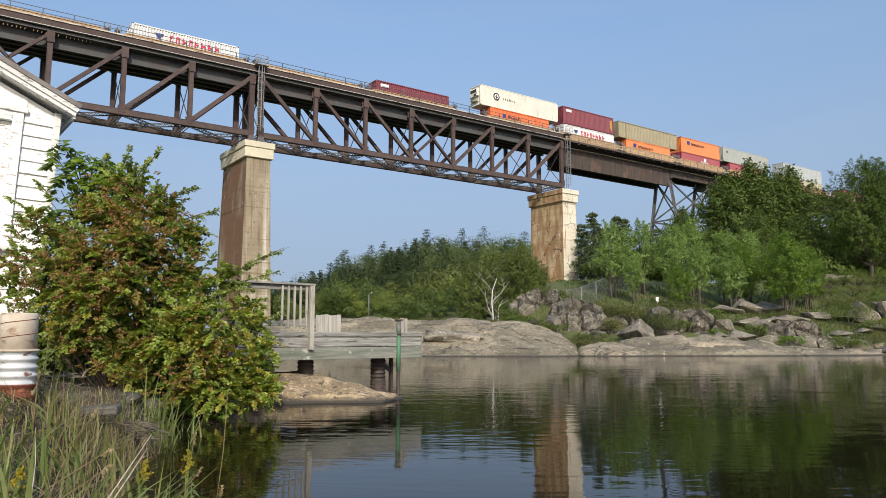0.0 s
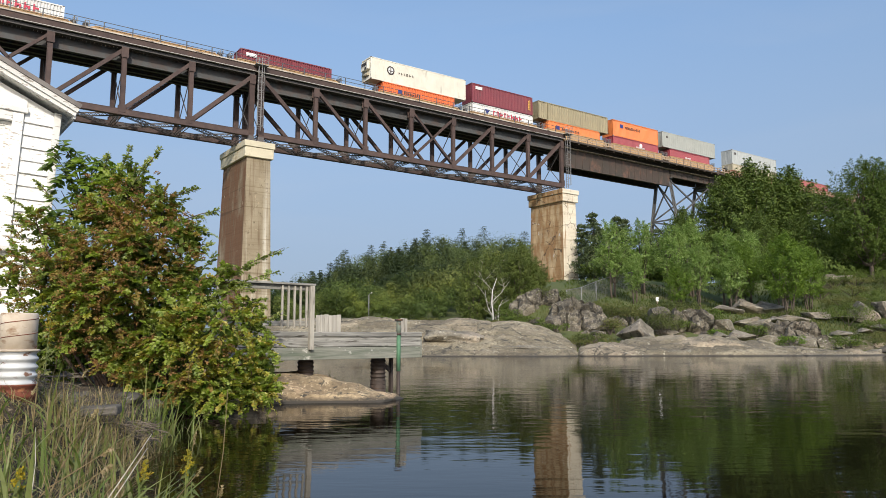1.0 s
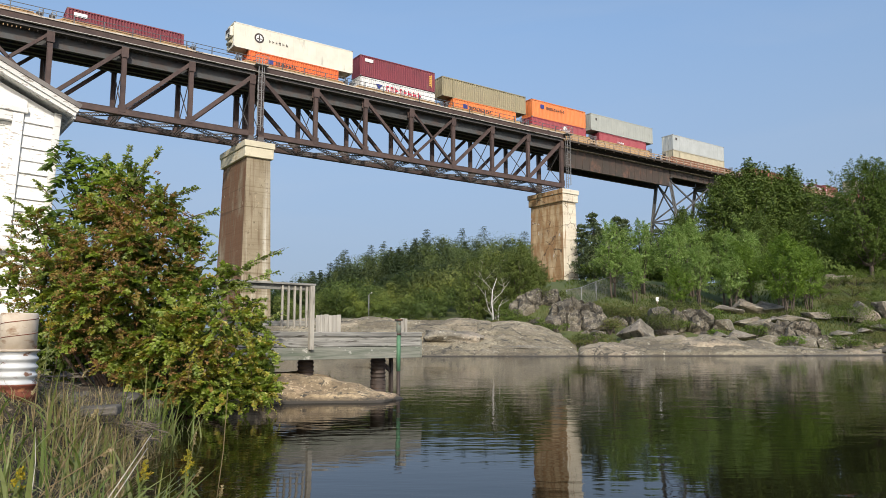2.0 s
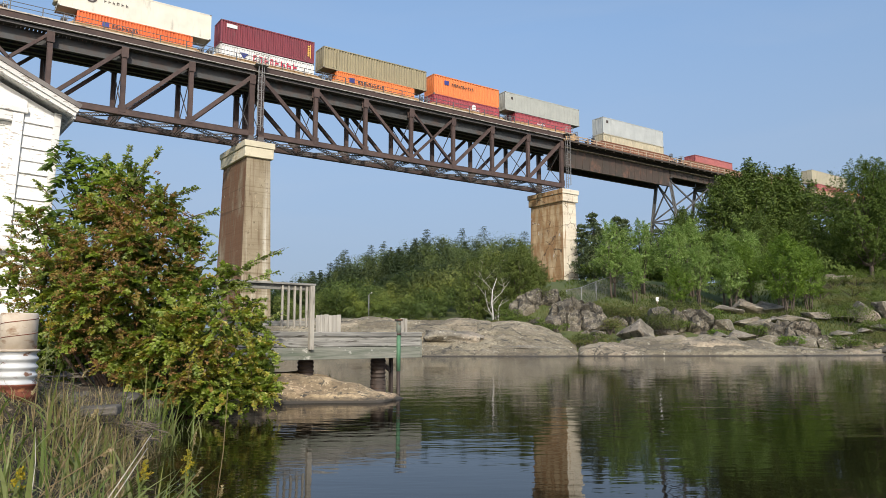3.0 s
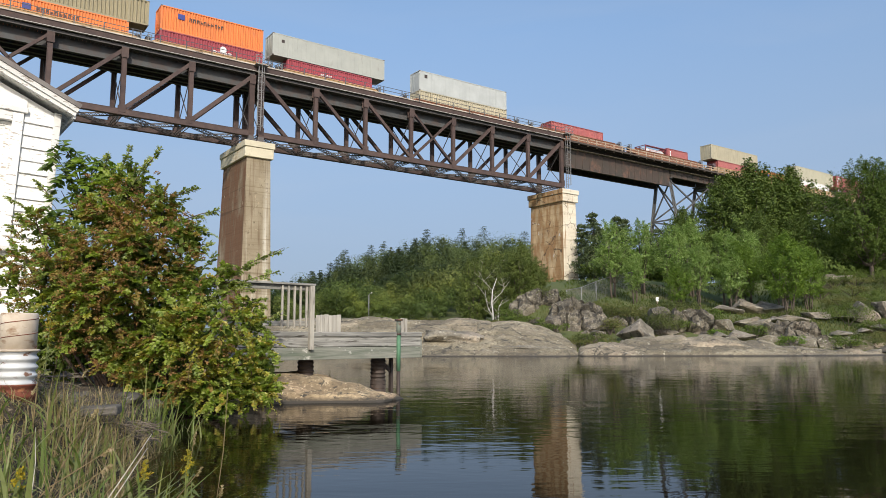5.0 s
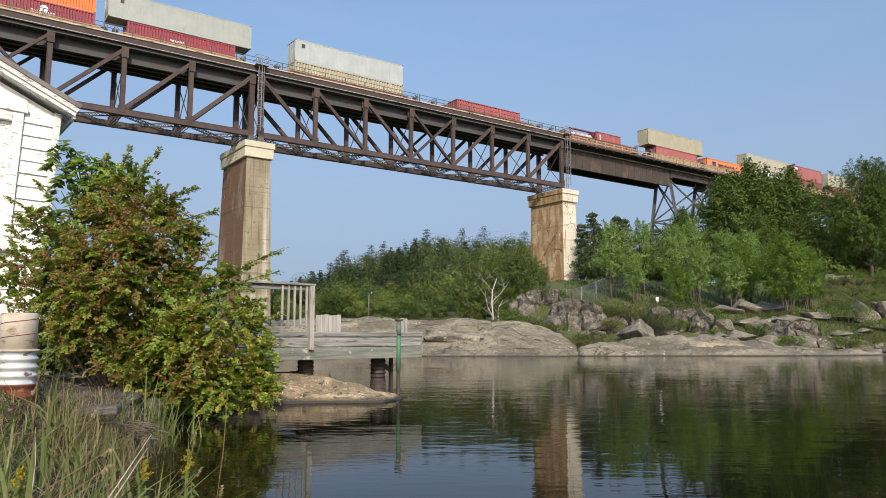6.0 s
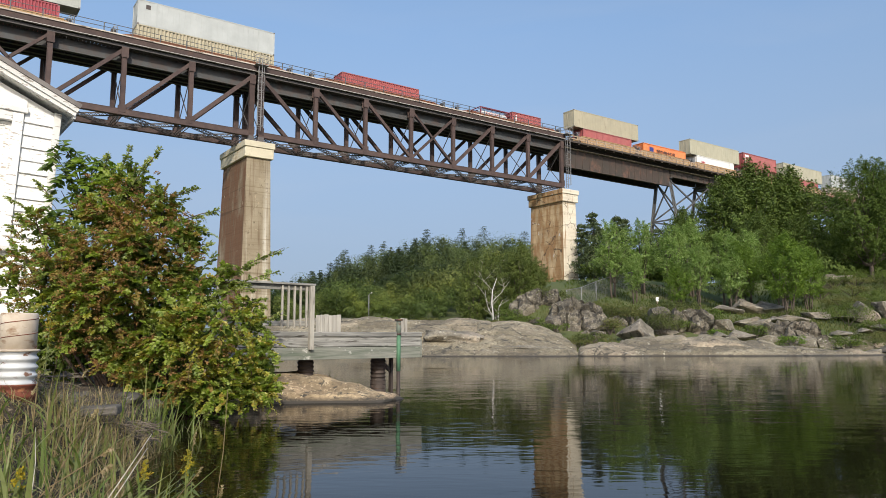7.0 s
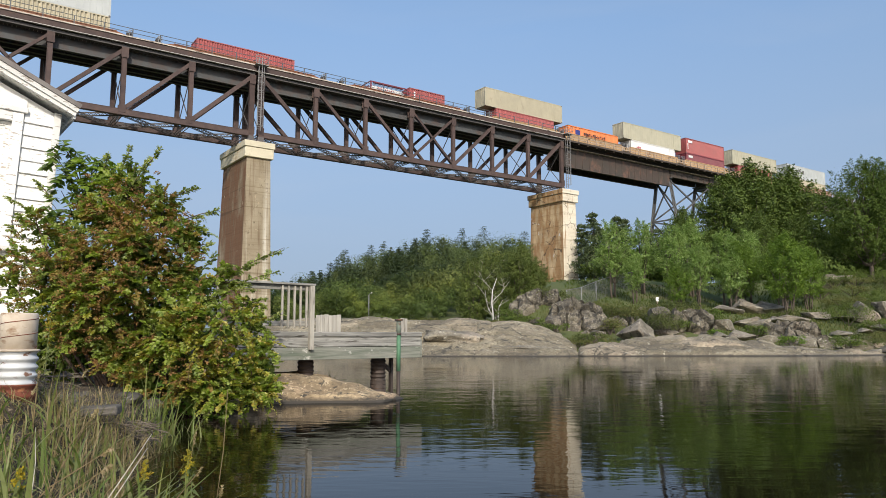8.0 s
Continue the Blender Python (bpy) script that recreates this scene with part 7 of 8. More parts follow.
# Rake boards, roof and eave.
for sgn in (1, -1):
    x_eave, x_mid = -HW / 2 + sgn * (HW / 2 + 0.18), -HW / 2
    slope = Vector((x_eave - x_mid, 0, -PITCH * (HW / 2 + 0.18)))
    up = Vector((slope.z, 0, -slope.x)).normalized() * (-1 if sgn > 0 else 1)
    p, q = Vector((x_mid, 0, r + 0.10)), Vector((x_mid, 0, r + 0.10)) + slope
    for nm, y0, y1, lo_, hi_, m in (("rake_board", -0.20, -0.165, -0.050, 0.045, M_TRIM), ("barge_mould", -0.225, -0.20, 0.0, 0.06, M_TRIM), ("roof_slope", -0.24, 6.2, 0.062, 0.12, M_ROOF), ("soffit", -0.164, 6.1, -0.03, 0.0, M_TRIM)):
        vs = [(e + up * o + Vector((0, y, 0))) for e in (p, q) for y in (y0, y1) for o in (lo_, hi_)]
        part(nm, Build().add(vs, [(0, 1, 3, 2), (4, 6, 7, 5), (0, 4, 5, 1), (2, 3, 7, 6), (0, 2, 6, 4), (1, 5, 7, 3)]), m, house)
    part("eave_board", Build().box(min(q.x, q.x - sgn * 0.03), max(q.x, q.x - sgn * 0.03), -0.16, 6.1, q.z - 0.07, q.z + 0.03), M_TRIM, house)

# ---- the concrete-filled culvert post beside the bush ----
M_CULVERT = surface("whitewashed_corrugated_steel", (0.55, 0.56, 0.56), (0.68, 0.68, 0.67), 6, 0.5, 0.1, (0.20, 0.10, 0.06), (0.59, 0.64), 9, (1, 1, 2), 0.4, 0.004, 30)
M_SONO = surface("stained_cast_concrete", (0.42, 0.34, 0.255), (0.55, 0.48, 0.385), 9, 0.9, 0, (0.26, 0.165, 0.10), (0.54, 0.66), 7, (1, 1, 2), 0.5, 0.006, 30)
M_RUST = surface("scaly_rust", (0.20, 0.055, 0.028), (0.12, 0.04, 0.025), 9, 0.9, 0, (0.33, 0.13, 0.06), (0.58, 0.7), 14, None, 0.8, 0.01, 40)
M_PILE = surface("dark_corrugated_pile", (0.085, 0.062, 0.05), (0.06, 0.047, 0.04), 5, 0.6, 0.3, (0.14, 0.08, 0.05), (0.6, 0.75), 4)


def culvert(z0, z1, r, waves=0.068):
    prof, n = [], int((z1 - z0) / waves * 8)
    for i in range(n + 1):
        z = z0 + (z1 - z0) * i / n
        prof.append((r + 0.011 * math.cos(2 * math.pi * (z - z0) / waves), z))
    return Build().lathe([(0.0, z0)] + prof + [(0.0, z1)], 32)


post = thing("culvert_post", "concrete-filled corrugated steel post, whitewashed above a rusty foot", "post", Matrix.Translation((-3.49, 6.0, 0.0)))
part("concrete_core", Build().lathe([(0.0, 1.02), (0.139, 1.02), (0.139, 1.335), (0.132, 1.35), (0.0, 1.355)], 36), M_SONO, post, "stained concrete top")
part("spiral_seam", Build().tube([(0.1395 * math.cos(a), 0.1395 * math.sin(a), 1.07 + 0.0185 * a) for a in [i * 0.25 for i in range(60)]], 0.0035, 5, False), M_RUST, post, "thin rusty spiral seam")
part("sleeve_lip", Build().lathe([(0.136, 1.035), (0.164, 1.037), (0.167, 1.045), (0.161, 1.054), (0.136, 1.057)], 36), M_SONO, post)
part("corrugated_sleeve", culvert(0.775, 1.045, 0.150, 0.0675), M_CULVERT, post, "whitewashed corrugated sleeve")
part("rusty_foot", culvert(0.30, 0.775, 0.151, 0.095), M_RUST, post, "rusty corrugated foot")

# ---- the dock ----
def shore_tuft(x, y):
    """A thin tuft of dry grass behind the shore rock."""
    rnd = random.Random(int(x * 100))
    b = Build()
    for i in range(26):
        a, l = rnd.uniform(0, 6.28), rnd.uniform(0.25, 0.55)
        p = Vector((x + rnd.gauss(0, 0.10), y + rnd.gauss(0, 0.06), 0.0))
        d = Vector((math.cos(a) * 0.22, math.sin(a) * 0.22, 1)) * l
        b.tube([p, p + d * 0.5 + Vector((0, 0, 0.02)), p + d + Vector((math.cos(a) * 0.06, 0, -0.03))], [0.006, 0.004, 0.001], 4, False)
    solid("grass_tuft", b, HEATH, "thin dry grass tuft at the water's edge", "grass", None, "grass tufts by the dock")


M_DECK = surface("weathered_grey_boards", (0.37, 0.36, 0.325), (0.115, 0.112, 0.10), 6, 0.9, 0, (0.060, 0.053, 0.044), (0.57, 0.66), 5, (0.5, 3, 3), 0.9, 0.008, 24, (0.22, 4, 4))
M_DECK_GREEN = surface("faded_green_boards", (0.110, 0.128, 0.095), (0.255, 0.25, 0.215), 6, 0.9, 0, (0.42, 0.41, 0.37), (0.62, 0.70), 7, (1.0, 1, 1.6), 0.9, 0.008, 24, (0.25, 4, 4))
M_GREEN = surface("faded_green_paint", (0.060, 0.165, 0.085), (0.100, 0.185, 0.120), 5, 0.7, 0, (0.10, 0.07, 0.05), (0.64, 0.70), 9)
M_GREEN_WORN = surface("worn_grey_green_paint", (0.105, 0.140, 0.105), (0.17, 0.19, 0.155), 8, 0.8, 0, (0.11, 0.075, 0.055), (0.54, 0.64), 9)
# Railing timber paler than the deck: its sunlit look is put into the colour.
M_BALUSTER = surface("sunlit_weathered_timber", (0.46, 0.43, 0.37), (0.27, 0.25, 0.21), 6, 0.9, 0, (0.15, 0.13, 0.11), (0.60, 0.70), 5, (3, 3, 0.6), 0.6, 0.005, 24, (4, 4, 0.25))
DOCK = Matrix.Translation((-0.51, 15.65, 0)) @ Matrix.Rotation(radians(40), 4, "Z")
for gx, gy in ((-2.9, 14.9), (-2.6, 15.0), (-2.35, 15.1)):
    shore_tuft(gx, gy)
dock = thing("dock", "weathered grey timber dock on corrugated steel piles", "dock", DOCK, kind="structure")
LEN, WID = 5.0, 1.9
rnd = random.Random(12)
for i in range(2):
    x1 = 0 - i * 3.62
    x0 = -3.60 if i == 0 else -LEN
    part("face_board", Build().cbox(x0, x1, -0.045, 0.0, 0.73, 0.965, 0.006), M_DECK_GREEN, dock, "faded green face board")
    part("upper_face_board", Build().cbox(x0 + 0.01, x1 + 0.01, -0.04, 0.0, 0.975, 1.162, 0.006), M_DECK, dock)
    part("kerb_timber", Build().cbox(x0 + 0.02, x1 + 0.03, -0.07, 0.09, 1.165, 1.262, 0.012), M_DECK, dock)
part("end_board", Build().cbox(0.002, 0.045, -0.04, WID, 0.73, 1.115, 0.006), M_DECK_GREEN, dock)
part("back_board", Build().cbox(-LEN, 0, WID, WID + 0.045, 0.73, 1.115, 0.006), M_DECK, dock)
plank = Build().cbox(0, 0.135, 0.004, WID + 0.05, 1.12, 1.160, 0.005).mesh("deck_plank", M_DECK)
for i in range(int(LEN / 0.142)):
    o = part("deck_plank", plank, None, dock)
    o.location = (-0.142 * (i + 1) + 0.03, rnd.uniform(-0.015, 0.015), rnd.uniform(-0.003, 0.003))
for y in (0.25, 0.95, 1.65):
    part("joist", Build().box(-LEN, 0, y - 0.04, y + 0.04, 0.80, 1.115), M_TIE, dock)
for x, y in ((-0.75, 0.45), (-2.45, 0.5), (-4.4, 0.9)):
    o = part("pile", culvert(-1.5, 0.80, 0.155, 0.08), M_PILE, dock, "dark corrugated steel pile")
    o.location = (x, y, 0)
    part("pile_sleeve", Build().tube([(x, y, -1.5), (x, y, 0.26)], 0.162, 20), M_PILE, dock, "smooth dark pile foot")
part("brace", Build().beam((-0.72, 0.5, 0.70), (-0.40, 0.5, 0.45), 0.06, 0.07).box(-0.41, -0.35, 0.46, 0.54, -1.2, 0.74), M_PILE, dock)
mp = thing("mooring_post", "faded green steel mooring post beside the dock", "post", Matrix.Translation((-0.925, 15.22, 0)))
part("shaft", Build().tube([(0, 0, 0.46), (0, 0, 1.20)], 0.044, 14), M_GREEN, mp)
part("wet_foot", Build().tube([(0, 0, -1.5), (0, 0, 0.46)], 0.040, 14), M_PILE, mp, "dark bare foot of the post")
part("sleeve", Build().tube([(0, 0, 1.20), (0, 0, 1.50)], 0.047, 14), M_GREEN_WORN, mp, "worn grey-green sleeve")
part("collar", Build().tube([(0, 0, 1.20), (0, 0, 1.25)], 0.056, 14), M_PILE, mp, "rusty collar")
part("cap_plate", Build().tube([(0, 0, 1.50), (0, 0, 1.535)], 0.085, 14), M_PILE, mp)
# Railing towards the shore.
rail = thing("dock_railing", "weathered grey timber railing with upright balusters on the dock", "railing", DOCK)
RX = -2.68
part("top_rail", Build().cbox(-LEN, RX + 0.08, -0.11, 0.04, 2.135, 2.175, 0.006), M_DECK, rail)
part("upper_rail", Build().cbox(-LEN, RX, -0.035, 0.005, 2.04, 2.13, 0.005), M_DECK, rail)
part("lower_rail", Build().cbox(-LEN, RX - 0.01, 0.0, 0.04, 1.37, 1.46, 0.005), M_DECK, rail)
for x in (RX, RX - 1.85):
    part("post", Build().cbox(x - 0.045, x + 0.045, -0.135, -0.047, 0.92, 2.132, 0.006), M_BALUSTER, rail)
bal = Build().cbox(-0.019, 0.019, -0.078, -0.038, 1.34, 2.125, 0.004).mesh("baluster", M_BALUSTER)
for i in range(5):
    part("baluster", bal, None, rail).location = (RX - 0.095 - 0.127 * i, 0, 0)
for i in range(2):
    part("baluster", bal, None, rail).location = (RX - 1.98 - 0.152 * i, 0, 0)
M_PALE_BOARD = surface("pale_silvered_boards", (0.45, 0.42, 0.36), (0.27, 0.25, 0.215), 6, 0.9, 0, (0.2, 0.18, 0.15), (0.64, 0.72), 6, (3, 3, 0.6), 0.7, 0.006, 24, (4, 4, 0.25))
box = thing("board_screen", "low screen of pale weathered boards on the dock", "screen", DOCK)
for i in range(6):
    part("board", Build().cbox(-1.64 + 0.105 * i, -1.54 + 0.105 * i, 1.52, 1.545, 1.17, 1.635 + 0.01 * (i % 3), 0.004), M_PALE_BOARD, box)
part("cross_batten", Build().cbox(-1.64, -1.02, 1.546, 1.59, 1.5, 1.57, 0.004), M_PALE_BOARD, box)
brd = thing("upright_board", "pale weathered board standing behind the dock's kerb", "board", DOCK)
part("board", Build().cbox(-0.26, -0.17, 0.3, 0.335, 1.165, 1.57, 0.004), M_PALE_BOARD, brd)
part("board", Build().cbox(-0.16, -0.09, 0.3, 0.33, 1.165, 1.56, 0.004), M_PALE_BOARD, brd)

# ---- near shore: rock, planks ----
M_NEAR_ROCK = granite("shore_granite", 5.0, True, 0.95, 0.56, 0.55, tint=(1.24, 1.07, 0.87))


def shore_rock(name, label, seed, x, y, z, turn, tilt, size, points, group=""):
    """A worn rock of the given size, half sunk in the shore."""
    me = boulder_mesh(name, seed, M_NEAR_ROCK if points > 20 else M_CRAG, points, 0.075, 0.05, 4, True)
    me.transform(Matrix.Diagonal((*size, 1)))
    for v in me.vertices:
        v.co += Vector((0, 0, 1)) * 0.05 * noise.fractal(v.co * 2.6, 0.9, 2.0, 5)
    return solid(name, me, None, label, "rock" if "rock" in name else "stone", Matrix.Translation((x, y, z)) @ Matrix.Rotation(turn, 4, "Z") @ Matrix.Rotation(tilt, 4, "Y"), group)


shore_rock("shore_rock", "low rounded granite rock at the water's edge", 3, -2.75, 14.0, -0.16, 0.12, 0.075, (4.5, 2.6, 1.35), 40)
shore_rock("shore_rock", "brown granite rock half under the bush", 4, -4.3, 12.8, 0.1, 0.8, 0.0, (3.0, 2.4, 1.2), 30)
for x, y, w, k in ((-3.75, 8.9, 0.34, 5), (-4.1, 9.6, 0.42, 6), (-4.6, 9.3, 0.30, 7), (-4.1, 10.4, 0.5, 8), (-4.35, 8.6, 0.26, 9), (-3.35, 8.4, 0.24, 10)):
    shore_rock("shore_stone", "rough brown stone on the near shore", k, x, y, height(x, y) + 0.02, k, 0.0, (w, w * 0.8, w * 0.55), 16, "stones on the near shore")
M_OLD = surface("dark_grey_driftwood", (0.16, 0.145, 0.125), (0.07, 0.062, 0.054), 8, 0.95, 0, (0.05, 0.042, 0.035), (0.58, 0.68), 6, (0.5, 3, 3), 1.0, 0.012, 30, (0.22, 4, 4))
solid("driftwood_plank", Build().cbox(-0.38, 0.38, -0.08, 0.08, 0, 0.085, 0.012), M_OLD, "dark grey weathered timber lying on the shore", "plank", Matrix.Translation((-3.42, 6.92, height(-3.42, 6.92) - 0.01)) @ pose(0, 0, 0, 4, -3, 6))
# ---- the near shore: bush and grasses ----
BUSH_LEAF = leaf_material("bush_leaves", [(0.150, 0.215, 0.034), (0.210, 0.278, 0.050), (0.270, 0.330, 0.074), (0.410, 0.435, 0.180)], 0.42, 0.42, 0.45)
BUSH_LIME = leaf_material("lime_bush_leaves", [(0.210, 0.290, 0.034), (0.270, 0.350, 0.048), (0.350, 0.410, 0.095), (0.430, 0.460, 0.170)], 0.42, 0.45, 0.45)
BUSH_YELLOW = leaf_material("yellowing_bush_leaves", [(0.340, 0.350, 0.050), (0.470, 0.440, 0.085), (0.420, 0.290, 0.075), (0.280, 0.330, 0.045), (0.580, 0.540, 0.220)], 0.42, 0.40, 0.45)
BUSH_RUSSET = leaf_material("russet_bush_leaves", [(0.215, 0.215, 0.045), (0.290, 0.205, 0.060), (0.330, 0.185, 0.064), (0.230, 0.245, 0.048)], 0.48, 0.40, 0.4)
SPRAY_LEAF = leaf_material("young_spray_leaves", [(0.190, 0.240, 0.060), (0.290, 0.340, 0.105), (0.440, 0.460, 0.210), (0.240, 0.285, 0.070)], 0.5, 0.40, 0.45)
SUN_LEAF = leaf_material("sunlit_sapling_leaves", [(0.130, 0.205, 0.026), (0.185, 0.270, 0.034), (0.240, 0.320, 0.060)], 0.4, 0.45, 0.45)
# Darker leaf copy: the shade inside the bush is put into its colour.
SHADE_LEAF = leaf_material("shaded_inner_leaves", [(0.080, 0.122, 0.024), (0.108, 0.156, 0.032), (0.125, 0.128, 0.038)], 0.6, 0.3)
SEED_HEAD = leaf_material("brown_seed_heads", [(0.21, 0.105, 0.042), (0.29, 0.160, 0.066), (0.20, 0.125, 0.048)], 0.7, 0.15)
VINE_LEAF = leaf_material("bright_vine_leaves", [(0.10, 0.19, 0.030), (0.14, 0.235, 0.040), (0.18, 0.28, 0.055)], 0.4, 0.4)
BIG_LEAF = leaf_material("broad_green_leaves", [(0.075, 0.130, 0.024), (0.110, 0.175, 0.032), (0.170, 0.235, 0.050)], 0.4, 0.35, 0.45)
TWIG = surface("brown_twigs", (0.12, 0.075, 0.05), (0.08, 0.055, 0.04), 8, 0.85)


def lobed(centres, normals, size, rng, name, mat):
    """Lobed leaves (maple, vine): five points round a stalk end, each a fan of faces."""
    n = len(centres)
    nrm = unit(normals + rng.normal(0, 0.35, (n, 3)))
    t = unit(np.cross(nrm, rng.normal(0, 1, (n, 3))) + np.array([0, 0, -0.8]))
    nrm = unit(np.cross(np.cross(t, nrm), t))
    b = np.cross(nrm, t)
    out = [(-0.30, 0.0), (-0.34, 0.26), (-0.02, 0.22), (0.04, 0.50), (0.20, 0.22), (0.60, 0.0)]
    outline = out + [(x, -y) for x, y in out[-2:0:-1]]
    vs, fs = [], []
    for i in range(n):
        s = size * rng.uniform(0.7, 1.25)
        k = len(vs)
        vs.append(centres[i] + nrm[i] * 0.04 * s)
        vs += [centres[i] + (t[i] * x + b[i] * y) * s - nrm[i] * abs(y) * 0.25 * s for x, y in outline]
        m = len(outline)
        fs += [(k, k + 1 + j, k + 1 + (j + 1) % m) for j in range(m)]
    return Build().add(vs, fs).mesh(name, mat)


DEAD_TWIG = surface("dead_grey_twigs", (0.20, 0.165, 0.125), (0.10, 0.08, 0.06), 8, 0.9)


def hollow(p):
    """The bare shaded gap under the bush."""
    return -4.3 < p[0] < -3.1 and p[2] < 0.90 - 0.5 * max(0.0, abs(p[0] + 3.75) - 0.35) - 0.12 * math.sin(9 * p[0])


def shoots(starts, ways, reach, count, size, rng, droop=0.35):
    """Leafy shoots: each an arching twig with leaves set out to both sides. Returns the leaves (n, 4, 3) and the twigs' points."""
    n = len(starts)
    up = np.array([0, 0, 1.0])
    way = unit(ways)
    side = unit(np.cross(way, up + rng.normal(0, 0.25, (n, 3))))
    lid = unit(np.cross(side, way) + np.array([0, -0.55, 0.55]) + rng.normal(0, 0.30, (n, 3)))
    f = np.tile((np.arange(count) + 0.5) / count, (n, 1)) + rng.normal(0, 0.02, (n, count))
    hang = way * reach[:, None]
    at_ = lambda g: starts[:, None] + hang[:, None] * g[..., None] - up * (droop * reach[:, None] * g ** 2)[..., None]
    root = at_(f)
    flip = np.where(np.arange(count) % 2, 1.0, -1.0)[None, :, None]
    out = way[:, None] * 0.60 + side[:, None] * flip * 0.80 + rng.normal(0, 0.30, (n, count, 3))
    out = out / np.linalg.norm(out, axis=2, keepdims=True)
    nrm = lid[:, None] + rng.normal(0, 0.34, (n, count, 3))
    b = np.cross(nrm, out)
    b = b / np.maximum(1e-6, np.linalg.norm(b, axis=2, keepdims=True))
    face = np.cross(out, b)
    s = (size * rng.uniform(0.65, 1.25, (n, count)) * (1.05 - 0.45 * f ** 3))[..., None]
    q = np.stack([root, root + out * s * 0.5 + b * s * 0.33 + face * s * 0.10, root + out * s - face * s * 0.06, root + out * s * 0.5 - b * s * 0.33 + face * s * 0.10], 2)
    pts = at_(np.tile([0.0, 0.5, 1.0], (n, 1)))
    return q.reshape(-1, 4, 3), pts


def big_bush():
    rng = np.random.default_rng(77)
    ob = thing("ninebark_bush", "large leafy green bush with yellowing leaves and brown seed heads", "bush", scale_from_eye(1.5))
    stems = Build()
    tones = {"green": [], "lime": [], "yellow": [], "russet": []}
    seeds, seeds_f, inner = [], [], []
    # Rounded masses: x, y, z, radius, then the shares of lime, yellowing and russet shoots and of seed heads.
    masses = ((-3.55, 8.00, 2.81, 0.26, 0.40, 0.05, 0.05, 0.20), (-3.49, 7.70, 2.37, 0.32, 0.15, 0.05, 0.40, 0.70),
              (-3.10, 7.90, 2.51, 0.25, 0.10, 0.05, 0.20, 0.70), (-2.80, 7.80, 2.23, 0.19, 0.10, 0.00, 0.15, 0.50), (-4.29, 8.10, 2.20, 0.26, 0.05, 0.00, 0.10, 0.20), (-4.39, 7.70, 2.35, 0.19, 0.10, 0.00, 0.25, 0.60),
              (-4.43, 7.60, 1.92, 0.21, 0.10, 0.00, 0.30, 0.60), (-4.46, 7.50, 1.63, 0.16, 0.20, 0.00, 0.20, 0.40), (-3.72, 7.50, 1.90, 0.32, 0.20, 0.05, 0.35, 0.70), (-3.10, 7.40, 1.93, 0.35, 0.10, 0.05, 0.50, 0.90),
              (-2.81, 7.70, 1.78, 0.26, 0.10, 0.05, 0.25, 0.50), (-3.99, 7.40, 1.54, 0.28, 0.25, 0.10, 0.20, 0.60), (-3.35, 7.10, 1.41, 0.31, 0.25, 0.15, 0.30, 0.70), (-2.97, 7.40, 1.41, 0.31, 0.35, 0.10, 0.10, 0.20),
              (-2.57, 7.60, 1.52, 0.27, 0.30, 0.10, 0.05, 0.10), (-2.36, 7.90, 1.75, 0.21, 0.50, 0.20, 0.00, 0.00), (-2.16, 7.60, 1.37, 0.24, 0.45, 0.45, 0.05, 0.00), (-2.37, 7.10, 1.02, 0.28, 0.20, 0.75, 0.20, 0.20),
              (-2.05, 7.30, 0.96, 0.28, 0.30, 0.60, 0.10, 0.00), (-2.87, 7.20, 1.02, 0.24, 0.20, 0.20, 0.15, 0.30), (-3.71, 7.20, 1.20, 0.24, 0.15, 0.10, 0.30, 0.70), (-3.30, 7.30, 1.07, 0.21, 0.20, 0.15, 0.15, 0.40),
              (-1.93, 7.30, 0.67, 0.20, 0.30, 0.50, 0.05, 0.00), (-2.45, 7.00, 0.66, 0.21, 0.15, 0.60, 0.30, 0.30), (-2.95, 7.10, 0.69, 0.16, 0.10, 0.30, 0.45, 0.50), (-2.14, 7.10, 0.65, 0.20, 0.45, 0.30, 0.05, 0.00),
              (-2.61, 6.95, 1.19, 0.19, 0.35, 0.35, 0.10, 0.10), (-3.03, 6.95, 1.68, 0.18, 0.30, 0.10, 0.30, 0.60), (-3.49, 6.95, 1.57, 0.16, 0.20, 0.10, 0.30, 0.70), (-3.78, 7.80, 2.48, 0.21, 0.30, 0.05, 0.20, 0.30),
              (-3.04, 7.10, 2.08, 0.20, 0.15, 0.10, 0.50, 0.80), (-2.19, 7.00, 1.25, 0.18, 0.30, 0.50, 0.10, 0.10), (-3.85, 7.20, 1.81, 0.19, 0.10, 0.05, 0.30, 0.60), (-2.47, 7.00, 1.35, 0.16, 0.40, 0.30, 0.05, 0.10),
              (-1.96, 7.70, 1.29, 0.15, 0.60, 0.40, 0.00, 0.00), (-2.08, 7.80, 1.50, 0.14, 0.60, 0.30, 0.00, 0.00), (-1.85, 7.60, 1.01, 0.13, 0.50, 0.50, 0.00, 0.00), (-1.88, 7.50, 0.78, 0.14, 0.50, 0.40, 0.00, 0.00), (-1.77, 7.40, 0.62, 0.10, 0.50, 0.40, 0.00, 0.00), (-3.21, 7.20, 0.92, 0.14, 0.20, 0.10, 0.30, 0.40))
    for x, y, z, r, lime, yellow, russet, seedy in masses:
        stems.tube([(-3.3 + (x + 3.3) * 0.25, 7.9, 0.35), (-3.3 + (x + 3.3) * 0.7, (y + 7.9) / 2, 0.35 + (z - 0.35) * 0.6), (x, y, z + r * 0.4)], [0.024, 0.015, 0.005], 6, False)
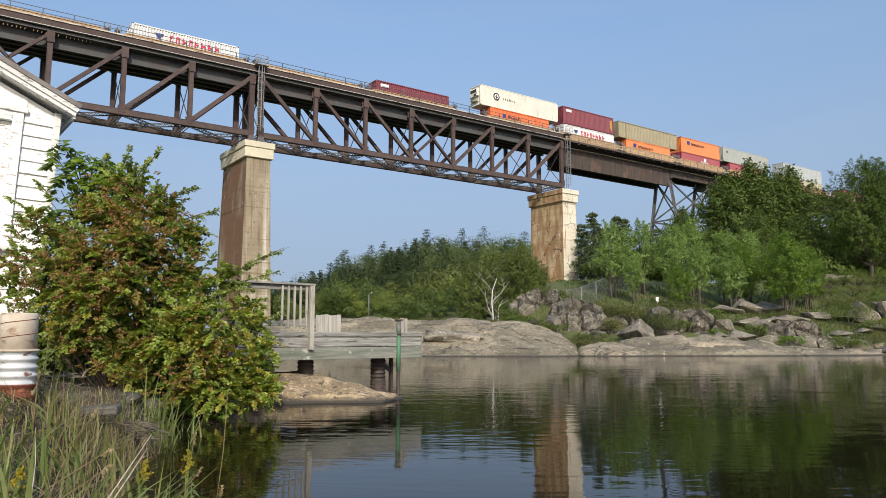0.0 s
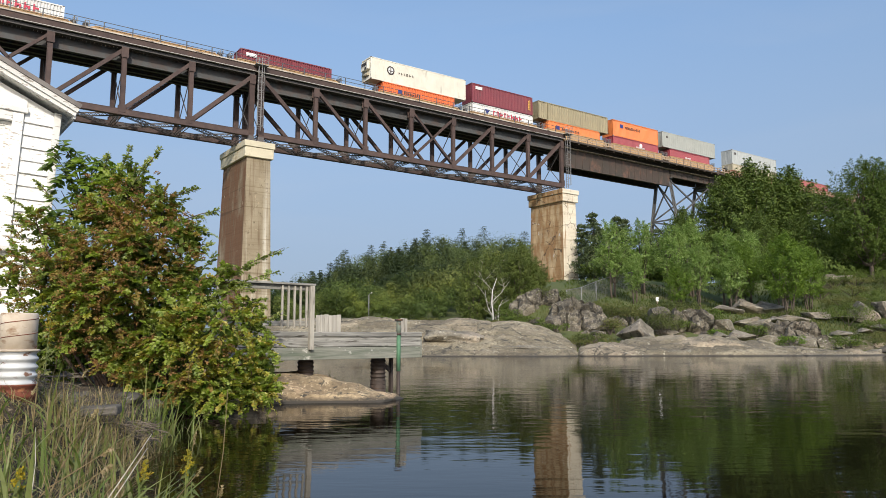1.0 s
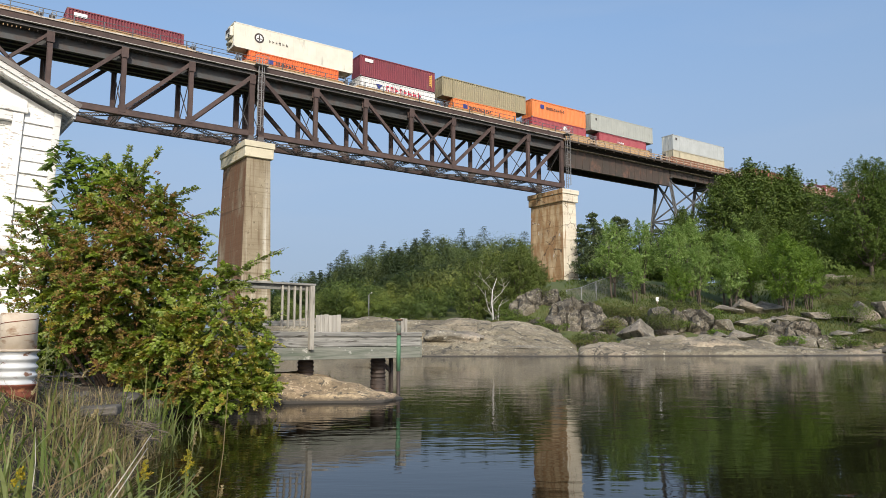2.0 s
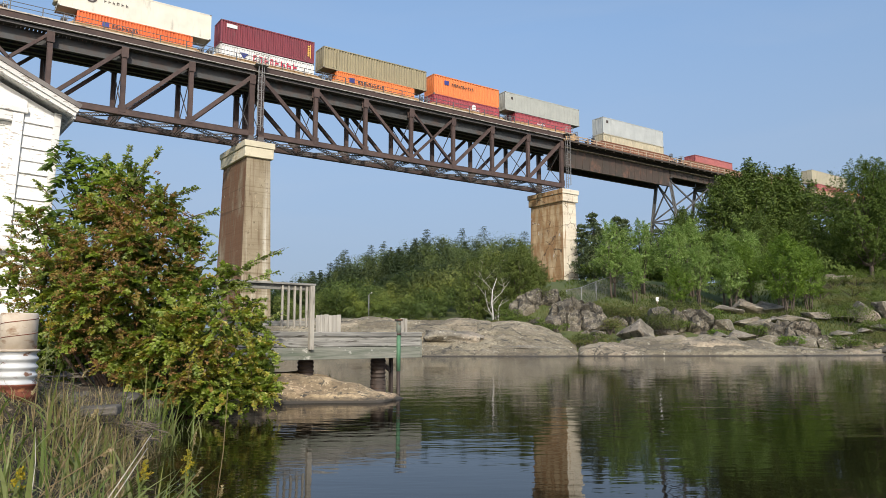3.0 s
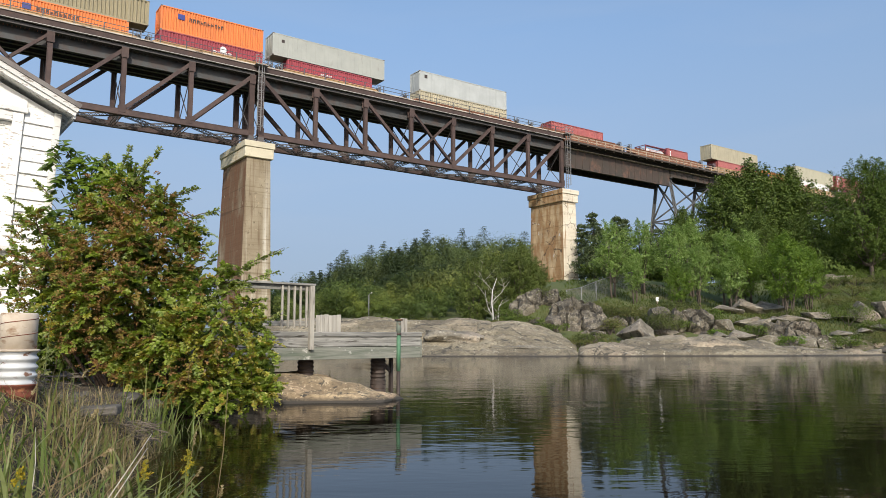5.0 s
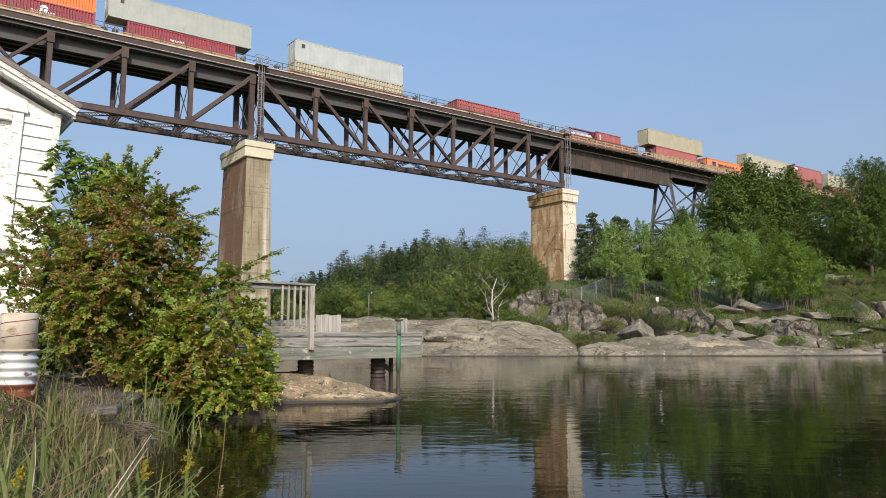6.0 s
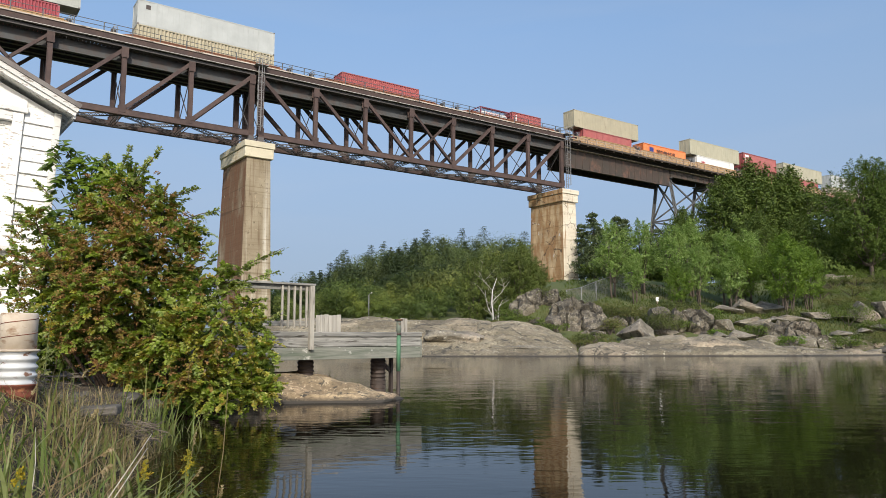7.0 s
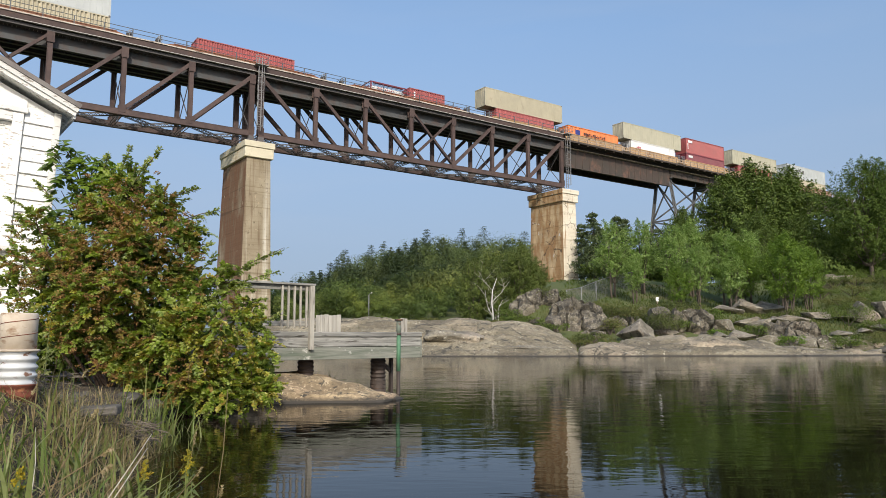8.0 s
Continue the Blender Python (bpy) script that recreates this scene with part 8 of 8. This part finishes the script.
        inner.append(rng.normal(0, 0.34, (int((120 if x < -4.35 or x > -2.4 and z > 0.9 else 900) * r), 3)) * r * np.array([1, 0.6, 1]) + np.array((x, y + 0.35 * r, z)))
        n = int((30 + 480 * r * r) * (0.5 if x < -4.35 else 0.38 if x > -2.4 and z > 1.1 else 1.0))
        d = unit(rng.normal(0, 1, (n, 3)) + np.array([0, -0.35, 0.15]))
        d[:, 1] = np.where(d[:, 1] > 0.45, -d[:, 1], d[:, 1])
        start = np.array((x, y, z)) + d * (r * rng.uniform(0.40, 1.0, n))[:, None] * np.array([1, 0.9, 0.92])
        start = start[[not hollow(p) for p in start]]
        d = unit(start - np.array((x, y, z)))
        n = len(start)
        way = d * 0.75 + np.array([0, -0.1, 0.32]) + rng.normal(0, 0.42, (n, 3))
        reach = rng.uniform(0.10, 0.24, n) * (0.75 + 0.8 * r)
        pick = rng.random(n)
        # Neighbouring shoots tend to be of one tone.
        pick = np.clip(pick * 0.55 + 0.45 * np.array([0.5 + 0.9 * noise.noise((p[0] * 3.1, p[1] * 2, p[2] * 3.1)) for p in start]), 0, 1)
        edges = np.cumsum([lime, yellow, russet])
        edges = edges / max(1.0, edges[-1] + 0.18)
        order = np.argsort(np.argsort(pick)) / n
        which = np.where(order < edges[0], 1, np.where(order < edges[1], 2, np.where(order < edges[2], 3, 0)))
        for k, name in enumerate(tones):
            m = which == k
            if m.any():
                q, pts = shoots(start[m], way[m], reach[m], 32, 0.041 if k != 1 else 0.046, rng)
                tones[name].append(q)
                for t in pts[::3]:
                    stems.tube([tuple(v) for v in t], [0.004, 0.003, 0.0012], 4, False)
        for p, v, l in zip(start, unit(way), reach):
            if rng.random() < seedy * 0.45:
                for j in range(3):
                    c, f = clump(p + v * l * rng.uniform(0.5, 1.0) + rng.normal(0, 0.045, 3), 0.036, 20, rng, 0.8)
                    seeds.append(c), seeds_f.append(f)
    tips = (((-3.63, 7.9, 2.82), (-3.44, 7.8, 3.25)), ((-3.36, 7.9, 2.93), (-3.11, 7.8, 3.23)), ((-3.42, 7.9, 2.88), (-3.27, 7.8, 3.04)), ((-3.03, 7.9, 2.68), (-2.69, 7.8, 2.77)), ((-2.84, 7.9, 2.45), (-2.44, 7.8, 2.53)), ((-2.79, 7.9, 2.12), (-2.5, 7.8, 2.17)), ((-2.74, 7.9, 1.75), (-2.45, 7.8, 2.04)), ((-2.37, 7.9, 1.8), (-1.72, 7.8, 2.12)), ((-2.37, 7.9, 1.68), (-1.76, 7.8, 1.86)), ((-2.46, 7.8, 1.62), (-1.98, 7.7, 1.66)), ((-2.44, 7.8, 1.50), (-1.86, 7.7, 1.33)), ((-2.60, 7.8, 1.70), (-2.26, 7.7, 1.92)), ((-2.40, 7.8, 1.24), (-1.84, 7.7, 1.22)), ((-2.18, 7.9, 1.47), (-1.96, 7.8, 1.56)), ((-2.18, 7.9, 1.29), (-1.72, 7.8, 1.4)), ((-2.13, 7.9, 1.14), (-1.81, 7.8, 1.15)), ((-2.06, 7.9, 0.83), (-1.73, 7.8, 0.9)), ((-4.52, 7.9, 2.5), (-4.76, 7.8, 2.67)), ((-4.34, 7.9, 2.69), (-4.46, 7.8, 2.85)), ((-4.61, 7.9, 2.22), (-4.71, 7.8, 2.36)), ((-3.77, 7.9, 2.98), (-3.69, 7.8, 3.16)), ((-3.16, 7.9, 2.72), (-3.14, 7.8, 2.83)), ((-2.73, 7.9, 2.34), (-2.58, 7.8, 2.31)), ((-2.43, 7.9, 1.75), (-2.04, 7.8, 1.97)), ((-2.11, 7.9, 1.38), (-1.91, 7.8, 1.47)), ((-2.02, 7.9, 0.6), (-1.82, 7.8, 0.54)), ((-4.72, 7.9, 1.87), (-4.79, 7.8, 2.02)), ((-3.01, 7.9, 2.18), (-2.64, 7.8, 2.05)), ((-2.58, 7.9, 1.72), (-2.1, 7.8, 1.74)))
    long_start, long_way, long_reach = [], [], []
    for p, q in tips:
        p, q = np.array(p), np.array(q)
        along = q - p
        l = float(np.linalg.norm(along))
        stems.tube([tuple(p), tuple((p + q) / 2 + np.array([0, 0, 0.03 * l])), tuple(q)], [0.008, 0.005, 0.002], 5, False)
        for f in np.linspace(0.0, 0.85, max(4, int(l / 0.05))):
            long_start.append(p + along * f), long_way.append(along / l + np.array([0, 0, 0.1]) + rng.normal(0, 0.55, 3)), long_reach.append(rng.uniform(0.05, 0.12) * (1.25 - 0.5 * f))
        long_start.append(p + along * 0.65), long_way.append(along / l), long_reach.append(l * 0.42)
    q, _ = shoots(np.array(long_start), np.array(long_way), np.array(long_reach), 14, 0.047, rng, 0.1)
    sprays = q
    dead = Build()
    for i in range(70):
        p = Vector((rng.uniform(-4.3, -3.0), rng.uniform(7.9, 8.4), rng.uniform(0.40, 1.0)))
        d = Vector((rng.normal(0, 1), rng.normal(0, 0.4), rng.normal(0.35, 0.6))).normalized() * rng.uniform(0.15, 0.45)
        dead.tube([p, p + d * 0.5 + Vector((0, 0, rng.normal(0, 0.03))), p + d], [0.005, 0.004, 0.002], 4, False)
    tagged(part("dead_twig_tangle", dead, DEAD_TWIG, ob), "bare grey dead twigs", kind="stuff")
    part("branchwork", stems, TWIG, ob)
    for name, q, mat, label in (("foliage", tones["green"], BUSH_LEAF, "glossy mid-green leaves"), ("young_foliage", tones["lime"], BUSH_LIME, "light yellow-green young leaves"),
                                ("yellowing_foliage", tones["yellow"], BUSH_YELLOW, "yellow-green and tan leaves"), ("russet_foliage", tones["russet"], BUSH_RUSSET, "olive leaves turning russet brown")):
        q = np.concatenate(q)
        q = q[[not hollow(p) for p in q[:, 0]]]
        part(name, quads_mesh(name, q, mat), None, ob, label)
    # Extra dark leaves are added behind the gap to stand in for deep shade.
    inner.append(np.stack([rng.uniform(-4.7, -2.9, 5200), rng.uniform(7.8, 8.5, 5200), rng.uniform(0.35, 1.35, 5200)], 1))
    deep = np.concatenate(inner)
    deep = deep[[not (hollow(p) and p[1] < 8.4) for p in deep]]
    part("inner_foliage", quads_mesh("inner_foliage", leaves(deep, np.tile([0.0, -0.6, 0.4], (len(deep), 1)), 0.09, rng, 0.6), SHADE_LEAF), None, ob, "inner leaves coloured dark for the shade inside the bush")
    tagged(part("seed_head_mass", quads_mesh("seed_head_mass", leaves(np.concatenate(seeds), np.concatenate(seeds_f), 0.019, rng, 0.9), SEED_HEAD), None, ob), "reddish brown seed heads", kind="stuff")
    part("spray_leaves", quads_mesh("spray_leaves", sprays, SPRAY_LEAF), None, ob, "pale green leaves on long shoots")


big_bush()


def sumac_sapling():
    """A slender ash-like sapling with drooping leaves, each a midrib with paired leaflets."""
    rng = np.random.default_rng(5)
    ob = thing("ash_sapling", "thin sapling with drooping dark green leaves in broad leaflets", "tree", scale_from_eye(1.5))
    b = Build()
    b.tube([(-4.2, 8.4, 0.5), (-4.25, 8.4, 1.8), (-4.15, 8.35, 2.9)], [0.03, 0.022, 0.010], 7, False)
    # Sun and shade are put into two leaf colours, darker and paler tips.
    shady, sunny = [(-4.46, 8.3, 3.4), (-4.5, 8.3, 3.21), (-4.32, 8.3, 3.32), (-4.37, 8.3, 3.05), (-4.45, 8.3, 2.85), (-4.33, 8.3, 2.65), (-4.44, 8.3, 2.49), (-4.15, 8.3, 2.71), (-4.25, 8.3, 2.94), (-4.35, 8.3, 2.34), (-4.52, 8.3, 2.67)], [(-4.13, 8.2, 3.17), (-4.03, 8.2, 3.19), (-3.92, 8.2, 3.15), (-3.82, 8.2, 3.05), (-3.99, 8.2, 3.0), (-4.1, 8.2, 3.03)]
    for name, tips, mat in (("leaves", shady, BIG_LEAF), ("sunlit_leaves", sunny, SUN_LEAF)):
        cs, ns, ts, ls = [], [], [], []
        for tip in tips:
            tip = Vector(tip)
            low = Vector((-4.22, 8.4, max(1.2, tip.z - 0.6)))
            b.tube([low, low.lerp(tip, 0.6) + Vector((0, 0, 0.05)), tip], [0.010, 0.007, 0.003], 5, False)
            for k in range(6):
                a = rng.uniform(0, 2 * math.pi)
                out = Vector((math.cos(a), 0.7 * math.sin(a), 0))
                side = Vector((-math.sin(a), math.cos(a), 0))
                long = rng.uniform(0.12, 0.22)
                root = tip + Vector((rng.normal(0, 0.04), rng.normal(0, 0.04), rng.normal(-0.03, 0.06)))
                bow = lambda f: root + out * long * f * (1 - 0.2 * f) + Vector((0, 0, long * (0.35 * f - 0.75 * f * f)))
                b.tube([bow(f) for f in (0, 0.35, 0.7, 1.0)], [0.003, 0.0025, 0.002, 0.001], 4, False)
                for j in range(4):
                    f = 0.3 + 0.7 * j / 3
                    for sg in (-1, 1, 0)[: 3 if j == 3 else 2]:
                        way = (side * sg * 0.9 + out * (0.5 if sg else 1.0) + Vector((0, 0, -0.45 + rng.normal(0, 0.25)))).normalized()
                        cs.append(bow(f) + way * 0.045), ts.append(way), ns.append(Vector((0, -0.4, 0.9)) + side * sg * 0.3 + Vector(rng.normal(0, 0.25, 3)))
        c, t, nrm = np.array(cs), unit(np.array(ts)), np.array(ns)
        sd = unit(np.cross(nrm, t))
        rise = np.cross(t, sd)
        long = (0.118 * rng.uniform(0.75, 1.2, len(c)))[:, None]
        part(name, quads_mesh(name, np.stack([c - t * long * 0.5, c + sd * long * 0.25 - rise * long * 0.04, c + t * long * 0.5, c - sd * long * 0.25 - rise * long * 0.04], 1), mat), None, ob)
    part("stem", b, TWIG, ob)


sumac_sapling()


def vine():
    rng = np.random.default_rng(6)
    ob = thing("wild_vine", "bright green wild vine with broad lobed leaves at the bush's foot", "vine", scale_from_eye(1.5))
    c = np.array([(-2.45, 7.15, 0.50), (-2.28, 7.1, 0.56), (-2.17, 7.15, 0.42), (-2.51, 7.15, 0.62)])
    c = np.concatenate([q + rng.normal(0, 1, (12, 3)) * np.array([0.10, 0.05, 0.07]) for q in c])
    part("stem", Build().tube([(-2.6, 7.3, 0.2), (-2.4, 7.2, 0.5), (-2.1, 7.2, 0.42)], [0.012, 0.009, 0.005], 6, False), TWIG, ob)
    part("leaves", lobed(c, np.tile([0.2, -0.7, 0.55], (len(c), 1)), 0.10, rng, "leaves", VINE_LEAF), None, ob)


vine()

GRASS_BLADE = leaf_material("green_shore_grass", [(0.125, 0.168, 0.046), (0.185, 0.228, 0.070), (0.290, 0.290, 0.125), (0.150, 0.185, 0.078), (0.230, 0.235, 0.080)], 0.4, 0.35)
GRASS_DRY = leaf_material("dry_shore_grass", [(0.30, 0.22, 0.122), (0.39, 0.315, 0.20), (0.21, 0.145, 0.078), (0.24, 0.21, 0.092)], 0.7, 0.2)


def grass_blades(name, n, length, width, seed, mat, label, keep, bend=0.55):
    """Curved, pointed blades rooted on the near shore."""
    rng = np.random.default_rng(seed)
    vs, fs = [], []
    made = 0
    while made < n:
        x, y = rng.uniform(-6.0, -0.4), rng.uniform(2.4, 10.4)
        z = height(x, y)
        if z < (-0.30 if y < 4.8 or name == "water_edge_reeds" else -0.05) or not keep(x, y, rng):
            continue
        made += 1
        l = length * rng.uniform(0.45, 1.25) * (0.55 if x < -0.535 * y and y > 3.4 else 1.0)
        a = rng.uniform(0, 2 * math.pi)
        lean = rng.uniform(0.05, bend)
        w = width * rng.uniform(0.6, 1.3)
        side = np.array([-math.sin(a + rng.normal(0, 0.6)), math.cos(a), 0])
        d = np.array([math.cos(a), math.sin(a), 0])
        k = len(vs)
        for i in range(5):
            f = i / 4
            k_len = 1 / math.sqrt(1 + lean * lean)
            c = np.array([x, y, z - 0.02]) + d * l * k_len * lean * f ** (1.8 if lean < 1.6 else 1.1) + np.array([0, 0, max(0.03, l * k_len * (f - 0.25 * min(1.0, lean) * f ** 2.2))])
            e = side * w * 0.5 * (1 - f ** 1.6) + side * 0.0006
            vs += [c - e, c + e]
        fs += [(k + 2 * i, k + 2 * i + 1, k + 2 * i + 3, k + 2 * i + 2) for i in range(4)]
    return tagged(new(name, Build().add(vs, fs).mesh(name, mat)), label, "grass", kind="stuff")


tuft = lambda x, y, rng: noise.noise((x * 1.9, y * 1.9, 5)) > 0.02 and x < -1.15 and y < 7.0
anywhere = lambda x, y, rng: x < -1.5 and y < 6.9 and noise.noise((x * 1.2, y * 1.2, 9)) > -0.25
grass_blades("shore_grass", 560, 0.55, 0.016, 91, GRASS_BLADE, "long green grass on the near shore", tuft, 1.5)
grass_blades("broad_shore_grass", 270, 0.66, 0.024, 95, GRASS_BLADE, "broad bright green grass leaves at the water's edge", lambda x, y, rng: 3.0 < y < 6.0 and -3.4 < x < -1.05, 1.4)
grass_blades("fine_shore_grass", 760, 0.46, 0.008, 93, GRASS_BLADE, "fine green grass on the near shore", anywhere, 1.4)
grass_blades("shore_straw", 1700, 0.34, 0.006, 94, GRASS_DRY, "dead straw lying tangled on the near shore", lambda x, y, rng: x < -1.7 and 3.6 < y < 6.8, 3.2)
grass_blades("dry_shore_grass", 1400, 0.46, 0.008, 92, GRASS_DRY, "dry tan grass and stalks on the near shore", anywhere, 1.9)

grass_blades("water_edge_reeds", 120, 0.60, 0.018, 96, GRASS_BLADE, "green reeds standing at the water's edge below the bush", lambda x, y, rng: 7.4 < y < 9.2 and -3.5 < x < -2.7, 1.1)
grass_blades("matted_reeds", 1700, 0.30, 0.008, 98, GRASS_DRY, "matted dead reeds along the water's edge", lambda x, y, rng: 5.2 < y < 7.6 and -3.5 < x < -1.9, 2.6)
grass_blades("dead_reeds", 600, 0.20, 0.007, 97, GRASS_DRY, "dead tan reeds and stalks under the bush", lambda x, y, rng: 6.8 < y < 9.6 and -4.9 < x < -2.9, 2.2)


def reed(x, y, h, lean, seed):
    """A tall dry grass stalk with a thin seed head."""
    ob = thing("grass_stalk", "tall dry grass stalk with a thin seed head", "grass stalk", Matrix.Translation((x, y, height(x, y))), "grass stalks")
    rng = np.random.default_rng(seed)
    tip = Vector((lean[0], lean[1], h))
    part("stalk", Build().tube([(0, 0, -0.02), tip * 0.5 + Vector((-lean[0] * 0.12, 0, 0)), tip], [0.005, 0.004, 0.002], 6, False), GRASS_DRY, ob)
    c = np.array([tip * (1 - 0.10 * f) for f in rng.random(40)]) + rng.normal(0, 0.004, (40, 3))
    part("seed_head", quads_mesh("seed_head", leaves(c, np.tile([0, -1.0, 0.2], (40, 1)), 0.02, rng, 0.4), GRASS_DRY), None, ob)


for i, (x, y, h, lean) in enumerate(((-1.95, 5.6, 0.72, (0.08, 0.0)), (-2.9, 5.4, 0.62, (0.28, 0.0)), (-2.75, 5.2, 0.42, (0.14, 0.05)), (-3.1, 5.6, 0.45, (0.02, 0.0)), (-1.75, 4.4, 0.48, (0.30, 0.1)), (-2.2, 5.0, 0.45, (0.2, 0.0)),
                                     (-1.35, 4.3, 0.62, (0.08, 0.0)), (-2.45, 4.6, 0.5, (0.30, 0.0)), (-1.95, 3.6, 0.55, (0.22, 0.1)), (-2.3, 4.0, 0.5, (-0.1, 0.0)), (-1.95, 3.35, 0.34, (0.42, 0.1)), (-1.85, 3.3, 0.30, (0.36, 0.05)), (-2.7, 4.4, 0.55, (0.22, 0.1)), (-2.05, 4.3, 0.40, (0.32, 0.0)))):
    reed(x, y, h, lean, i)

M_STALK = surface("bleached_reed_stalk", (0.62, 0.56, 0.46), (0.46, 0.39, 0.29), 12, 0.7)


def bent_stalk(p, q, r, label, mat=None):
    """A bleached dead stalk leaning across the grass."""
    p, q = Vector(p), Vector(q)
    mid = p.lerp(q, 0.55) + Vector((0.015, 0, 0.02))
    solid("dead_stalk", Build().tube([p, mid, q], [r, r * 0.9, r * 0.6], 6), mat or M_STALK, label, "grass stalk", None, "bleached stalks")


bent_stalk((-1.70, 3.55, 0.22), (-1.61, 4.10, 0.62), 0.0036, "bleached dead reed leaning across the grass")
bent_stalk((-1.66, 3.52, 0.22), (-1.59, 4.00, 0.56), 0.0032, "bleached dead reed leaning across the grass")
bent_stalk((-2.05, 3.72, 0.24), (-2.42, 4.40, 0.62), 0.0024, "thin bleached stalk in the shore grass")
bent_stalk((-2.62, 4.60, 0.55), (-2.05, 4.70, 0.62), 0.002, "thin bleached stalk in the shore grass", GRASS_DRY)
bent_stalk((-1.32, 4.30, 0.02), (-1.30, 4.45, 0.84), 0.003, "tall brown dead stalk standing in the shallows", GRASS_DRY)


FLOWER = leaf_material("goldenrod_flowers", [(0.46, 0.32, 0.02), (0.34, 0.27, 0.03), (0.22, 0.22, 0.05)], 0.7, 0.2)


def goldenrod(x, y, h, seed):
    rng = np.random.default_rng(seed)
    z = max(-0.02, height(x, y))
    ob = thing("goldenrod", "goldenrod with a yellow flower plume on a leafy stem", "flower", Matrix.Translation((x, y, z)), "goldenrods")
    part("stem", Build().tube([(0, 0, -0.05), (0.01, 0, h * 0.5), (0.03, 0, h)], [0.006, 0.005, 0.002], 6, False), GRASS_BLADE, ob)
    n = 46
    f = rng.random(n)
    c = np.stack([rng.normal(0.015, 0.02, n), rng.normal(0, 0.02, n), h * (0.15 + 0.6 * f)], 1)
    part("stem_leaves", quads_mesh("stem_leaves", leaves(c, np.tile([0, -0.4, 0.7], (n, 1)), 0.085, rng, 0.2, 0.4), GRASS_BLADE), None, ob)
    tips = []
    for k in range(16):
        f, a = k / 16, rng.uniform(0, 2 * np.pi)
        reach = 0.052 * (1 - 0.75 * f) * rng.uniform(0.6, 1.2)
        u = rng.random(24)
        tips.append(np.stack([0.02 + reach * u * np.cos(a), reach * u * np.sin(a), h * (0.70 + 0.30 * f) + reach * (0.5 * u - 0.35 * u ** 2)], 1) + rng.normal(0, 0.004, (24, 3)))
    c = np.concatenate(tips)
    n = len(c)
    part("flower_plume", quads_mesh("flower_plume", leaves(c, np.tile([0, -0.5, 0.5], (n, 1)), 0.011, rng, 0.8), FLOWER), None, ob, "yellow flower plume")


for x, y, h, s in ((-1.86, 4.6, 0.42, 1), (-1.56, 4.5, 0.50, 2), (-1.86, 3.25, 0.30, 3), (-3.80, 7.0, 0.80, 4)):
    goldenrod(x, y, h, s)


def brush_heap(x, y, w, n, seed):
    """A tangle of dead stalks washed up on the shore."""
    rng = np.random.default_rng(seed)
    b = Build()
    for i in range(n):
        p = Vector((x + rng.uniform(-w, w), y + rng.uniform(-0.15, 0.15), height(x, y) + 0.02 + 0.16 * rng.random()))
        a = rng.uniform(0, 2 * math.pi)
        d = Vector((math.cos(a), 0.5 * math.sin(a), rng.normal(0.05, 0.25))) * rng.uniform(0.10, 0.28)
        b.tube([p - d * 0.5, p + Vector((0, 0, rng.normal(0, 0.02))), p + d * 0.5], [0.004, 0.0045, 0.002], 4, False)
    solid("brush_heap", b, DEAD_TWIG, "tangled heap of dead grey-brown stalks beside the post", "dead stalks", kind="stuff")


brush_heap(-3.70, 6.85, 0.28, 70, 1)
brush_heap(-3.1, 7.1, 0.35, 110, 4)
# ---- what moves ----
SPEED = 18.9


def motions():
    """The train runs over the bridge at a steady pace; the ripples drift."""
    for ob, s, z in MOVING:
        walk(ob, [(float(t), BRIDGE @ Matrix.Translation((s - SPEED * t, 0, z))) for t in range(9)])
    walk(water, [(0.0, pose(0, 0, 0)), (4.0, pose(0.5, -0.5, 0)), (8.0, pose(1.0, -1.0, 0))])


motions()
